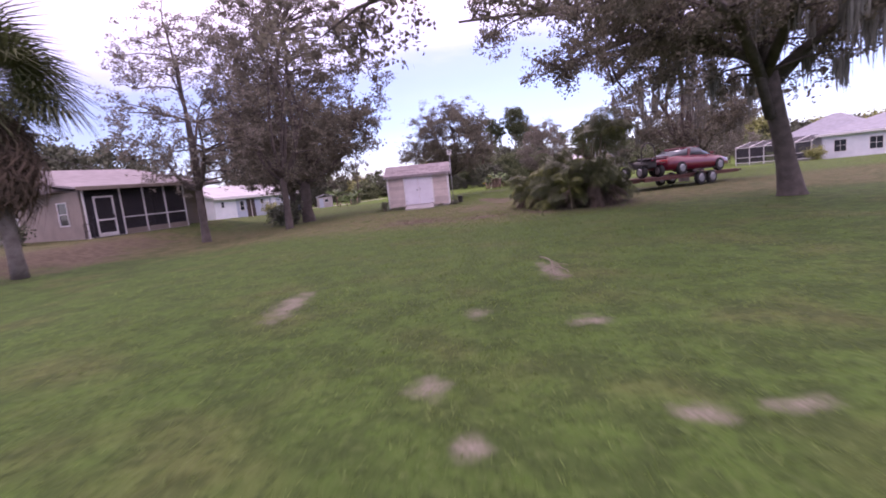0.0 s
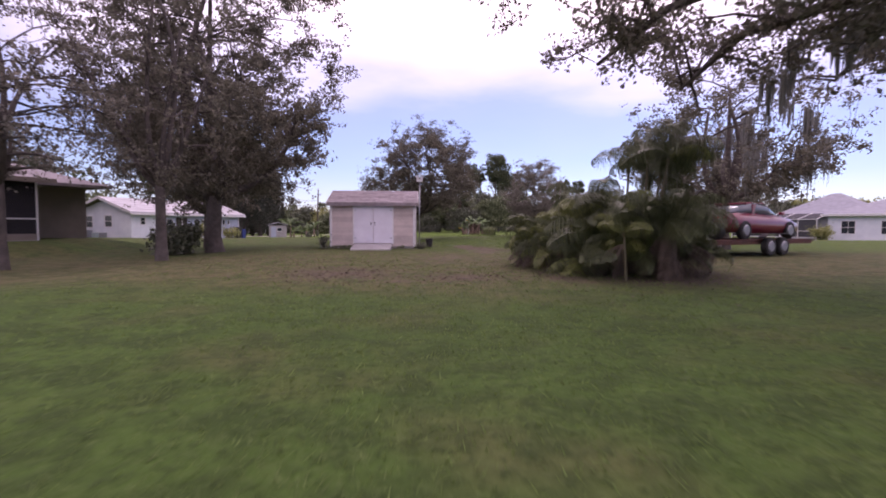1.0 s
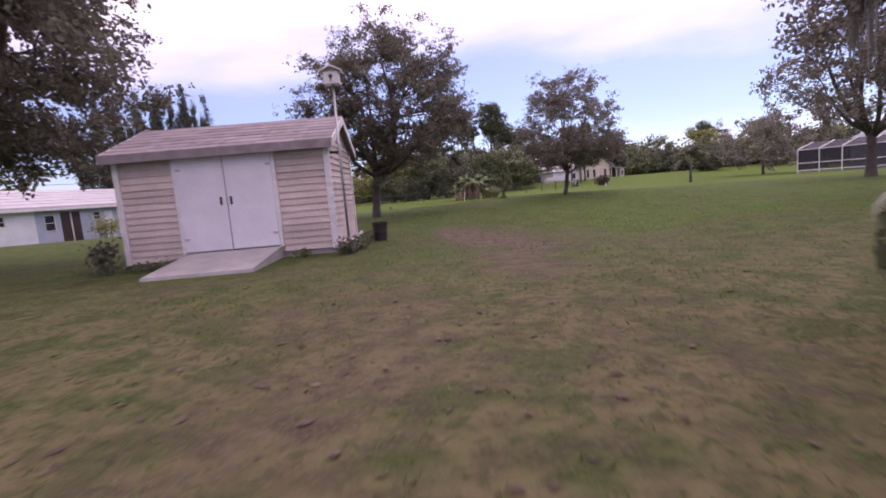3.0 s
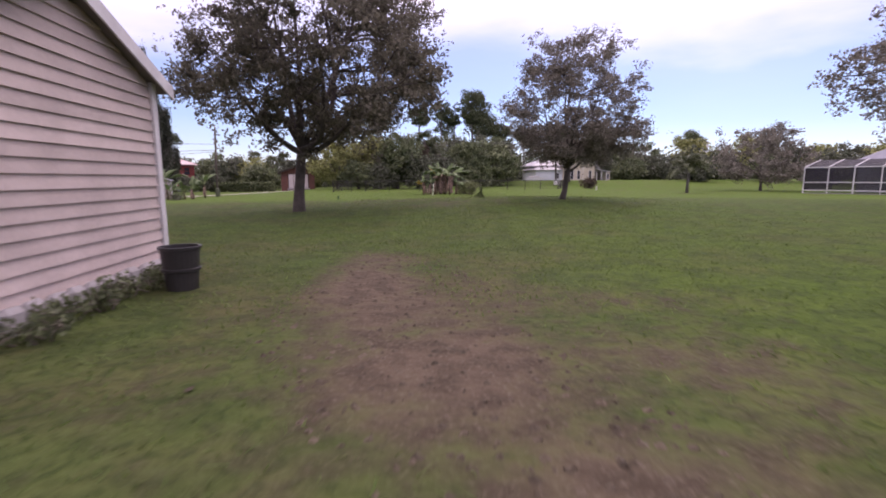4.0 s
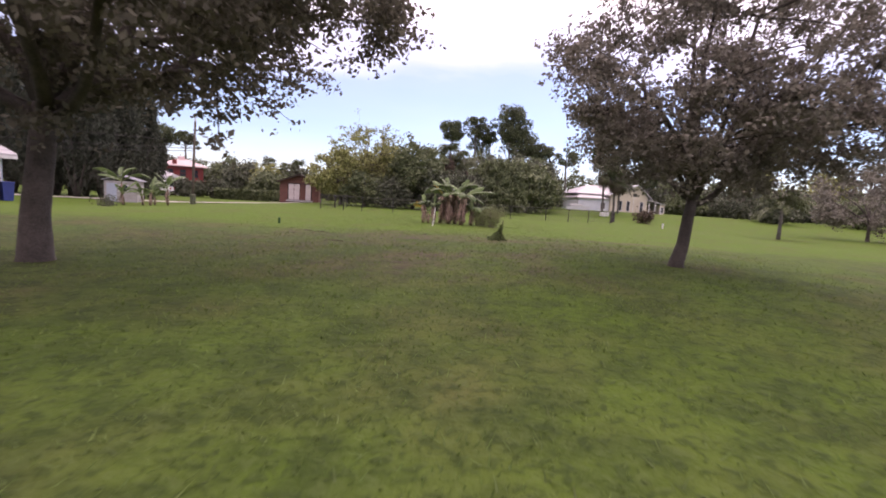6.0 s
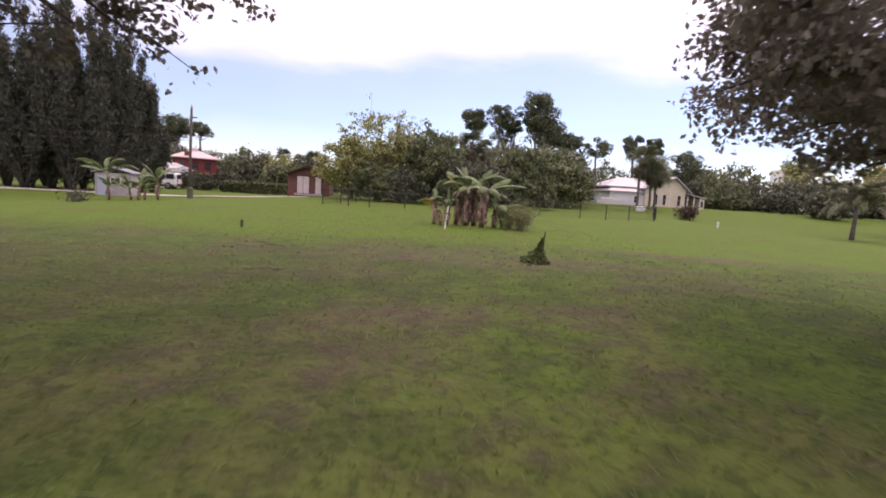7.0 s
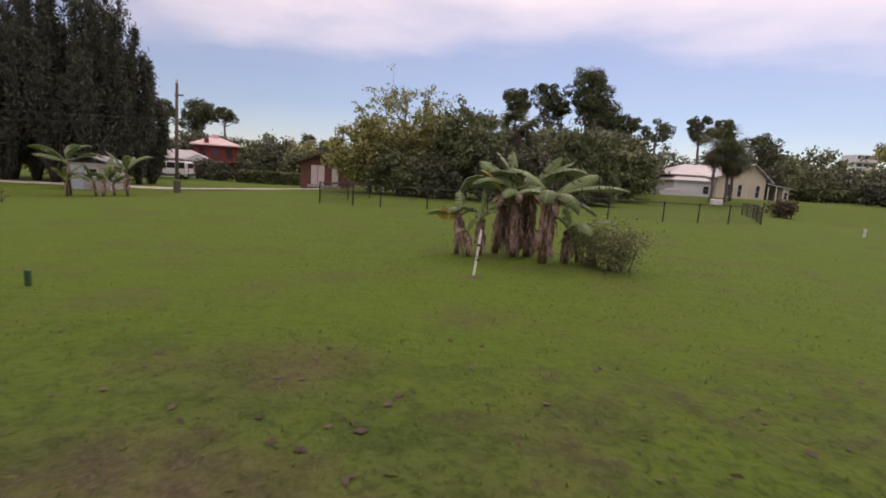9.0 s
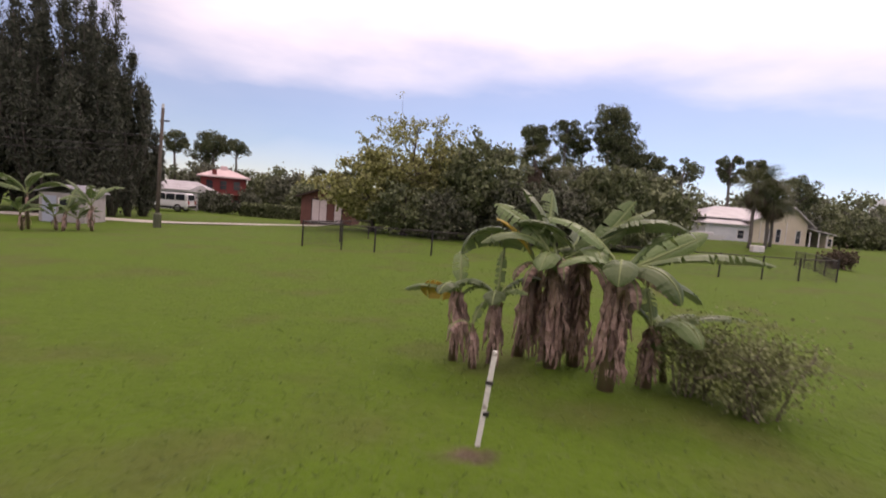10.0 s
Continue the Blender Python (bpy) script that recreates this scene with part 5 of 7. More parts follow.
# ---- bananas ----
def banana_leaf_mesh(length, width, rise, droop, rng, mat, torn=0.25):
    """A banana leaf along +x that rises by an angle and bends over: a stalk, two wavy half blades with torn edges, and a midrib."""
    n, start = 24, 5
    V, F = [], []
    p, pts, ups = Vector((0, 0, 0)), [], []
    for i in range(n + 1):
        a = rise - droop * (i / n) ** 1.25
        d = Vector((math.cos(a), 0, math.sin(a)))
        pts.append(p.copy())
        ups.append(Vector((-d.z, 0, d.x)))
        p = p + d * length / n
    fold = rng.uniform(0.15, 0.45)
    for s in (-1, 1):
        slack = 0.0
        wave = rng.uniform(0, 6.28)
        def rim(j, f):
            t = (j - start) / (n - start)
            w = width * 0.5 * (min(1.0, 0.30 + 2.6 * t) * (1 - max(0.0, (t - 0.62) / 0.40) ** 2.2)) ** 0.8
            w = max(w, 0.004)
            sag = 0.20 * math.sin(t * 9 + wave) * 0.3
            q = pts[j] + Vector((0, s * w * f, 0)) + ups[j] * w * f * (fold - (fold + 0.35 + sag) * f)
            return q
        for i in range(start, n):
            gap = rng.random() < torn
            k = len(V)
            cols = (0.0, 0.35, 0.7, 1.0)
            lag = rng.uniform(0.15, 0.95) if gap else rng.uniform(0.0, 0.06)
            for f in cols:
                V.append(rim(i, f))
                b = rim(i + 1, f)
                V.append(b + (rim(i, f) - b) * lag * f - Vector((0, 0, 0.03 * lag * f)))
            for c in range(3):
                F.append((k + 2 * c, k + 2 * c + 1, k + 2 * c + 3, k + 2 * c + 2))
    blade = mesh_from("leaf", V, F, mat)
    V2, F2 = [], []
    tube(V2, F2, pts[::2], [0.016 * (1 - 0.85 * i / len(pts[::2])) + 0.002 for i in range(len(pts[::2]))], 5)
    return blade, mesh_from("midrib", V2, F2, M["banana_rib"])


brng = np.random.default_rng(71)


def dry_leaf_mesh(length, width):
    """A withered leaf hanging down: a few crumpled strips side by side."""
    V, F = [], []
    for s in range(3):
        y = (s - 1) * width * 0.7 + brng.normal() * 0.01
        l = length * brng.uniform(0.55, 1.0)
        w = width * brng.uniform(0.35, 0.6)
        x = 0.0
        for i in range(7):
            f = i / 6
            x = 0.05 * math.sin(min(1.0, f * 3) * 1.57) + brng.normal() * 0.010
            k = w * (1 - 0.75 * f ** 2) * brng.uniform(0.6, 1.15)
            z = 0.03 * (1 - f) - l * f
            V.extend([(x, y - k, z), (x + brng.normal() * 0.02, y + brng.normal() * 0.006, z), (x + brng.normal() * 0.012, y + k, z)])
            y += brng.normal() * 0.010
            if i:
                b0 = len(V) - 6
                F.extend([(b0, b0 + 1, b0 + 4, b0 + 3), (b0 + 1, b0 + 2, b0 + 5, b0 + 4)])
    return mesh_from("dry_leaf", V, F, M["banana_dead"])


DRY = [dry_leaf_mesh(L, w) for L, w in ((0.62, 0.060), (0.50, 0.050), (0.72, 0.060), (0.56, 0.044))]


def banana(x, y, stem, seed, leaves, skirt=30, group="banana plants in the clump", label="", rad=0.075):
    """A banana plant; leaves: (heading, rise, length, width, droop, roll, material) in degrees and metres."""
    rng = np.random.default_rng(seed)
    gz = ground_z(x, y)
    b = thing("banana_plant", (x, y, gz), label or "banana plant with torn green leaves above dry brown ones", "banana plant", group)
    lean = Vector((rng.normal() * 0.05, rng.normal() * 0.05, 0))
    V, F = [], []
    tube(V, F, [Vector((0, 0, -0.05)), lean * 0.5 + Vector((0, 0, stem * 0.5)), lean + Vector((0, 0, stem))], [rad * 0.85, rad * 0.7, rad * 0.4], 10)
    put("stem", mesh_from("stem", V, F, M["banana_stem"]), b, smooth=True)
    top = lean + Vector((0, 0, stem * 0.98))
    for az, rise, ln, w, droop, roll, mat in leaves:
        blade, rib = banana_leaf_mesh(ln * 1.12, w * (0.55 if mat == "banana_dead" else 1.05), radians(rise), radians(droop), rng, M[mat], 0.32)
        f = new("leaf", blade)
        f.parent = b
        if mat != "banana_leaf":
            tagged(f, "yellow withering leaf" if mat == "banana_yellow" else "dry brown hanging leaf")
        f.matrix_basis = Matrix.Translation(top - Vector((0, 0, rng.uniform(0, 0.08)))) @ Matrix.Rotation(radians(az), 4, "Z") @ Matrix.Rotation(radians(roll), 4, "X")
        r = new("midrib", rib)
        r.parent = f
    for i in range(skirt):
        f = new("dry_leaf", DRY[i % 4])
        f.parent = b
        h = stem * (0.20 + 0.78 * i / skirt) * rng.uniform(0.92, 1.04)
        f.matrix_basis = Matrix.Translation((lean.x * h / stem, lean.y * h / stem, h)) @ Matrix.Rotation(rng.uniform(0, 6.283), 4, "Z") @ Matrix.Translation((rad * 0.45, 0, 0)) @ Matrix.Rotation(rng.uniform(-0.16, 0.06) - 0.9 * max(0.0, 0.42 - h), 4, "Y") @ Matrix.Rotation(rng.normal() * 0.10, 4, "X") @ Matrix.Scale(min(1.1, h / 0.60) * rng.uniform(0.75, 1.08), 4)
    return b


G, Y_, D_ = "banana_leaf", "banana_yellow", "banana_dead"
banana(4.28, 50.43, 0.70, 1, [(100, 86, 0.45, 0.16, 70, 0, G), (188, 50, 0.40, 0.24, 80, 55, Y_), (176, 22, 0.52, 0.20, 55, 20, G), (245, 50, 0.40, 0.16, 110, 0, G), (10, 60, 0.30, 0.12, 80, 0, G)],
       14, label="small banana plant with one yellow withering leaf", rad=0.05)
banana(4.50, 50.25, 0.42, 9, [(230, 45, 0.34, 0.14, 120, 0, D_), (60, 75, 0.30, 0.10, 60, 0, G)], 12, label="short banana plant with mostly dry leaves", rad=0.05)
banana(4.66, 50.50, 0.66, 2, [(184, 62, 0.55, 0.26, 135, 15, G), (6, 62, 0.48, 0.22, 75, -20, G), (80, 86, 0.50, 0.10, 15, 0, G), (265, 55, 0.42, 0.20, 120, 0, G), (320, 60, 0.40, 0.14, 90, 0, G)], 12, rad=0.055)
banana(4.93, 50.85, 1.02, 3, [(186, 74, 1.02, 0.33, 165, 38, G), (118, 82, 0.85, 0.24, 30, 20, G), (0, 52, 0.66, 0.22, 95, 0, G), (200, 70, 0.62, 0.14, 60, 0, Y_), (300, 40, 0.50, 0.20, 100, 0, G), (235, 20, 0.42, 0.16, 90, 0, D_)], 34, rad=0.065)
banana(5.24, 50.55, 1.12, 4, [(166, 76, 0.86, 0.28, 40, 30, G), (196, 50, 0.78, 0.26, 95, 0, G), (250, 42, 0.55, 0.22, 105, 0, G), (85, 84, 0.66, 0.20, 15, 60, G), (140, 66, 0.80, 0.26, 55, -25, G), (275, 20, 0.45, 0.20, 90, 0, D_), (120, 72, 0.80, 0.18, 45, 60, G), (222, 5, 0.50, 0.20, 95, 0, D_)], 46, rad=0.08)
banana(5.48, 50.72, 1.14, 5, [(100, 86, 0.78, 0.20, 12, 40, G), (18, 52, 0.84, 0.18, 35, 0, G), (-14, 58, 1.02, 0.32, 92, -15, G), (280, 52, 0.62, 0.24, 105, 0, G), (210, 60, 0.74, 0.24, 80, 20, G), (330, 25, 0.42, 0.16, 85, 0, Y_), (70, 72, 0.80, 0.16, 40, -60, G), (305, 5, 0.50, 0.20, 95, 0, D_)], 46, rad=0.08)
banana(5.68, 50.07, 1.06, 6, [(172, 72, 0.78, 0.17, 10, 80, G), (14, 54, 1.0, 0.22, 24, -55, G), (-8, 30, 1.10, 0.27, 48, -10, G), (30, 44, 1.00, 0.24, 34, -45, G), (256, 62, 0.60, 0.26, 150, 0, G), (205, 44, 0.62, 0.24, 90, 10, G),
                              (335, 12, 0.52, 0.24, 95, 30, D_), (310, 40, 0.66, 0.26, 130, 10, G), (150, 55, 0.80, 0.24, 60, 0, G), (282, 5, 0.45, 0.20, 95, 0, D_), (22, 8, 0.85, 0.22, 55, 0, G), (75, 74, 0.80, 0.18, 30, 60, G)], 44, rad=0.09)
banana(6.08, 50.28, 0.56, 7, [(300, 62, 0.62, 0.25, 140, 0, G), (2, 38, 0.78, 0.17, 55, 0, G), (32, 30, 0.60, 0.16, 50, 10, G), (200, 65, 0.45, 0.16, 90, 0, G), (100, 80, 0.45, 0.16, 40, 0, G)], 18, rad=0.06)
banana(6.32, 50.55, 0.36, 8, [(340, 45, 0.55, 0.16, 80, 0, G), (20, 30, 0.50, 0.14, 60, 0, G), (90, 70, 0.40, 0.14, 60, 0, G), (250, 50, 0.35, 0.14, 90, 0, G)], 4, rad=0.045)
yrng = random.Random(5)
for i, (x, y, h, k) in enumerate(((-14.6, 62.9, 1.5, 1.5), (-14.1, 62.2, 0.7, 1.0), (-13.4, 63.0, 0.6, 1.0), (-12.8, 62.7, 0.8, 1.1), (-12.0, 63.2, 1.1, 1.2), (-13.0, 63.6, 0.5, 0.9))):
    fan = [(yrng.uniform(0, 360), yrng.uniform(35, 80), k * yrng.uniform(0.8, 1.15), k * yrng.uniform(0.20, 0.27), yrng.uniform(40, 110), yrng.uniform(-30, 30), G) for _ in range(7)]
    banana(x, y, h, 60 + i, fan, 8, "banana plants by the pump shed", "young banana plant with broad pale leaves near the pump shed", 0.07)


# ---- shrubs ----
def shrub(loc, height, spread, seed, mat, label, leaf=0.05, count=3000, name="shrub", stems=9, bark="twig", group="", fuzz=0.16):
    rng = np.random.default_rng(seed)
    t = thing(name, loc, label, name.replace("_", " "), group)
    V, F, P = [], [], []
    for i in range(stems):
        az = 2 * math.pi * i / stems + rng.normal() * 0.3
        r = spread * rng.uniform(0.35, 1.0)
        foot = r * 0.45
        e = Vector((r * math.cos(az), r * math.sin(az), height * rng.uniform(0.55, 0.95)))
        m = e * 0.5 + Vector((rng.normal() * 0.08, rng.normal() * 0.08, height * 0.12))
        tube(V, F, [(foot * math.cos(az), foot * math.sin(az), -0.05), m, e], [0.010 + 0.006 * height, 0.008 + 0.003 * height, 0.004], 5)
        b0 = Vector((foot * math.cos(az), foot * math.sin(az), 0.0))
        for f in (0.25, 0.45, 0.65, 0.85):
            P.append(tuple(b0.lerp(m, f)))
        for f in np.linspace(0.25, 1, 9):
            P.append(tuple(m * (1 - f) + e * f))
            q = m * (1 - f) + e * f + Vector(rng.normal(size=3)) * spread * 0.22
            q.z = max(q.z, 0.04)
            tube(V, F, [m * (1 - f) + e * f, q], [0.006, 0.003], 4)
            P.append(tuple(q))
    put("branch", mesh_from("branch", V, F, M[bark]), t)
    P = np.array(P)
    C = P[rng.integers(0, len(P), count)] + rng.normal(size=(count, 3)) * fuzz
    C[:, 2] = np.abs(C[:, 2]) + 0.02
    put("foliage", leaf_mesh("foliage", C, leaf, M[mat], rng), t)
    return t


shrub((6.80, 49.90, ground_z(6.80, 49.90)), 0.62, 0.40, 81, "shrub_leaf", "twiggy grey-green shrub beside the banana plants", 0.021, 5000, stems=15, fuzz=0.10)
shrub((6.46, 50.26, ground_z(6.46, 50.26)), 0.60, 0.32, 82, "shrub_leaf", "twiggy grey-green shrub beside the banana plants", 0.022, 3000, stems=11, fuzz=0.09)
shrub((-8.7, 25.2, ground_z(-8.7, 25.2)), 1.0, 1.0, 83, "dark_leaf", "dark drooping shrub beside a tree trunk", 0.09, 2600)
shrub((-3.45, 26.35, 0), 0.5, 0.2, 84, "dark_leaf", "small dark shrub at the shed corner", 0.045, 420, fuzz=0.07)
shrub((0.55, 26.25, 0), 0.18, 0.2, 85, "dark_leaf", "low weeds at the shed corner", 0.035, 350, name="weeds", fuzz=0.05)
for i in range(7):
    shrub((0.72 - 0.1 * (i % 2), 26.75 + 0.36 * i, 0), 0.12, 0.14, 90 + i, "far_leaf", "low weeds along the shed wall", 0.025, 260, name="weeds", stems=6, fuzz=0.03, group="weeds along the shed")
for i in range(4):
    shrub((-3.0 + 0.3 * i if i < 3 else -0.2, 26.38, 0), 0.10, 0.14, 100 + i, "far_leaf", "low weeds along the shed wall", 0.025, 200, name="weeds", stems=5, fuzz=0.03, group="weeds along the shed")
shrub((25.2, 79.0, ground_z(25.2, 79)), 1.1, 0.9, 86, "palm_dead", "round reddish-brown shrub on the lawn", 0.10, 1500)
shrub((-18.9, 56.2, ground_z(-18.9, 56.2)), 1.0, 0.8, 87, "light_leaf", "young green shrub before the white house", 0.09, 900)
shrub((-20.0, 53.0, ground_z(-20.0, 53.0)), 1.3, 0.8, 88, "light_leaf", "loose green shrub before the white house", 0.09, 900)
shrub((-11.0, 56.0, ground_z(-11, 56)), 0.35, 0.35, 89, "dark_leaf", "small dark bush on the lawn", 0.05, 600)
shrub((41.6, 54.2, ground_z(41.6, 54.2)), 1.4, 1.1, 110, "light_leaf", "rounded yellow-green bush by the pool cage", 0.10, 1800)
shrub((-20.6, 21.0, 0.2), 1.0, 0.8, 111, "dark_leaf", "dark bush before the tan house wall", 0.08, 1200)


def make_weed():
    w = thing("weed_mound", (6.05, 42.45, ground_z(6.05, 42.45)), "cone-shaped mound of vines round a short dark post", "weed")
    rng = np.random.default_rng(5)
    V, F = [], []
    tube(V, F, [(0.05, 0, -0.05), (0.06, 0.01, 0.22), (0.075, 0.01, 0.43)], [0.014, 0.012, 0.008], 6)
    put("post", mesh_from("post", V, F, M["dark_brown"]), w)
    n = 1500
    h = rng.uniform(0, 1, n) ** 2.2
    r = (1 - h) ** 1.8 * 0.20 * np.sqrt(rng.uniform(0, 1, n)) + 0.012
    a = rng.uniform(0, 6.283, n)
    C = np.stack([0.05 - 0.08 * (1 - h) + r * np.cos(a), r * np.sin(a), 0.012 + h * 0.33 + 0.05 * np.maximum(0, np.sin(5 * a)) * (1 - h)], 1)
    put("foliage", leaf_mesh("foliage", C, 0.02, M["vine_leaf"], rng), w)


make_weed()


def make_posts():
    s = thing("green_post", (0.12, 46.75, ground_z(0.12, 46.75)), "short green utility marker post in the lawn", "post")
    part("post", boxes((-0.03, 0.03, -0.022, 0.022, -0.1, 0.17), bevel=0.008), M["green_post"], s)
    p = thing("white_pipe", (19.1, 62.5, ground_z(19.1, 62.5)), "short white standpipe in the lawn", "pipe")
    V, F = [], []
    tube(V, F, [(0, 0, -0.1), (0, 0, 0.28)], [0.045, 0.045], 10)
    tube(V, F, [(0, 0, 0.26), (0, 0, 0.32)], [0.06, 0.06], 10)
    put("pipe", mesh_from("pipe", V, F, M["trim"]), p)
    k = thing("white_stake", (4.655, 48.72, ground_z(4.65, 48.7)), "leaning white-painted stake before the banana plants", "stake")
    bm = boxes((-0.017, 0.017, -0.010, 0.010, -0.12, 0.62), bevel=0.004)
    st = part("stake", bm, M["stake_paint"], k)
    st.rotation_euler = (radians(-3), radians(5.5), 0)
    part("ring", boxes((-0.005, 0.035, -0.014, 0.014, 0.20, 0.23)), M["dark_metal"], st)
    part("ring", boxes((-0.025, 0.024, -0.014, 0.014, 0.40, 0.425)), M["dark_metal"], st)


M["green_post"] = material("green_plastic", (0.045, 0.11, 0.045), (0.03, 0.08, 0.035), 0.6, 5, 40, 0.1)
M["stake_paint"] = material("flaking_white_paint", (0.78, 0.77, 0.74), (0.35, 0.32, 0.28), 0.7, 14, 60, 0.2, mixlow=0.52, mixhigh=0.62)
make_posts()


# ---- chain-link fence ----
def make_fence():
    f = thing("chain_link_fence", (0, 0, 0), "low dark chain-link fence round the thicket", "fence")
    line = [(-1.3, 66.0), (-1.87, 60.6), (-0.55, 60.6), (0.5, 60.75), (2.25, 61.3), (4.6, 61.7), (7.0, 62.1), (9.5, 62.7), (11.9, 63.4), (13.5, 63.9), (15.0, 64.5), (16.9, 65.6), (19.2, 71.0), (21.0, 76.0)]
    V, F = [], []
    rngf = random.Random(3)
    H = 0.80
    posts = []
    for (x0, y0), (x1, y1) in zip(line, line[1:]):
        L = math.hypot(x1 - x0, y1 - y0)
        d = ((x1 - x0) / L, (y1 - y0) / L)
        z0, z1 = ground_z(x0, y0), ground_z(x1, y1)
        posts.append((x0, y0))
        if L > 3.2:
            posts.append(((x0 + x1) / 2, (y0 + y1) / 2))
        v, fc = [], []
        tube(v, fc, [(x0, y0, z0 + H), (x1, y1, z1 + H)], [0.018, 0.018], 6)
        put("top_rail", mesh_from("top_rail", v, fc, M["dark_metal"]), f)
        s = 0.11
        k = -H
        while k < L:
            for sg in (1, -1):
                a, b = (k, k + H) if sg > 0 else (k + H, k)
                pa, pb = [(a, 0.03), (b, H)]
                def clip(p, q):
                    (u0, w0), (u1, w1) = p, q
                    t0, t1 = 0.0, 1.0
                    du = u1 - u0
                    for lim in (0, L):
                        t = (lim - u0) / du
                        if (u0 < 0 and lim == 0) or (u0 > L and lim == L):
                            t0 = max(t0, t)
                        if (u1 < 0 and lim == 0) or (u1 > L and lim == L):
                            t1 = min(t1, t)
                    return ((u0 + du * t0, w0 + (w1 - w0) * t0), (u0 + du * t1, w0 + (w1 - w0) * t1)) if t1 > t0 else None
                c = clip(pa, pb)
                if c:
                    (ua, wa), (ub, wb) = c
                    A = Vector((x0 + d[0] * ua, y0 + d[1] * ua, z0 + (z1 - z0) * ua / L + wa))
                    B = Vector((x0 + d[0] * ub, y0 + d[1] * ub, z0 + (z1 - z0) * ub / L + wb))
                    tube(V, F, [A, B], [0.0022, 0.0022], 3)
            k += s
    posts.append(line[-1])
    for x, y in posts:
        v, fc = [], []
        z = ground_z(x, y)
        tube(v, fc, [(x, y, z - 0.1), (x, y, z + H + 0.05)], [0.03, 0.028], 8)
        put("post", mesh_from("post", v, fc, M["dark_metal"]), f)
    mesh = put("wire_mesh", mesh_from("wire_mesh", V, F, M["dark_metal"]), f, "thin woven fence wire")
    tagged(mesh, kind="stuff")


make_fence()


# ---- utility pole and wires ----
def make_pole():
    x, y = -12.6, 67.6
    z = ground_z(x, y)
    p = thing("utility_pole", (x, y, z), "weathered wooden utility pole at the roadside", "utility pole")
    V, F = [], []
    tube(V, F, [(0, 0, -0.2), (0.05, 0, 3.0), (0.14, 0, 5.85)], [0.10, 0.085, 0.07], 9)
    put("pole", mesh_from("pole", V, F, M["pole_wood"]), p, smooth=True)
    part("insulator", boxes((0.09, 0.19, -0.05, 0.05, 5.85, 6.05), bevel=0.02), M["trim"], p)
    part("bracket", boxes((0.0, 0.5, -0.03, 0.03, 5.2, 5.27)), M["dark_metal"], p)
    part("vine", boxes((-0.15, 0.17, -0.17, 0.17, -0.1, 0.75), bevel=0.08), M["dark_leaf"], p, "dark vine at its foot")
    for zz, ex, ey, ez, sag in ((4.45, -34, 54.5, 4.75, 0.25), (3.95, -34, 54.5, 3.7, 0.30), (3.80, -34, 54.5, 3.2, 0.45)):
        w = thing("overhead_wire", (0, 0, 0), "thin dark overhead wire strung from the utility pole", "wire", "overhead wires")
        V, F = [], []
        a, b = Vector((x + 0.13, y, z + zz)), Vector((ex, ey, z + ez))
        n = 14
        tube(V, F, [a.lerp(b, i / n) - Vector((0, 0, sag * 4 * (i / n) * (1 - i / n))) for i in range(n + 1)], [0.016] * (n + 1), 5)
        put("wire", mesh_from("wire", V, F, M["dark_metal"]), w)
    # service wire to the tan house
    w = thing("overhead_wire", (0, 0, 0), "thin dark service wire to the tan house roof", "wire", "overhead wires")
    V, F = [], []
    a, b = Vector((-19.0, 25.5, 3.9)), Vector((-48, 30, 13))
    tube(V, F, [a.lerp(b, i / 8) for i in range(9)], [0.016] * 9, 5)
    put("wire", mesh_from("wire", V, F, M["dark_metal"]), w)


make_pole()


# ---- trees of the near lawn ----
tree((-10.3, 19.0, ground_z(-10.3, 19)), 10.0, 3.3, 2.3, 0.17, 1, leaf=0.055, count=20000, mat="oak_leaf_purple", fuzz=0.24, low=2.0, limbs=6, tips=340,
     label="open-crowned young oak with small grey-green leaves", group="young oaks on the lawn")
tree((-7.45, 21.4, ground_z(-7.45, 21.4)), 10.6, 3.0, 2.4, 0.16, 2, leaf=0.06, count=8000, tips=200, fuzz=0.26, low=2.1, limbs=6,
     label="slim oak with a dense dull brownish crown", group="young oaks on the lawn")
tree((-7.95, 26.45, ground_z(-7.95, 26.45)), 15.0, 4.9, 2.3, 0.32, 3, leaf=0.075, count=76000, fuzz=0.30, low=2.0, limbs=9, tips=560, top=0.68, lumps=0.24,
     label="large oak with a thick trunk and dense dark crown", group="young oaks on the lawn")
tree((-10.3, 31.3, ground_z(-10.3, 31.3)), 10.8, 5.0, 1.9, 0.22, 4, leaf=0.08, count=50000, fuzz=0.36, low=1.8, limbs=7, tips=360, top=0.65,
     label="fork-trunked oak with a dense dark crown", group="young oaks on the lawn")
tree((0.05, 38.0, ground_z(0, 38.0)), 7.6, 3.6, 1.8, 0.145, 5, leaf=0.050, count=94000, fuzz=0.25, low=1.7, limbs=10, lean=(0.08, 0.0), shift=0.6, tips=640, lumps=0.26,
     label="broad oak with a rounded crown standing alone on the lawn", group="young oaks on the lawn")
tree((8.2, 39.2, ground_z(8.2, 39.2)), 5.3, 2.15, 1.05, 0.085, 16, leaf=0.037, count=74000, mat="oak_leaf_purple", fuzz=0.18, low=1.10, limbs=9, lean=(0.16, 0.04), tips=520, top=0.72, lumps=0.22,
     label="round-crowned oak with a leaning forked trunk on the lawn", group="young oaks on the lawn")
tree((20.2, 37.2, ground_z(20.2, 37.2)), 8.0, 3.6, 1.8, 0.18, 17, leaf=0.065, count=26000, mat="oak_leaf_purple", fuzz=0.24, low=1.7, limbs=8, tips=340,
     label="broad oak with grey-green leaves on the open lawn", group="young oaks on the lawn")


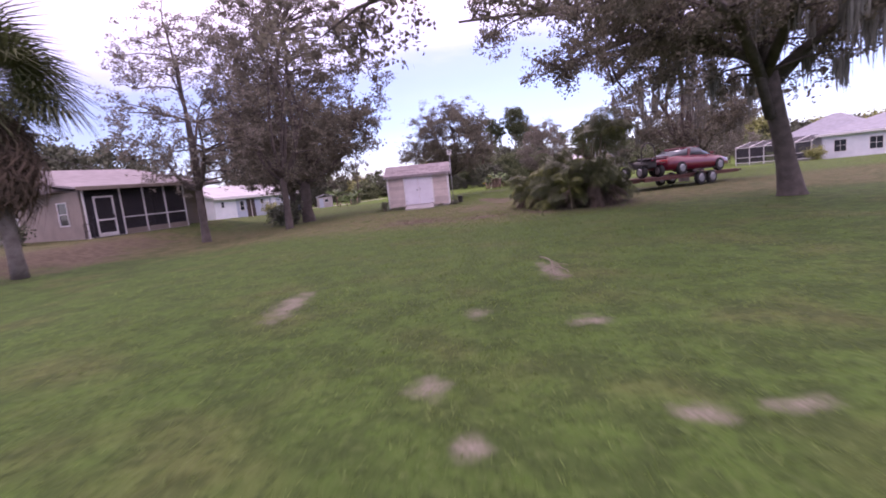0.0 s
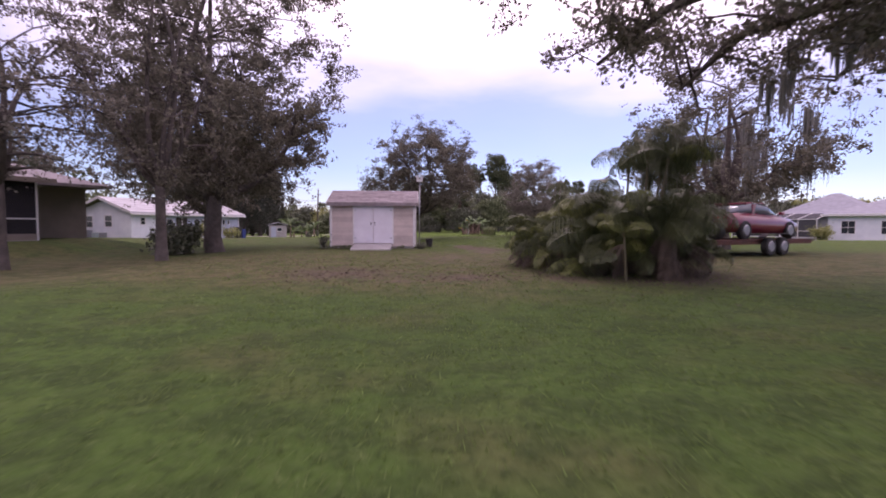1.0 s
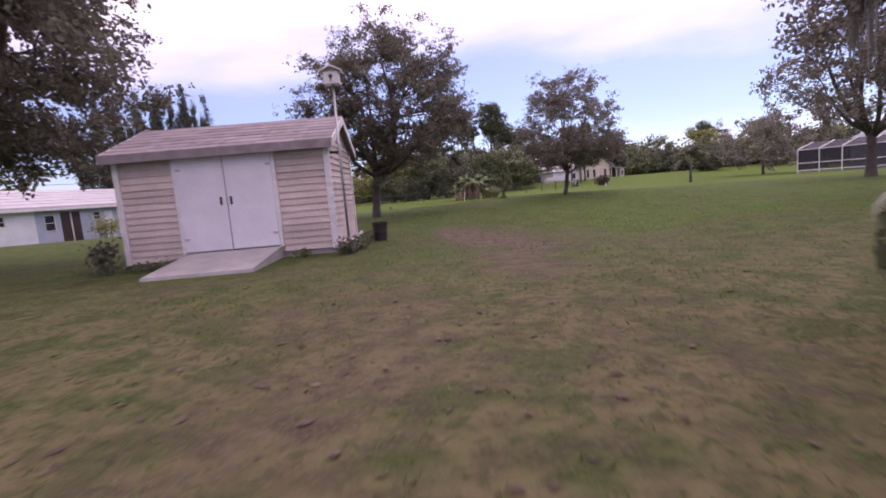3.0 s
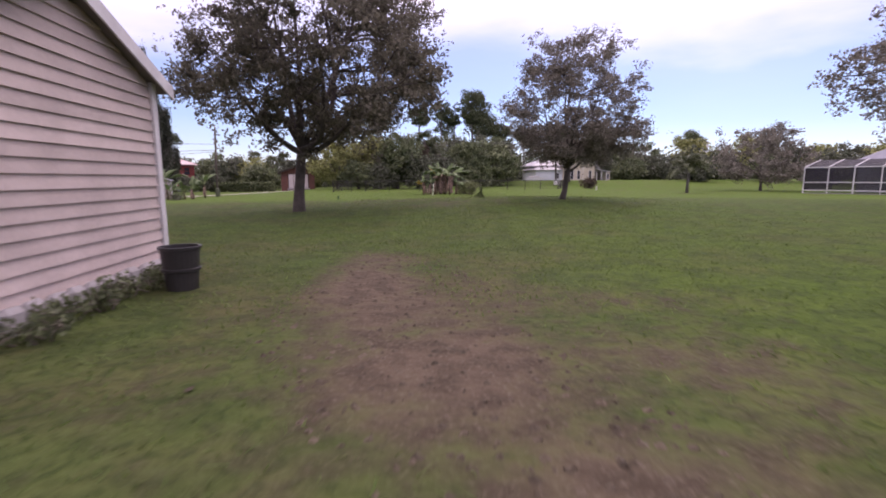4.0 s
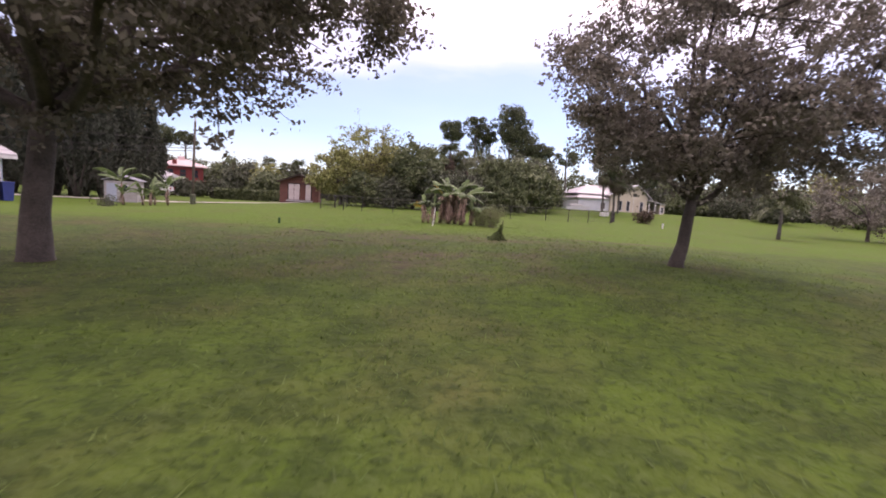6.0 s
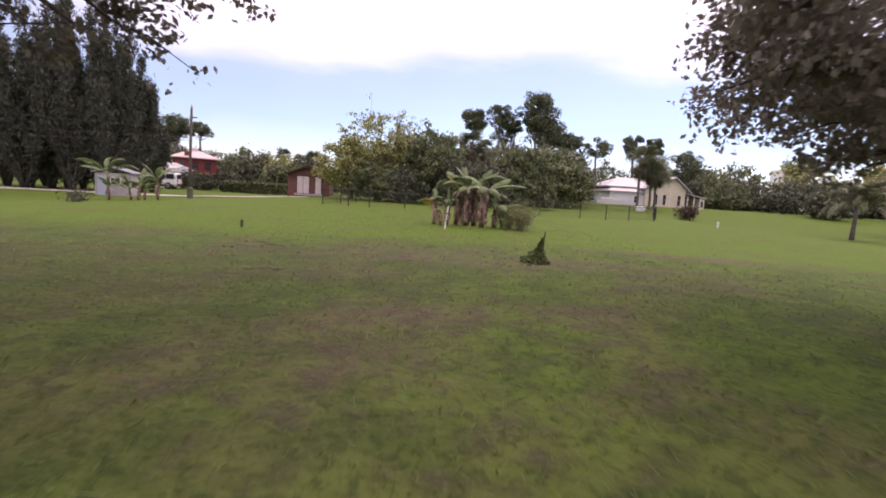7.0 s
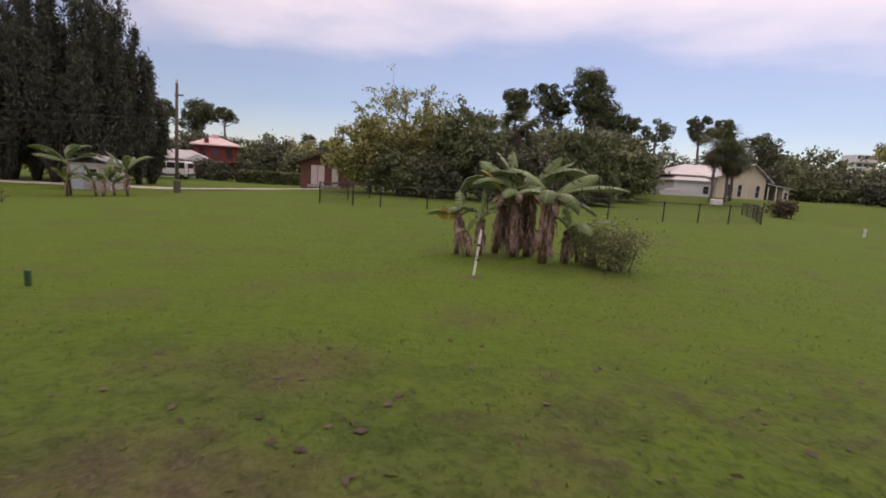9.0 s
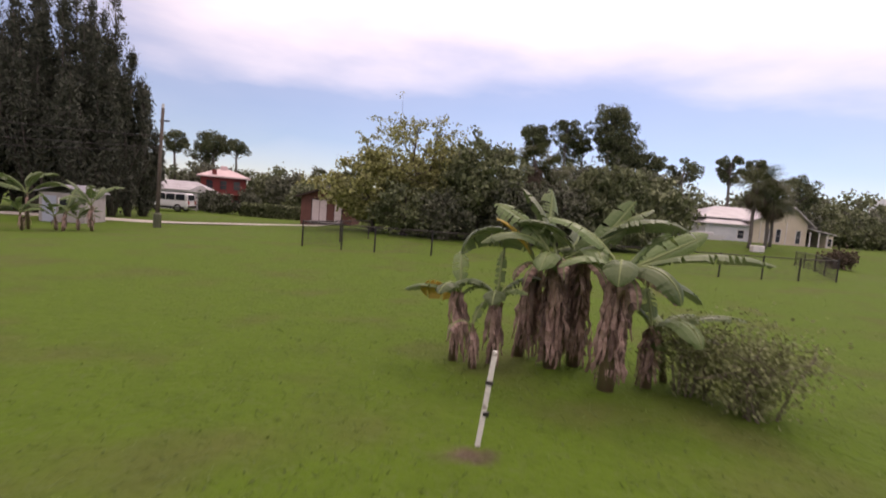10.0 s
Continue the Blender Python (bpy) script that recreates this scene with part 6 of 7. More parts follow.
def moss(parent, P, rng, n, lo=0.5, hi=1.3):
    """Hanging strands of moss at points of the crown, one mesh a tuft."""
    for k in range(n):
        p = P[int(rng.integers(0, len(P)))]
        V, F = [], []
        for _ in range(26):
            x, y = p[0] + rng.normal() * 0.09, p[1] + rng.normal() * 0.09
            l = rng.uniform(lo, hi) * (1 - 0.4 * rng.random())
            w = rng.uniform(0.008, 0.02)
            a = rng.uniform(0, 3.14)
            dx, dy = w * math.cos(a), w * math.sin(a)
            zt = p[2] + rng.uniform(-0.1, 0.15)
            i = len(V)
            V.extend([(x - dx, y - dy, zt), (x + dx, y + dy, zt), (x + dx * 1.4 + rng.normal() * 0.03, y + dy * 1.4, zt - l * 0.5), (x - dx + rng.normal() * 0.03, y - dy, zt - l * 0.5), (x + rng.normal() * 0.05, y, zt - l)])
            F.extend([(i, i + 1, i + 2, i + 3), (i + 3, i + 2, i + 4)])
        put("moss", mesh_from("moss", V, F, M["moss"]), parent, "grey hanging moss")


def make_old_oak():
    rng = np.random.default_rng(77)
    t = thing("old_oak", (10.05, 12.35, 0), "old live oak with a leaning trunk, long limbs and hanging moss", "tree")
    limbs = [[(-0.9, -0.5, 2.2), (-1.6, -1.0, 3.6), (-3.4, -1.2, 4.6), (-5.2, -1.2, 5.2), (-7.2, -0.6, 5.4)],
             [(-1.1, -0.6, 2.8), (-1.7, -0.8, 4.4), (-3.4, 0.8, 5.6), (-6.0, 2.6, 6.5), (-8.8, 4.2, 6.9)],
             [(-1.1, -0.6, 3.0), (-2.6, -2.0, 4.4), (-5.0, -3.8, 5.1), (-7.8, -5.4, 4.9), (-10.6, -6.8, 4.0)],
             [(-1.0, -0.6, 2.9), (0.4, -0.4, 4.2), (2.6, 0.2, 5.4), (5.2, 0.6, 6.2), (8.2, 1.6, 6.4)],
             [(-1.1, -0.6, 3.0), (-0.6, 0.8, 4.6), (0.6, 3.0, 5.6), (2.0, 5.6, 5.8), (3.0, 8.0, 5.4)],
             [(-1.2, -0.7, 3.2), (-1.2, -0.6, 5.6), (-0.8, -0.4, 8.0), (-1.4, 0.0, 9.8)],
             [(-1.0, -0.6, 3.2), (1.0, -1.8, 5.0), (3.4, -3.8, 6.0), (5.6, -6.0, 6.3)],
             [(-2.6, -1.1, 4.2), (-4.0, 0.6, 4.9), (-5.0, 2.4, 4.9), (-5.6, 4.2, 4.5)],
             [(-1.6, -0.8, 3.8), (-2.4, 1.2, 4.7), (-2.9, 3.4, 4.9), (-3.0, 5.6, 4.4)],
             [(-1.2, -0.7, 3.2), (-1.6, -3.0, 5.2), (-2.6, -6.0, 6.4), (-3.2, -8.6, 6.7)]]
    V, F, P = [], [], []
    tube(V, F, [(0.05, 0.05, -0.2), (0.0, 0.0, 0.12), (-0.2, -0.1, 0.9), (-0.5, -0.3, 1.8), (-0.8, -0.5, 2.5), (-1.1, -0.7, 3.4)], [0.50, 0.35, 0.26, 0.235, 0.235, 0.22], 14)
    for L in limbs:
        L = [Vector(p) for p in L]
        n = len(L)
        r0 = 0.20 if n > 5 else 0.15
        tube(V, F, L, [r0 * (1 - 0.75 * i / (n - 1)) for i in range(n)], 8)
        for i in range(1, n):
            for k in range(7):
                f = rng.uniform(0, 1)
                b = L[i - 1].lerp(L[i], f)
                if i == 1 and f < 0.6:
                    continue
                d = Vector((rng.normal(), rng.normal(), rng.uniform(-0.45, 0.8))).normalized()
                ln = rng.uniform(0.9, 2.2)
                m = b + d * ln * 0.5 + Vector((0, 0, 0.12))
                e = b + d * ln
                tube(V, F, [b, m, e], [0.045, 0.028, 0.012], 5)
                for s in range(5):
                    q = m.lerp(e, rng.uniform(0.1, 1.1))
                    d2 = Vector((rng.normal(), rng.normal(), rng.normal() * 0.7 - 0.15)).normalized() * rng.uniform(0.35, 0.9)
                    tube(V, F, [q, q + d2], [0.014, 0.005], 4)
                    for g in (0.4, 0.7, 1.0):
                        P.append(tuple(q + d2 * g))
    put("trunk", mesh_from("trunk", V, F, M["bark"]), t, smooth=True)
    P = np.array(P)
    n = 11500
    S = P[rng.integers(0, len(P), n)] + rng.normal(size=(n, 3)) * 0.13
    C = np.repeat(S, 7, axis=0)
    C = C + rng.normal(size=C.shape) * np.array([0.075, 0.075, 0.05])
    put("crown", leaf_mesh("crown", C, 0.062, M["oak_leaf"], rng, 1.6), t)
    low = P[(P[:, 2] < 5.2) & (P[:, 0] > -2.5)]
    moss(t, low, rng, 46, 0.4, 1.3)


make_old_oak()


def make_moss_oak():
    t = tree((13.9, 26.8, 0), 8.2, 4.6, 2.2, 0.24, 8, leaf=0.07, count=22000, fuzz=0.3, low=1.8, limbs=7,
             label="spreading oak hung with grey moss behind the trailer")
    rng = np.random.default_rng(9)
    P = np.stack([rng.uniform(-3.6, 2.6, 60), rng.uniform(-3.0, 2.0, 60), rng.uniform(3.4, 5.6, 60)], 1)
    moss(t, P, rng, 34, 0.8, 2.2)


make_moss_oak()


# ---- casuarina row ----
def casuarina(loc, height, width, seed, label, count=9000):
    rng = np.random.default_rng(seed)
    t = thing("australian_pine", loc, label, "tree", "row of dark tall trees")
    V, F, C = [], [], []
    spires = [(0.0, 0.0, 1.0, 0.75)] + [(width * 0.75 * math.cos(a), width * 0.75 * math.sin(a), rng.uniform(0.5, 0.95), rng.uniform(0.45, 0.7)) for a in rng.uniform(0, 6.283, 8)]
    for sx, sy, sh, sw in spires:
        H, W = height * sh, width * sw
        tube(V, F, [(0, 0, -0.2), (sx * 0.5, sy * 0.5, H * 0.3), (sx, sy, H * 0.6), (sx * 1.05, sy * 1.05, H)], [0.20 * sw + 0.05, 0.13 * sw, 0.07 * sw, 0.01], 6)
        for i in range(46):
            f = rng.uniform(0.05, 0.97)
            L = W * (1.04 - f) ** 0.85 * rng.uniform(0.5, 1.5)
            az = rng.uniform(0, 6.283)
            d = Vector((math.cos(az), math.sin(az), rng.uniform(0.5, 1.5))).normalized()
            k = min(1.0, f / 0.6)
            a = Vector((sx * k, sy * k, H * f))
            m = a + d * L * 0.6
            b = a + d * L + Vector((0, 0, L * 0.45))
            tube(V, F, [a, m, b], [0.025, 0.014, 0.005], 4)
            for g in np.linspace(0.15, 1.1, 10):
                C.append(tuple(a.lerp(m, g / 0.6) if g < 0.6 else m.lerp(b, (g - 0.6) / 0.4)))
        for g in np.linspace(0.6, 1.02, 14):
            C.append((sx, sy, H * g))
    put("trunk", mesh_from("trunk", V, F, M["bark"]), t, smooth=True)
    C = np.array(C)
    P = C[rng.integers(0, len(C), count)] + rng.normal(size=(count, 3)) * np.array([0.13, 0.13, 0.22])
    put("crown", leaf_mesh("crown", P, 0.078, M["casuarina"], rng, 4.2, droop=-1.1), t)
    return t


for i, (x, y, h, w) in enumerate(((-20.3, 76.0, 9.0, 1.2), (-20.2, 74.5, 10.6, 1.6), (-21.0, 71.6, 9.0, 1.9), (-23.2, 71.0, 10.5, 2.2), (-26.0, 70.2, 10.0, 2.4), (-20.5, 73.5, 13.9, 2.1), (-21.7, 73.3, 12.3, 1.9), (-22.4, 72.7, 14.9, 2.2), (-23.9, 73.0, 13.0, 2.1), (-24.7, 72.4, 14.8, 2.3), (-25.4, 71.8, 12.6, 2.2), (-26.8, 71.6, 14.6, 2.5), (-28.4, 71.4, 13.2, 2.6), (-30.5, 71.1, 14.5, 2.8), (-28.9, 75.4, 13.5, 2.6), (-24.6, 75.9, 12.5, 2.4))):
    casuarina((x, y, ground_z(x, y)), h, w, 120 + i, "tall dark feathery Australian pine in a row", 14000)


# ---- thicket behind the fence ----
def far_tree(x, y, h, s, seed, mat="far_leaf", low=None, leaf=0.16, count=9000, label="leafy tree in the distant wood", fuzz=0.4, group="trees behind the fence", limbs=6, z=None, radius=0.14, tips=120, lumps=0.2, top=0.62):
    gz = ground_z(x, y) if z is None else z
    low = h * 0.12 if low is None else low
    return tree((x, y, gz), h, s, max(low, h * 0.2), radius, seed, leaf=leaf, count=count, mat=mat, fuzz=fuzz, low=low, limbs=limbs, label=label, group=group, tips=tips, lumps=lumps, top=top)


far_tree(-1.0, 73.4, 7.0, 3.4, 201, "light_leaf", 2.0, 0.10, 7000, "light green tree with a thin open top", 0.22, limbs=8, tips=240, lumps=0.3)
far_tree(-2.9, 72.0, 4.6, 2.6, 202, "light_leaf", 0.5, 0.12, 11000, "light green bushy tree at the thicket edge", 0.34)
far_tree(2.9, 72.0, 5.4, 2.5, 203, "far_leaf", 0.5, 0.13, 17000, "dense rounded green tree in the thicket", 0.36)
far_tree(0.6, 74.0, 5.4, 2.4, 204, "light_leaf", 0.5, 0.13, 10000, "yellow-green tree in the thicket", 0.36)
far_tree(-0.8, 70.6, 2.8, 1.7, 206, "far_leaf", 0.2, 0.11, 6000, "low dark understorey tree", 0.3)
far_tree(1.4, 70.4, 2.4, 1.5, 209, "dark_leaf", 0.1, 0.11, 6000, "low dark understorey tree", 0.3)
far_tree(4.9, 71.2, 3.2, 1.9, 207, "dark_leaf", 0.2, 0.12, 6000, "low dark understorey tree", 0.3)
far_tree(7.2, 73.0, 3.6, 1.9, 208, "dark_leaf", 0.2, 0.12, 6000, "low dark understorey tree", 0.3)


def dome_tree(x, y, h, s, seed):
    """A clipped-looking mango: leaves in overlapping layers on a dome."""
    rng = np.random.default_rng(seed)
    t = thing("mango_tree", (x, y, ground_z(x, y)), "dense dome-shaped dark green mango tree", "tree")
    V, F = [], []
    tube(V, F, [(0, 0, -0.1), (0.05, 0, h * 0.3), (0, 0, h * 0.6)], [0.22, 0.18, 0.08], 8)
    for i in range(10):
        a = i * 0.63
        tube(V, F, [(0, 0, h * 0.28), (s * 0.4 * math.cos(a), s * 0.4 * math.sin(a), h * 0.5), (s * 0.8 * math.cos(a), s * 0.8 * math.sin(a), h * rng.uniform(0.3, 0.75))], [0.07, 0.05, 0.02], 5)
    put("trunk", mesh_from("trunk", V, F, M["bark"]), t)
    n = 26000
    u = rng.uniform(0, 1, n)
    az = rng.uniform(0, 6.283, n)
    clump = 0.92 + 0.10 * np.sin(az * 7 + np.floor(u * 9) * 2.1)
    el = np.arcsin(u)
    r = rng.uniform(0.80, 1.0, n) * clump
    C = np.stack([s * r * np.cos(el) ** 0.8 * np.cos(az), s * r * np.cos(el) ** 0.8 * np.sin(az), 0.25 + (h - 0.25) * r * np.sin(el)], 1)
    put("crown", leaf_mesh("crown", C, 0.13, M["far_leaf"], rng, 2.6, droop=1.2), t)


dome_tree(10.0, 74.6, 4.7, 2.75, 205)

# tall pines beyond: bare trunks that carry rounded plates of needles
def pine(x, y, base, zc, wide, high, seed, label="tall slash pine with a clumped high crown", clumps=26, group="tall pines"):
    rng = np.random.default_rng(seed)
    t = thing("pine_tree", (x, y, base), label, "tree", group)
    top = zc - base + high
    V, F, C = [], [], []
    tube(V, F, [(0, 0, -0.2), (0.1, 0, top * 0.4), (-0.1, 0, top * 0.7), (0, 0, top * 0.97)], [0.24, 0.19, 0.13, 0.04], 7)
    for k in range(int(clumps * 1.7)):
        az = rng.uniform(0, 6.283)
        f = rng.uniform(-1, 1)
        r = wide * math.sqrt(max(0.05, 1 - f * f * 0.85)) * rng.uniform(0.25, 1.0)
        e = Vector((r * math.cos(az), r * math.sin(az), zc - base + f * high * 0.85))
        a = Vector((0, 0, max(top * 0.45, e.z - 0.5 * r - 0.3)))
        tube(V, F, [a, a.lerp(e, 0.55) + Vector((0, 0, -0.08 * r)), e], [0.07, 0.045, 0.02], 5)
        n = 150
        d = rng.normal(size=(n, 3))
        d /= np.linalg.norm(d, axis=1)[:, None]
        R = wide * rng.uniform(0.20, 0.36)
        C.append(np.array(tuple(e)) + d * rng.uniform(0.5, 1.0, (n, 1)) * np.array([R, R, R * 0.85]))
    put("trunk", mesh_from("trunk", V, F, M["grey_bark"]), t, smooth=True)
    put("crown", leaf_mesh("crown", np.concatenate(C), 0.145, M["pine_leaf"], rng, 1.8), t)
    return t


M["pine_leaf"] = material("pine_needles", (0.075, 0.095, 0.045), (0.11, 0.13, 0.062), 0.7, 0.5, 5, 0, spread=0.45, island=True, trans=0.12)
for i, (x, y, zc, w, h, n) in enumerate(((7.0, 112, 11.9, 2.5, 1.3, 22), (10.9, 112, 12.6, 2.5, 1.5, 18), (12.2, 114, 10.4, 2.6, 1.6, 12), (16.4, 112, 13.4, 3.1, 3.0, 46), (18.6, 113, 10.6, 3.4, 2.2, 36), (21.8, 113, 8.9, 2.2, 2.0, 22),
                                     (13.6, 115, 11.4, 1.6, 1.0, 9), (25.9, 112, 8.9, 2.4, 1.3, 10), (31.5, 112, 9.2, 1.9, 1.8, 16), (35.3, 114, 9.6, 1.8, 1.2, 14), (40.0, 113, 7.0, 2.5, 2.2, 24), (64.0, 122, 8.6, 3.0, 2.0, 20),
                                     (-39.0, 112, 8.4, 2.6, 1.3, 20), (-35.4, 112, 7.8, 1.9, 1.1, 14), (-46.0, 113, 8.4, 2.2, 1.4, 16), (-41.5, 114, 7.0, 2.6, 1.6, 18), (-53.0, 104, 9.6, 2.2, 3.0, 18))):
    pine(x, y, 0.3 if x > 0 else -0.8, zc, w, h, 230 + i, clumps=n)
for i, (x, y, h, s) in enumerate(((14.5, 84, 5.5, 3.2), (16.8, 90, 6.0, 3.0), (16.5, 98, 7.0, 3.6), (19.0, 97, 4.6, 2.4), (6.0, 92, 6.0, 4.0), (0.0, 92, 6.0, 4.0), (20.5, 107, 7.4, 3.4), (12.0, 97, 7.5, 4.0), (10.0, 106, 8.6, 4.0), (15.6, 107, 9.4, 4.4))):
    far_tree(x, y, h, s, 250 + i, "dark_leaf" if i % 2 else "far_leaf", h * 0.08, 0.24, 5000, "dark leafy tree in the distant wood", 0.5, "distant wood")
for i, (x, y, h, s) in enumerate(((-37, 116, 6.0, 4.0), (-31, 116, 5.0, 3.6), (-26.5, 115, 5.2, 4.0), (-44, 112, 6.0, 4.5), (-22.5, 103, 5.0, 3.6), (-18.5, 102, 5.0, 3.4), (-25.5, 106, 5.5, 3.4), (-13, 98, 4.4, 3.0), (-9, 100, 4.8, 3.2), (-5.0, 96, 5.0, 3.2),
                                  (-34, 104, 6.0, 4.0), (-40, 96, 6.5, 4.0), (-15.8, 94, 3.6, 2.4), (-3.0, 86, 4.2, 3.0))):
    far_tree(x, y, h, s, 270 + i, ("far_leaf", "dark_leaf", "light_leaf")[i % 3] if h < 8 else "far_leaf", h * (0.45 if h > 8 else 0.08), 0.24, 4800, "leafy tree behind the houses", 0.5, "trees behind the houses", z=-0.7)
for i, (x, y, h, s) in enumerate(((-22.8, 89, 2.0, 1.1), (-20.6, 89.5, 2.4, 1.0), (-24.6, 90.0, 2.2, 0.9), (-33.5, 88.0, 2.6, 1.2))):
    far_tree(x, y, h, s, 290 + i, "dark_leaf", h * 0.1, 0.14, 2500, "small dark garden tree by the drive", 0.25, "garden trees by the drive", z=-0.75)
far_tree(41.0, 72.0, 7.4, 4.9, 300, "oak_leaf_purple", 0.5, 0.13, 15000, "rounded dull grey-green tree near the pool cage", 0.4, "")
for i, (x, y, h, s) in enumerate(((30, 118, 6.4, 3.2), (36, 114, 5.4, 3.0), (42, 117, 5.2, 3.2), (47, 119, 6.0, 3.4), (53, 117, 5.4, 3.2), (58, 112, 5.8, 3.4), (44, 108, 4.2, 3.0), (49, 103, 4.0, 2.8), (54, 98, 4.5, 3.0), (58, 92, 4.2, 3.0), (47, 92, 3.4, 2.2), (63, 86, 5.0, 3.4))):
    far_tree(x, y, h, s, 400 + i, ("far_leaf", "dark_leaf", "dark_leaf")[i % 3], 0.2, 0.22, 3800, "low bushy tree at the lawn's far edge", 0.4, "bushy trees at the far edge")
# far wood along the horizon on both sides
rngw = random.Random(8)
for i in range(30):
    x = 40 + 4.2 * i + rngw.uniform(-1.5, 1.5)
    y = 128 - 0.9 * i + rngw.uniform(-6, 6)
    far_tree(x, y, rngw.uniform(5.0, 9.5), rngw.uniform(3.5, 5.5), 310 + i, rngw.choice(["far_leaf", "dark_leaf", "light_leaf"]), None, 0.40, 2600, "leafy tree of the far wood", 0.7, "far wood", tips=70)
for i in range(16):
    x = -50 - 5.0 * i
    y = 75 - 1.6 * i + rngw.uniform(-6, 6)
    far_tree(x, y, rngw.uniform(6, 11), rngw.uniform(4, 6), 350 + i, rngw.choice(["far_leaf", "dark_leaf"]), None, 0.40, 2600, "leafy tree of the far wood", 0.7, "far wood", z=-0.9, tips=70)
for i, (x, y, h, s) in enumerate(((-30, 42, 8.0, 4.5), (-34, 36, 9.0, 5.0), (-36, 50, 8.0, 5.0), (-29, 34.5, 7.5, 3.6))):
    far_tree(x, y, h, s, 380 + i, "dark_leaf", None, 0.17, 10000, "dark leafy tree behind the tan house", 0.5, "trees behind the tan house")


def make_hedge():
    h = thing("clipped_hedge", (-16.5, 88.5, -0.75), "long clipped green hedge along the drive", "hedge", rz=6)
    rng = np.random.default_rng(4)
    n = 9000
    C = np.stack([rng.uniform(-3.6, 3.6, n), rng.uniform(-0.6, 0.6, n), rng.uniform(0, 1.35, n)], 1)
    put("foliage", leaf_mesh("foliage", C, 0.16, M["far_leaf"], rng), h)
    V, F = [], []
    for i in range(14):
        x = -3.4 + 0.52 * i
        tube(V, F, [(x, 0, -0.1), (x, 0.1, 1.1)], [0.03, 0.015], 5)
    put("stem", mesh_from("stem", V, F, M["bark"]), h)


make_hedge()


def make_scrub():
    """Low continuous scrub along the foot of the far wood."""
    rng = np.random.default_rng(61)
    n = 34000
    x = rng.uniform(26, 190, n)
    top = 1.5 + 0.9 * np.sin(x * 0.37) * np.sin(x * 0.113 + 1.0) + 0.5 * np.sin(x * 1.3)
    y = 131 - 0.2 * (x - 40) + rng.normal(size=n) * 1.6
    C = np.stack([x, y, 0.5 + rng.uniform(0, 1, n) * np.maximum(top, 0.7) * 1.5], 1)
    tagged(put("scrub", leaf_mesh("scrub", C, 0.52, M["far_leaf"], rng)), "low green scrub along the foot of the far wood", "scrub", kind="stuff")


make_scrub()


def make_far_bungalow():
    h = thing("far_bungalow", (84.0, 141.0, -0.6), "small white bungalow with a grey roof far across the lawn", "house", rz=-25)
    part("wall", boxes((0, 12, 0, 8, -0.6, 2.5)), M["white_paint"], h)
    part("roof", hip_roof(0, 12, 0, 8, 2.5, 4.4, 0.6, 3.5, 3.5), M["grey_roof"], h)
    for x in (1.5, 5.0, 8.6):
        window(h, x, x + 1.2, 0.8, 2.0, 0.0, cols=2)


make_far_bungalow()


def make_tower():
    t = thing("apartment_tower", (178, 300, -1), "far pale apartment tower above the trees", "building")
    part("wall", boxes((-5, 5, -5, 5, 0, 23)), M["white_paint"], t)
    for k in range(6):
        part("balcony", boxes((-5.6, 5.6, -6.2, -5.01, 1.5 + 3.6 * k, 2.6 + 3.6 * k)), M["trim"], t)
        for x in (-4.2, -1.2, 1.8):
            part("window", boxes((x, x + 2.6, -5.08, -5.02, 3.1 + 3.6 * k, 4.7 + 3.6 * k)), M["glass"], t)


make_tower()


# ---- grass and litter ----
M["blade"] = material("grass_blades", (0.110, 0.175, 0.042), (0.15, 0.20, 0.06), 0.7, 0.8, 9, 0, spread=0.3, island=True, trans=0.5)


def make_grass():
    rng = np.random.default_rng(12)
    n = 260000
    y = rng.uniform(-1.5, 60, n)
    cx = np.interp(y, [0, 12, 24, 34, 46], [0.4, 1.1, 2.8, 4.8, 4.7])
    x = cx + rng.normal(size=n) * 3.4
    dens = np.array([noise.noise(Vector((a * 1.3, b * 1.3, 3.0))) for a, b in zip(x[::1], y[::1])])
    bare = np.zeros(n)
    for bx, by, rx, ry, am in BARE:
        bare = np.maximum(bare, am * (1.2 - np.hypot((x - bx) / rx, (y - by) / ry)))
    keep = (dens + rng.uniform(-0.5, 0.5, n) > -0.25) & ((y < 43) | (rng.random(n) < 0.45)) & (bare + rng.uniform(-0.3, 0.3, n) < 0.25) & ~((x > -3.4) & (x < 0.45) & (y > 25.0) & (y < 29.4))
    x, y = x[keep], y[keep]
    n = len(x)
    z = np.array([ground_z(a, b) for a, b in zip(x, y)])
    h = rng.uniform(0.014, 0.036, n) * rng.uniform(0.7, 1.3, n)
    a = rng.uniform(0, 6.283, n)
    w = rng.uniform(0.004, 0.009, n)
    v = np.empty((n, 3, 3))
    v[:, 0] = np.stack([x - w * np.cos(a), y - w * np.sin(a), z - 0.004], 1)
    v[:, 1] = np.stack([x + w * np.cos(a), y + w * np.sin(a), z - 0.004], 1)
    v[:, 2] = np.stack([x + rng.normal(size=n) * h * 1.1, y + rng.normal(size=n) * h * 1.1, z + h], 1)
    me = bpy.data.meshes.new("grass")
    me.vertices.add(3 * n)
    me.vertices.foreach_set("co", v.reshape(-1))
    me.loops.add(3 * n)
    me.loops.foreach_set("vertex_index", np.arange(3 * n, dtype=np.int32))
    me.polygons.add(n)
    me.polygons.foreach_set("loop_start", np.arange(0, 3 * n, 3, dtype=np.int32))
    me.materials.append(M["blade"])
    me.update(calc_edges=True)
    tagged(put("grass", me), "short mown grass blades on the lawn", "grass", kind="stuff")


make_grass()


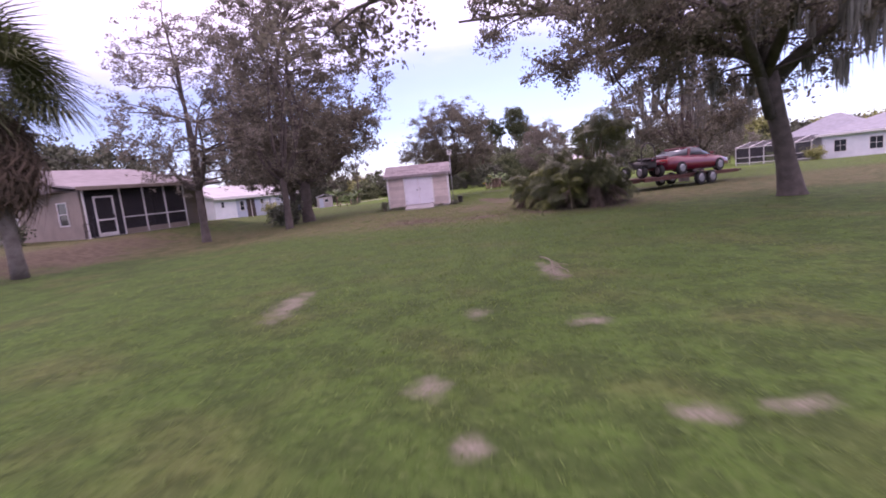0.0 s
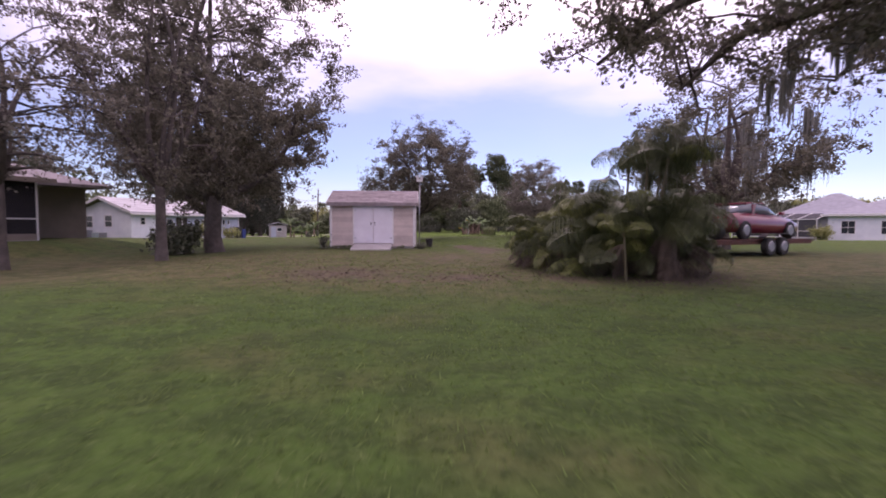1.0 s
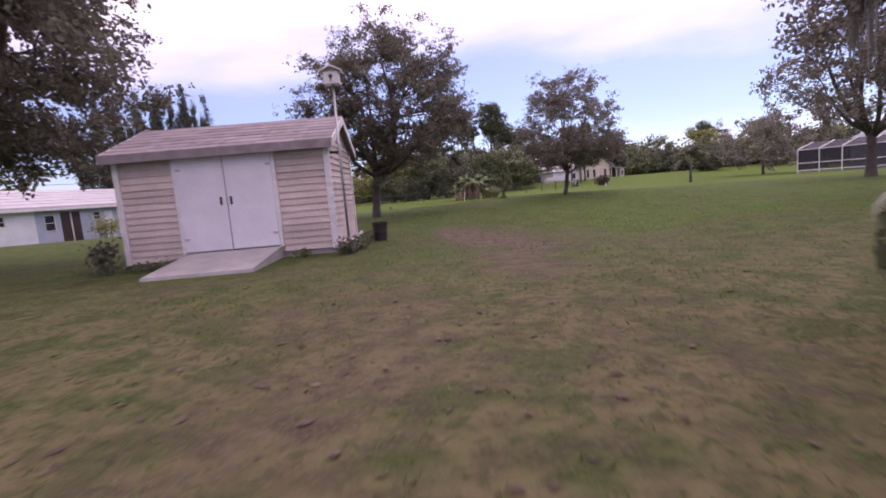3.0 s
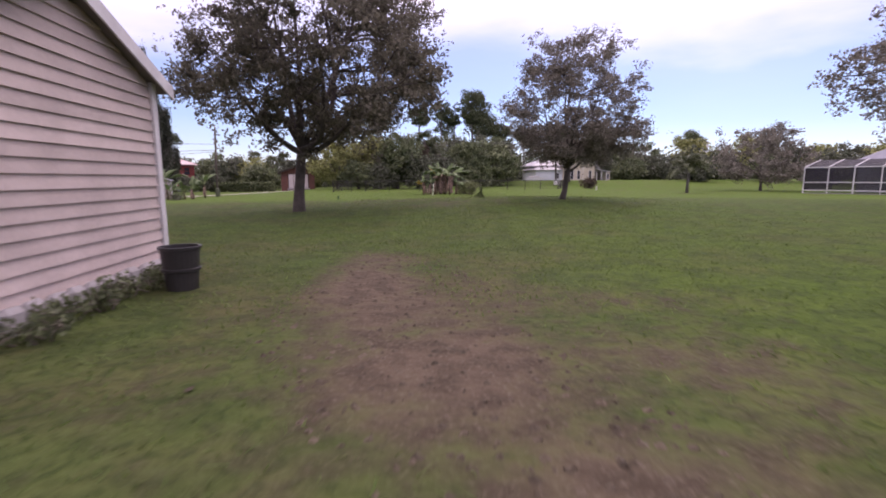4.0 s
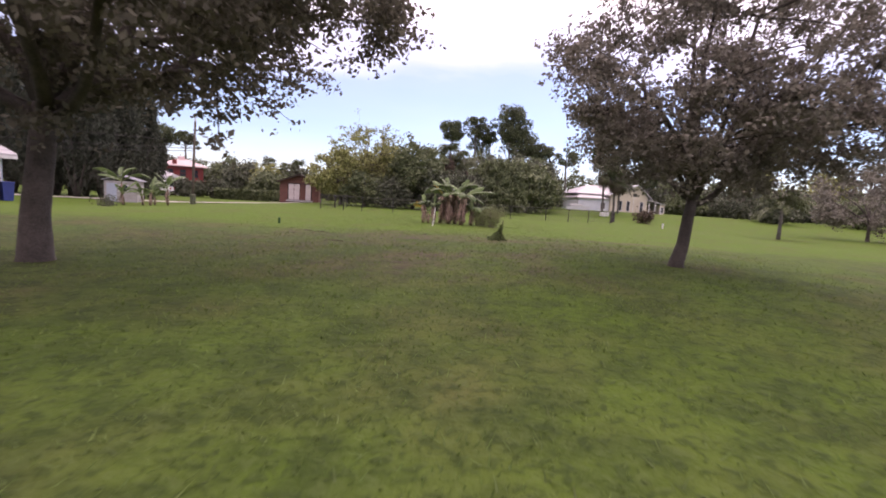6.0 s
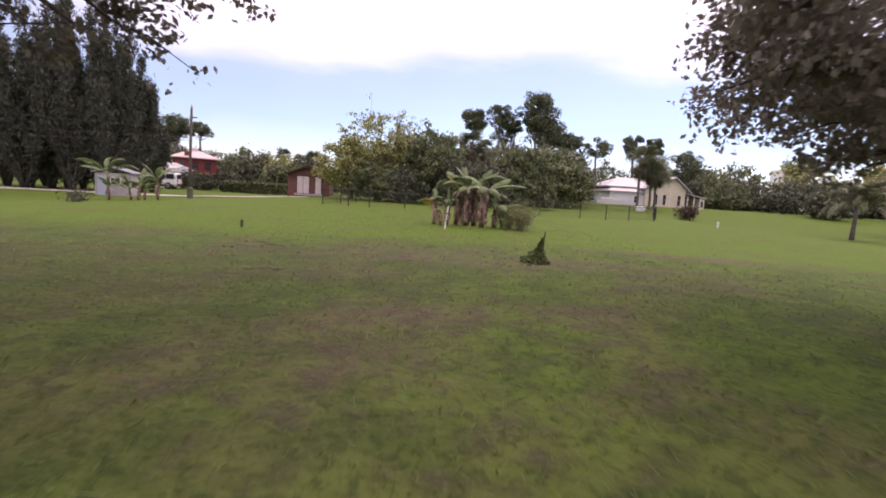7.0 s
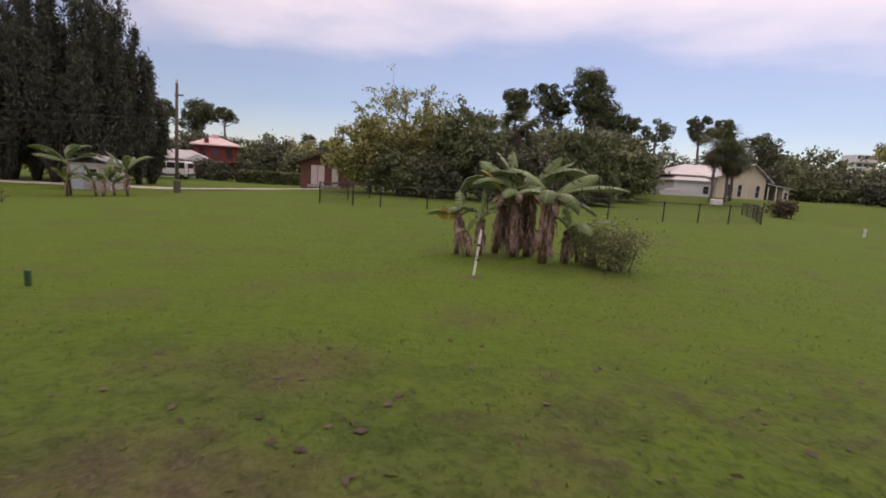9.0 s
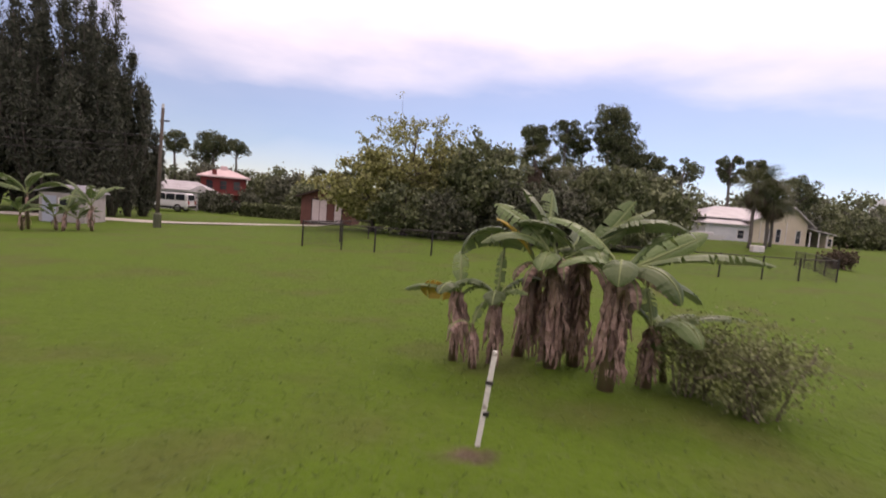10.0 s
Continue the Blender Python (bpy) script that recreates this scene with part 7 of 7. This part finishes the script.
def make_clods():
    rng = np.random.default_rng(31)
    V, F = [], []
    for i in range(1700):
        a, r = rng.uniform(0, 6.283), math.sqrt(rng.uniform(0, 1))
        x, y = 2.85 + 0.85 * r * math.cos(a), 27.0 + 2.9 * r * math.sin(a)
        x += max(0.0, 26.6 - y) * 0.35
        s = 0.006 + 0.026 * rng.uniform(0, 1) ** 2
        z = ground_z(x, y)
        k = len(V)
        ring = [(x + s * rng.uniform(0.7, 1.3) * math.cos(t), y + s * rng.uniform(0.7, 1.3) * math.sin(t), z - 0.004) for t in np.linspace(0, 6.283, 6)[:-1]]
        V.extend(ring + [(x + rng.normal() * s * 0.3, y + rng.normal() * s * 0.3, z + s * rng.uniform(0.3, 0.7))])
        F.extend([(k + j, k + (j + 1) % 5, k + 5) for j in range(5)])
    tagged(put("dirt_clods", mesh_from("dirt_clods", V, F, M["soil"])), "loose brown clods of soil on bare ground", "soil", kind="stuff")


M["soil"] = material("dark_soil", (0.072, 0.056, 0.038), (0.12, 0.095, 0.066), 0.95, 8, 60, 0.4, spread=0.3, island=True)
make_clods()


def make_leaf_litter():
    """Dry fallen leaves strewn on the worn grass before the shed."""
    rng = np.random.default_rng(73)
    P = []
    for cx, cy, sx, sy, n in ((-1.0, 16.0, 0.8, 1.0, 760), (1.4, 15.3, 0.9, 0.7, 420), (1.0, 18.5, 2.2, 2.2, 620), (4.0, 15.6, 0.9, 2.0, 380), (-3.5, 19.0, 1.6, 1.8, 260), (4.6, 43.6, 2.6, 1.2, 300)):
        x, y = cx + rng.normal(size=n) * sx, cy + rng.normal(size=n) * sy
        P.extend((a, b, ground_z(a, b) + 0.012) for a, b in zip(x, y))
    me = leaf_mesh("fallen_leaves", P, 0.045, M["palm_dead"], rng, 1.6)
    co = np.empty(len(me.vertices) * 3)
    me.vertices.foreach_get("co", co)
    co = co.reshape(-1, 4, 3)
    mid = co.mean(axis=1)[:, None, 2]
    co[:, :, 2] = mid + (co[:, :, 2] - mid) * 0.25
    me.vertices.foreach_set("co", co.reshape(-1))
    tagged(put("fallen_leaves", me), "dry brown fallen leaves strewn on the worn grass", "fallen leaves", kind="stuff")


make_leaf_litter()


def twig(x, y, length, turn, seed):
    rng = np.random.default_rng(seed)
    z = ground_z(x, y)
    t = thing("fallen_branch", (x, y, z), "thin grey fallen branch lying on the grass", "branch", "fallen branches", rz=turn)
    V, F = [], []
    path = [(length * f, 0.10 * length * math.sin(f * 3 + seed), 0.02 + 0.03 * math.sin(f * 3.1)) for f in np.linspace(0, 1, 7)]
    tube(V, F, path, [min(1.0, length) * r for r in (0.012, 0.012, 0.011, 0.009, 0.008, 0.006, 0.003)], 6)
    for k in (2, 3, 4, 5):
        p = path[k]
        tube(V, F, [p, (p[0] + 0.2 * length, p[1] + rng.normal() * 0.08 * length, 0.03), (p[0] + 0.3 * length, p[1] + rng.normal() * 0.13 * length, 0.02)], [0.008, 0.006, 0.003], 4)
    put("branch", mesh_from("branch", V, F, M["twig"]), t)


twig(1.55, 5.95, 1.45, -84, 1)
twig(1.9, 43.4, 0.38, 5, 2)
twig(1.5, 43.8, 0.3, 20, 3)
twig(2.7, 41.1, 0.34, 10, 4)
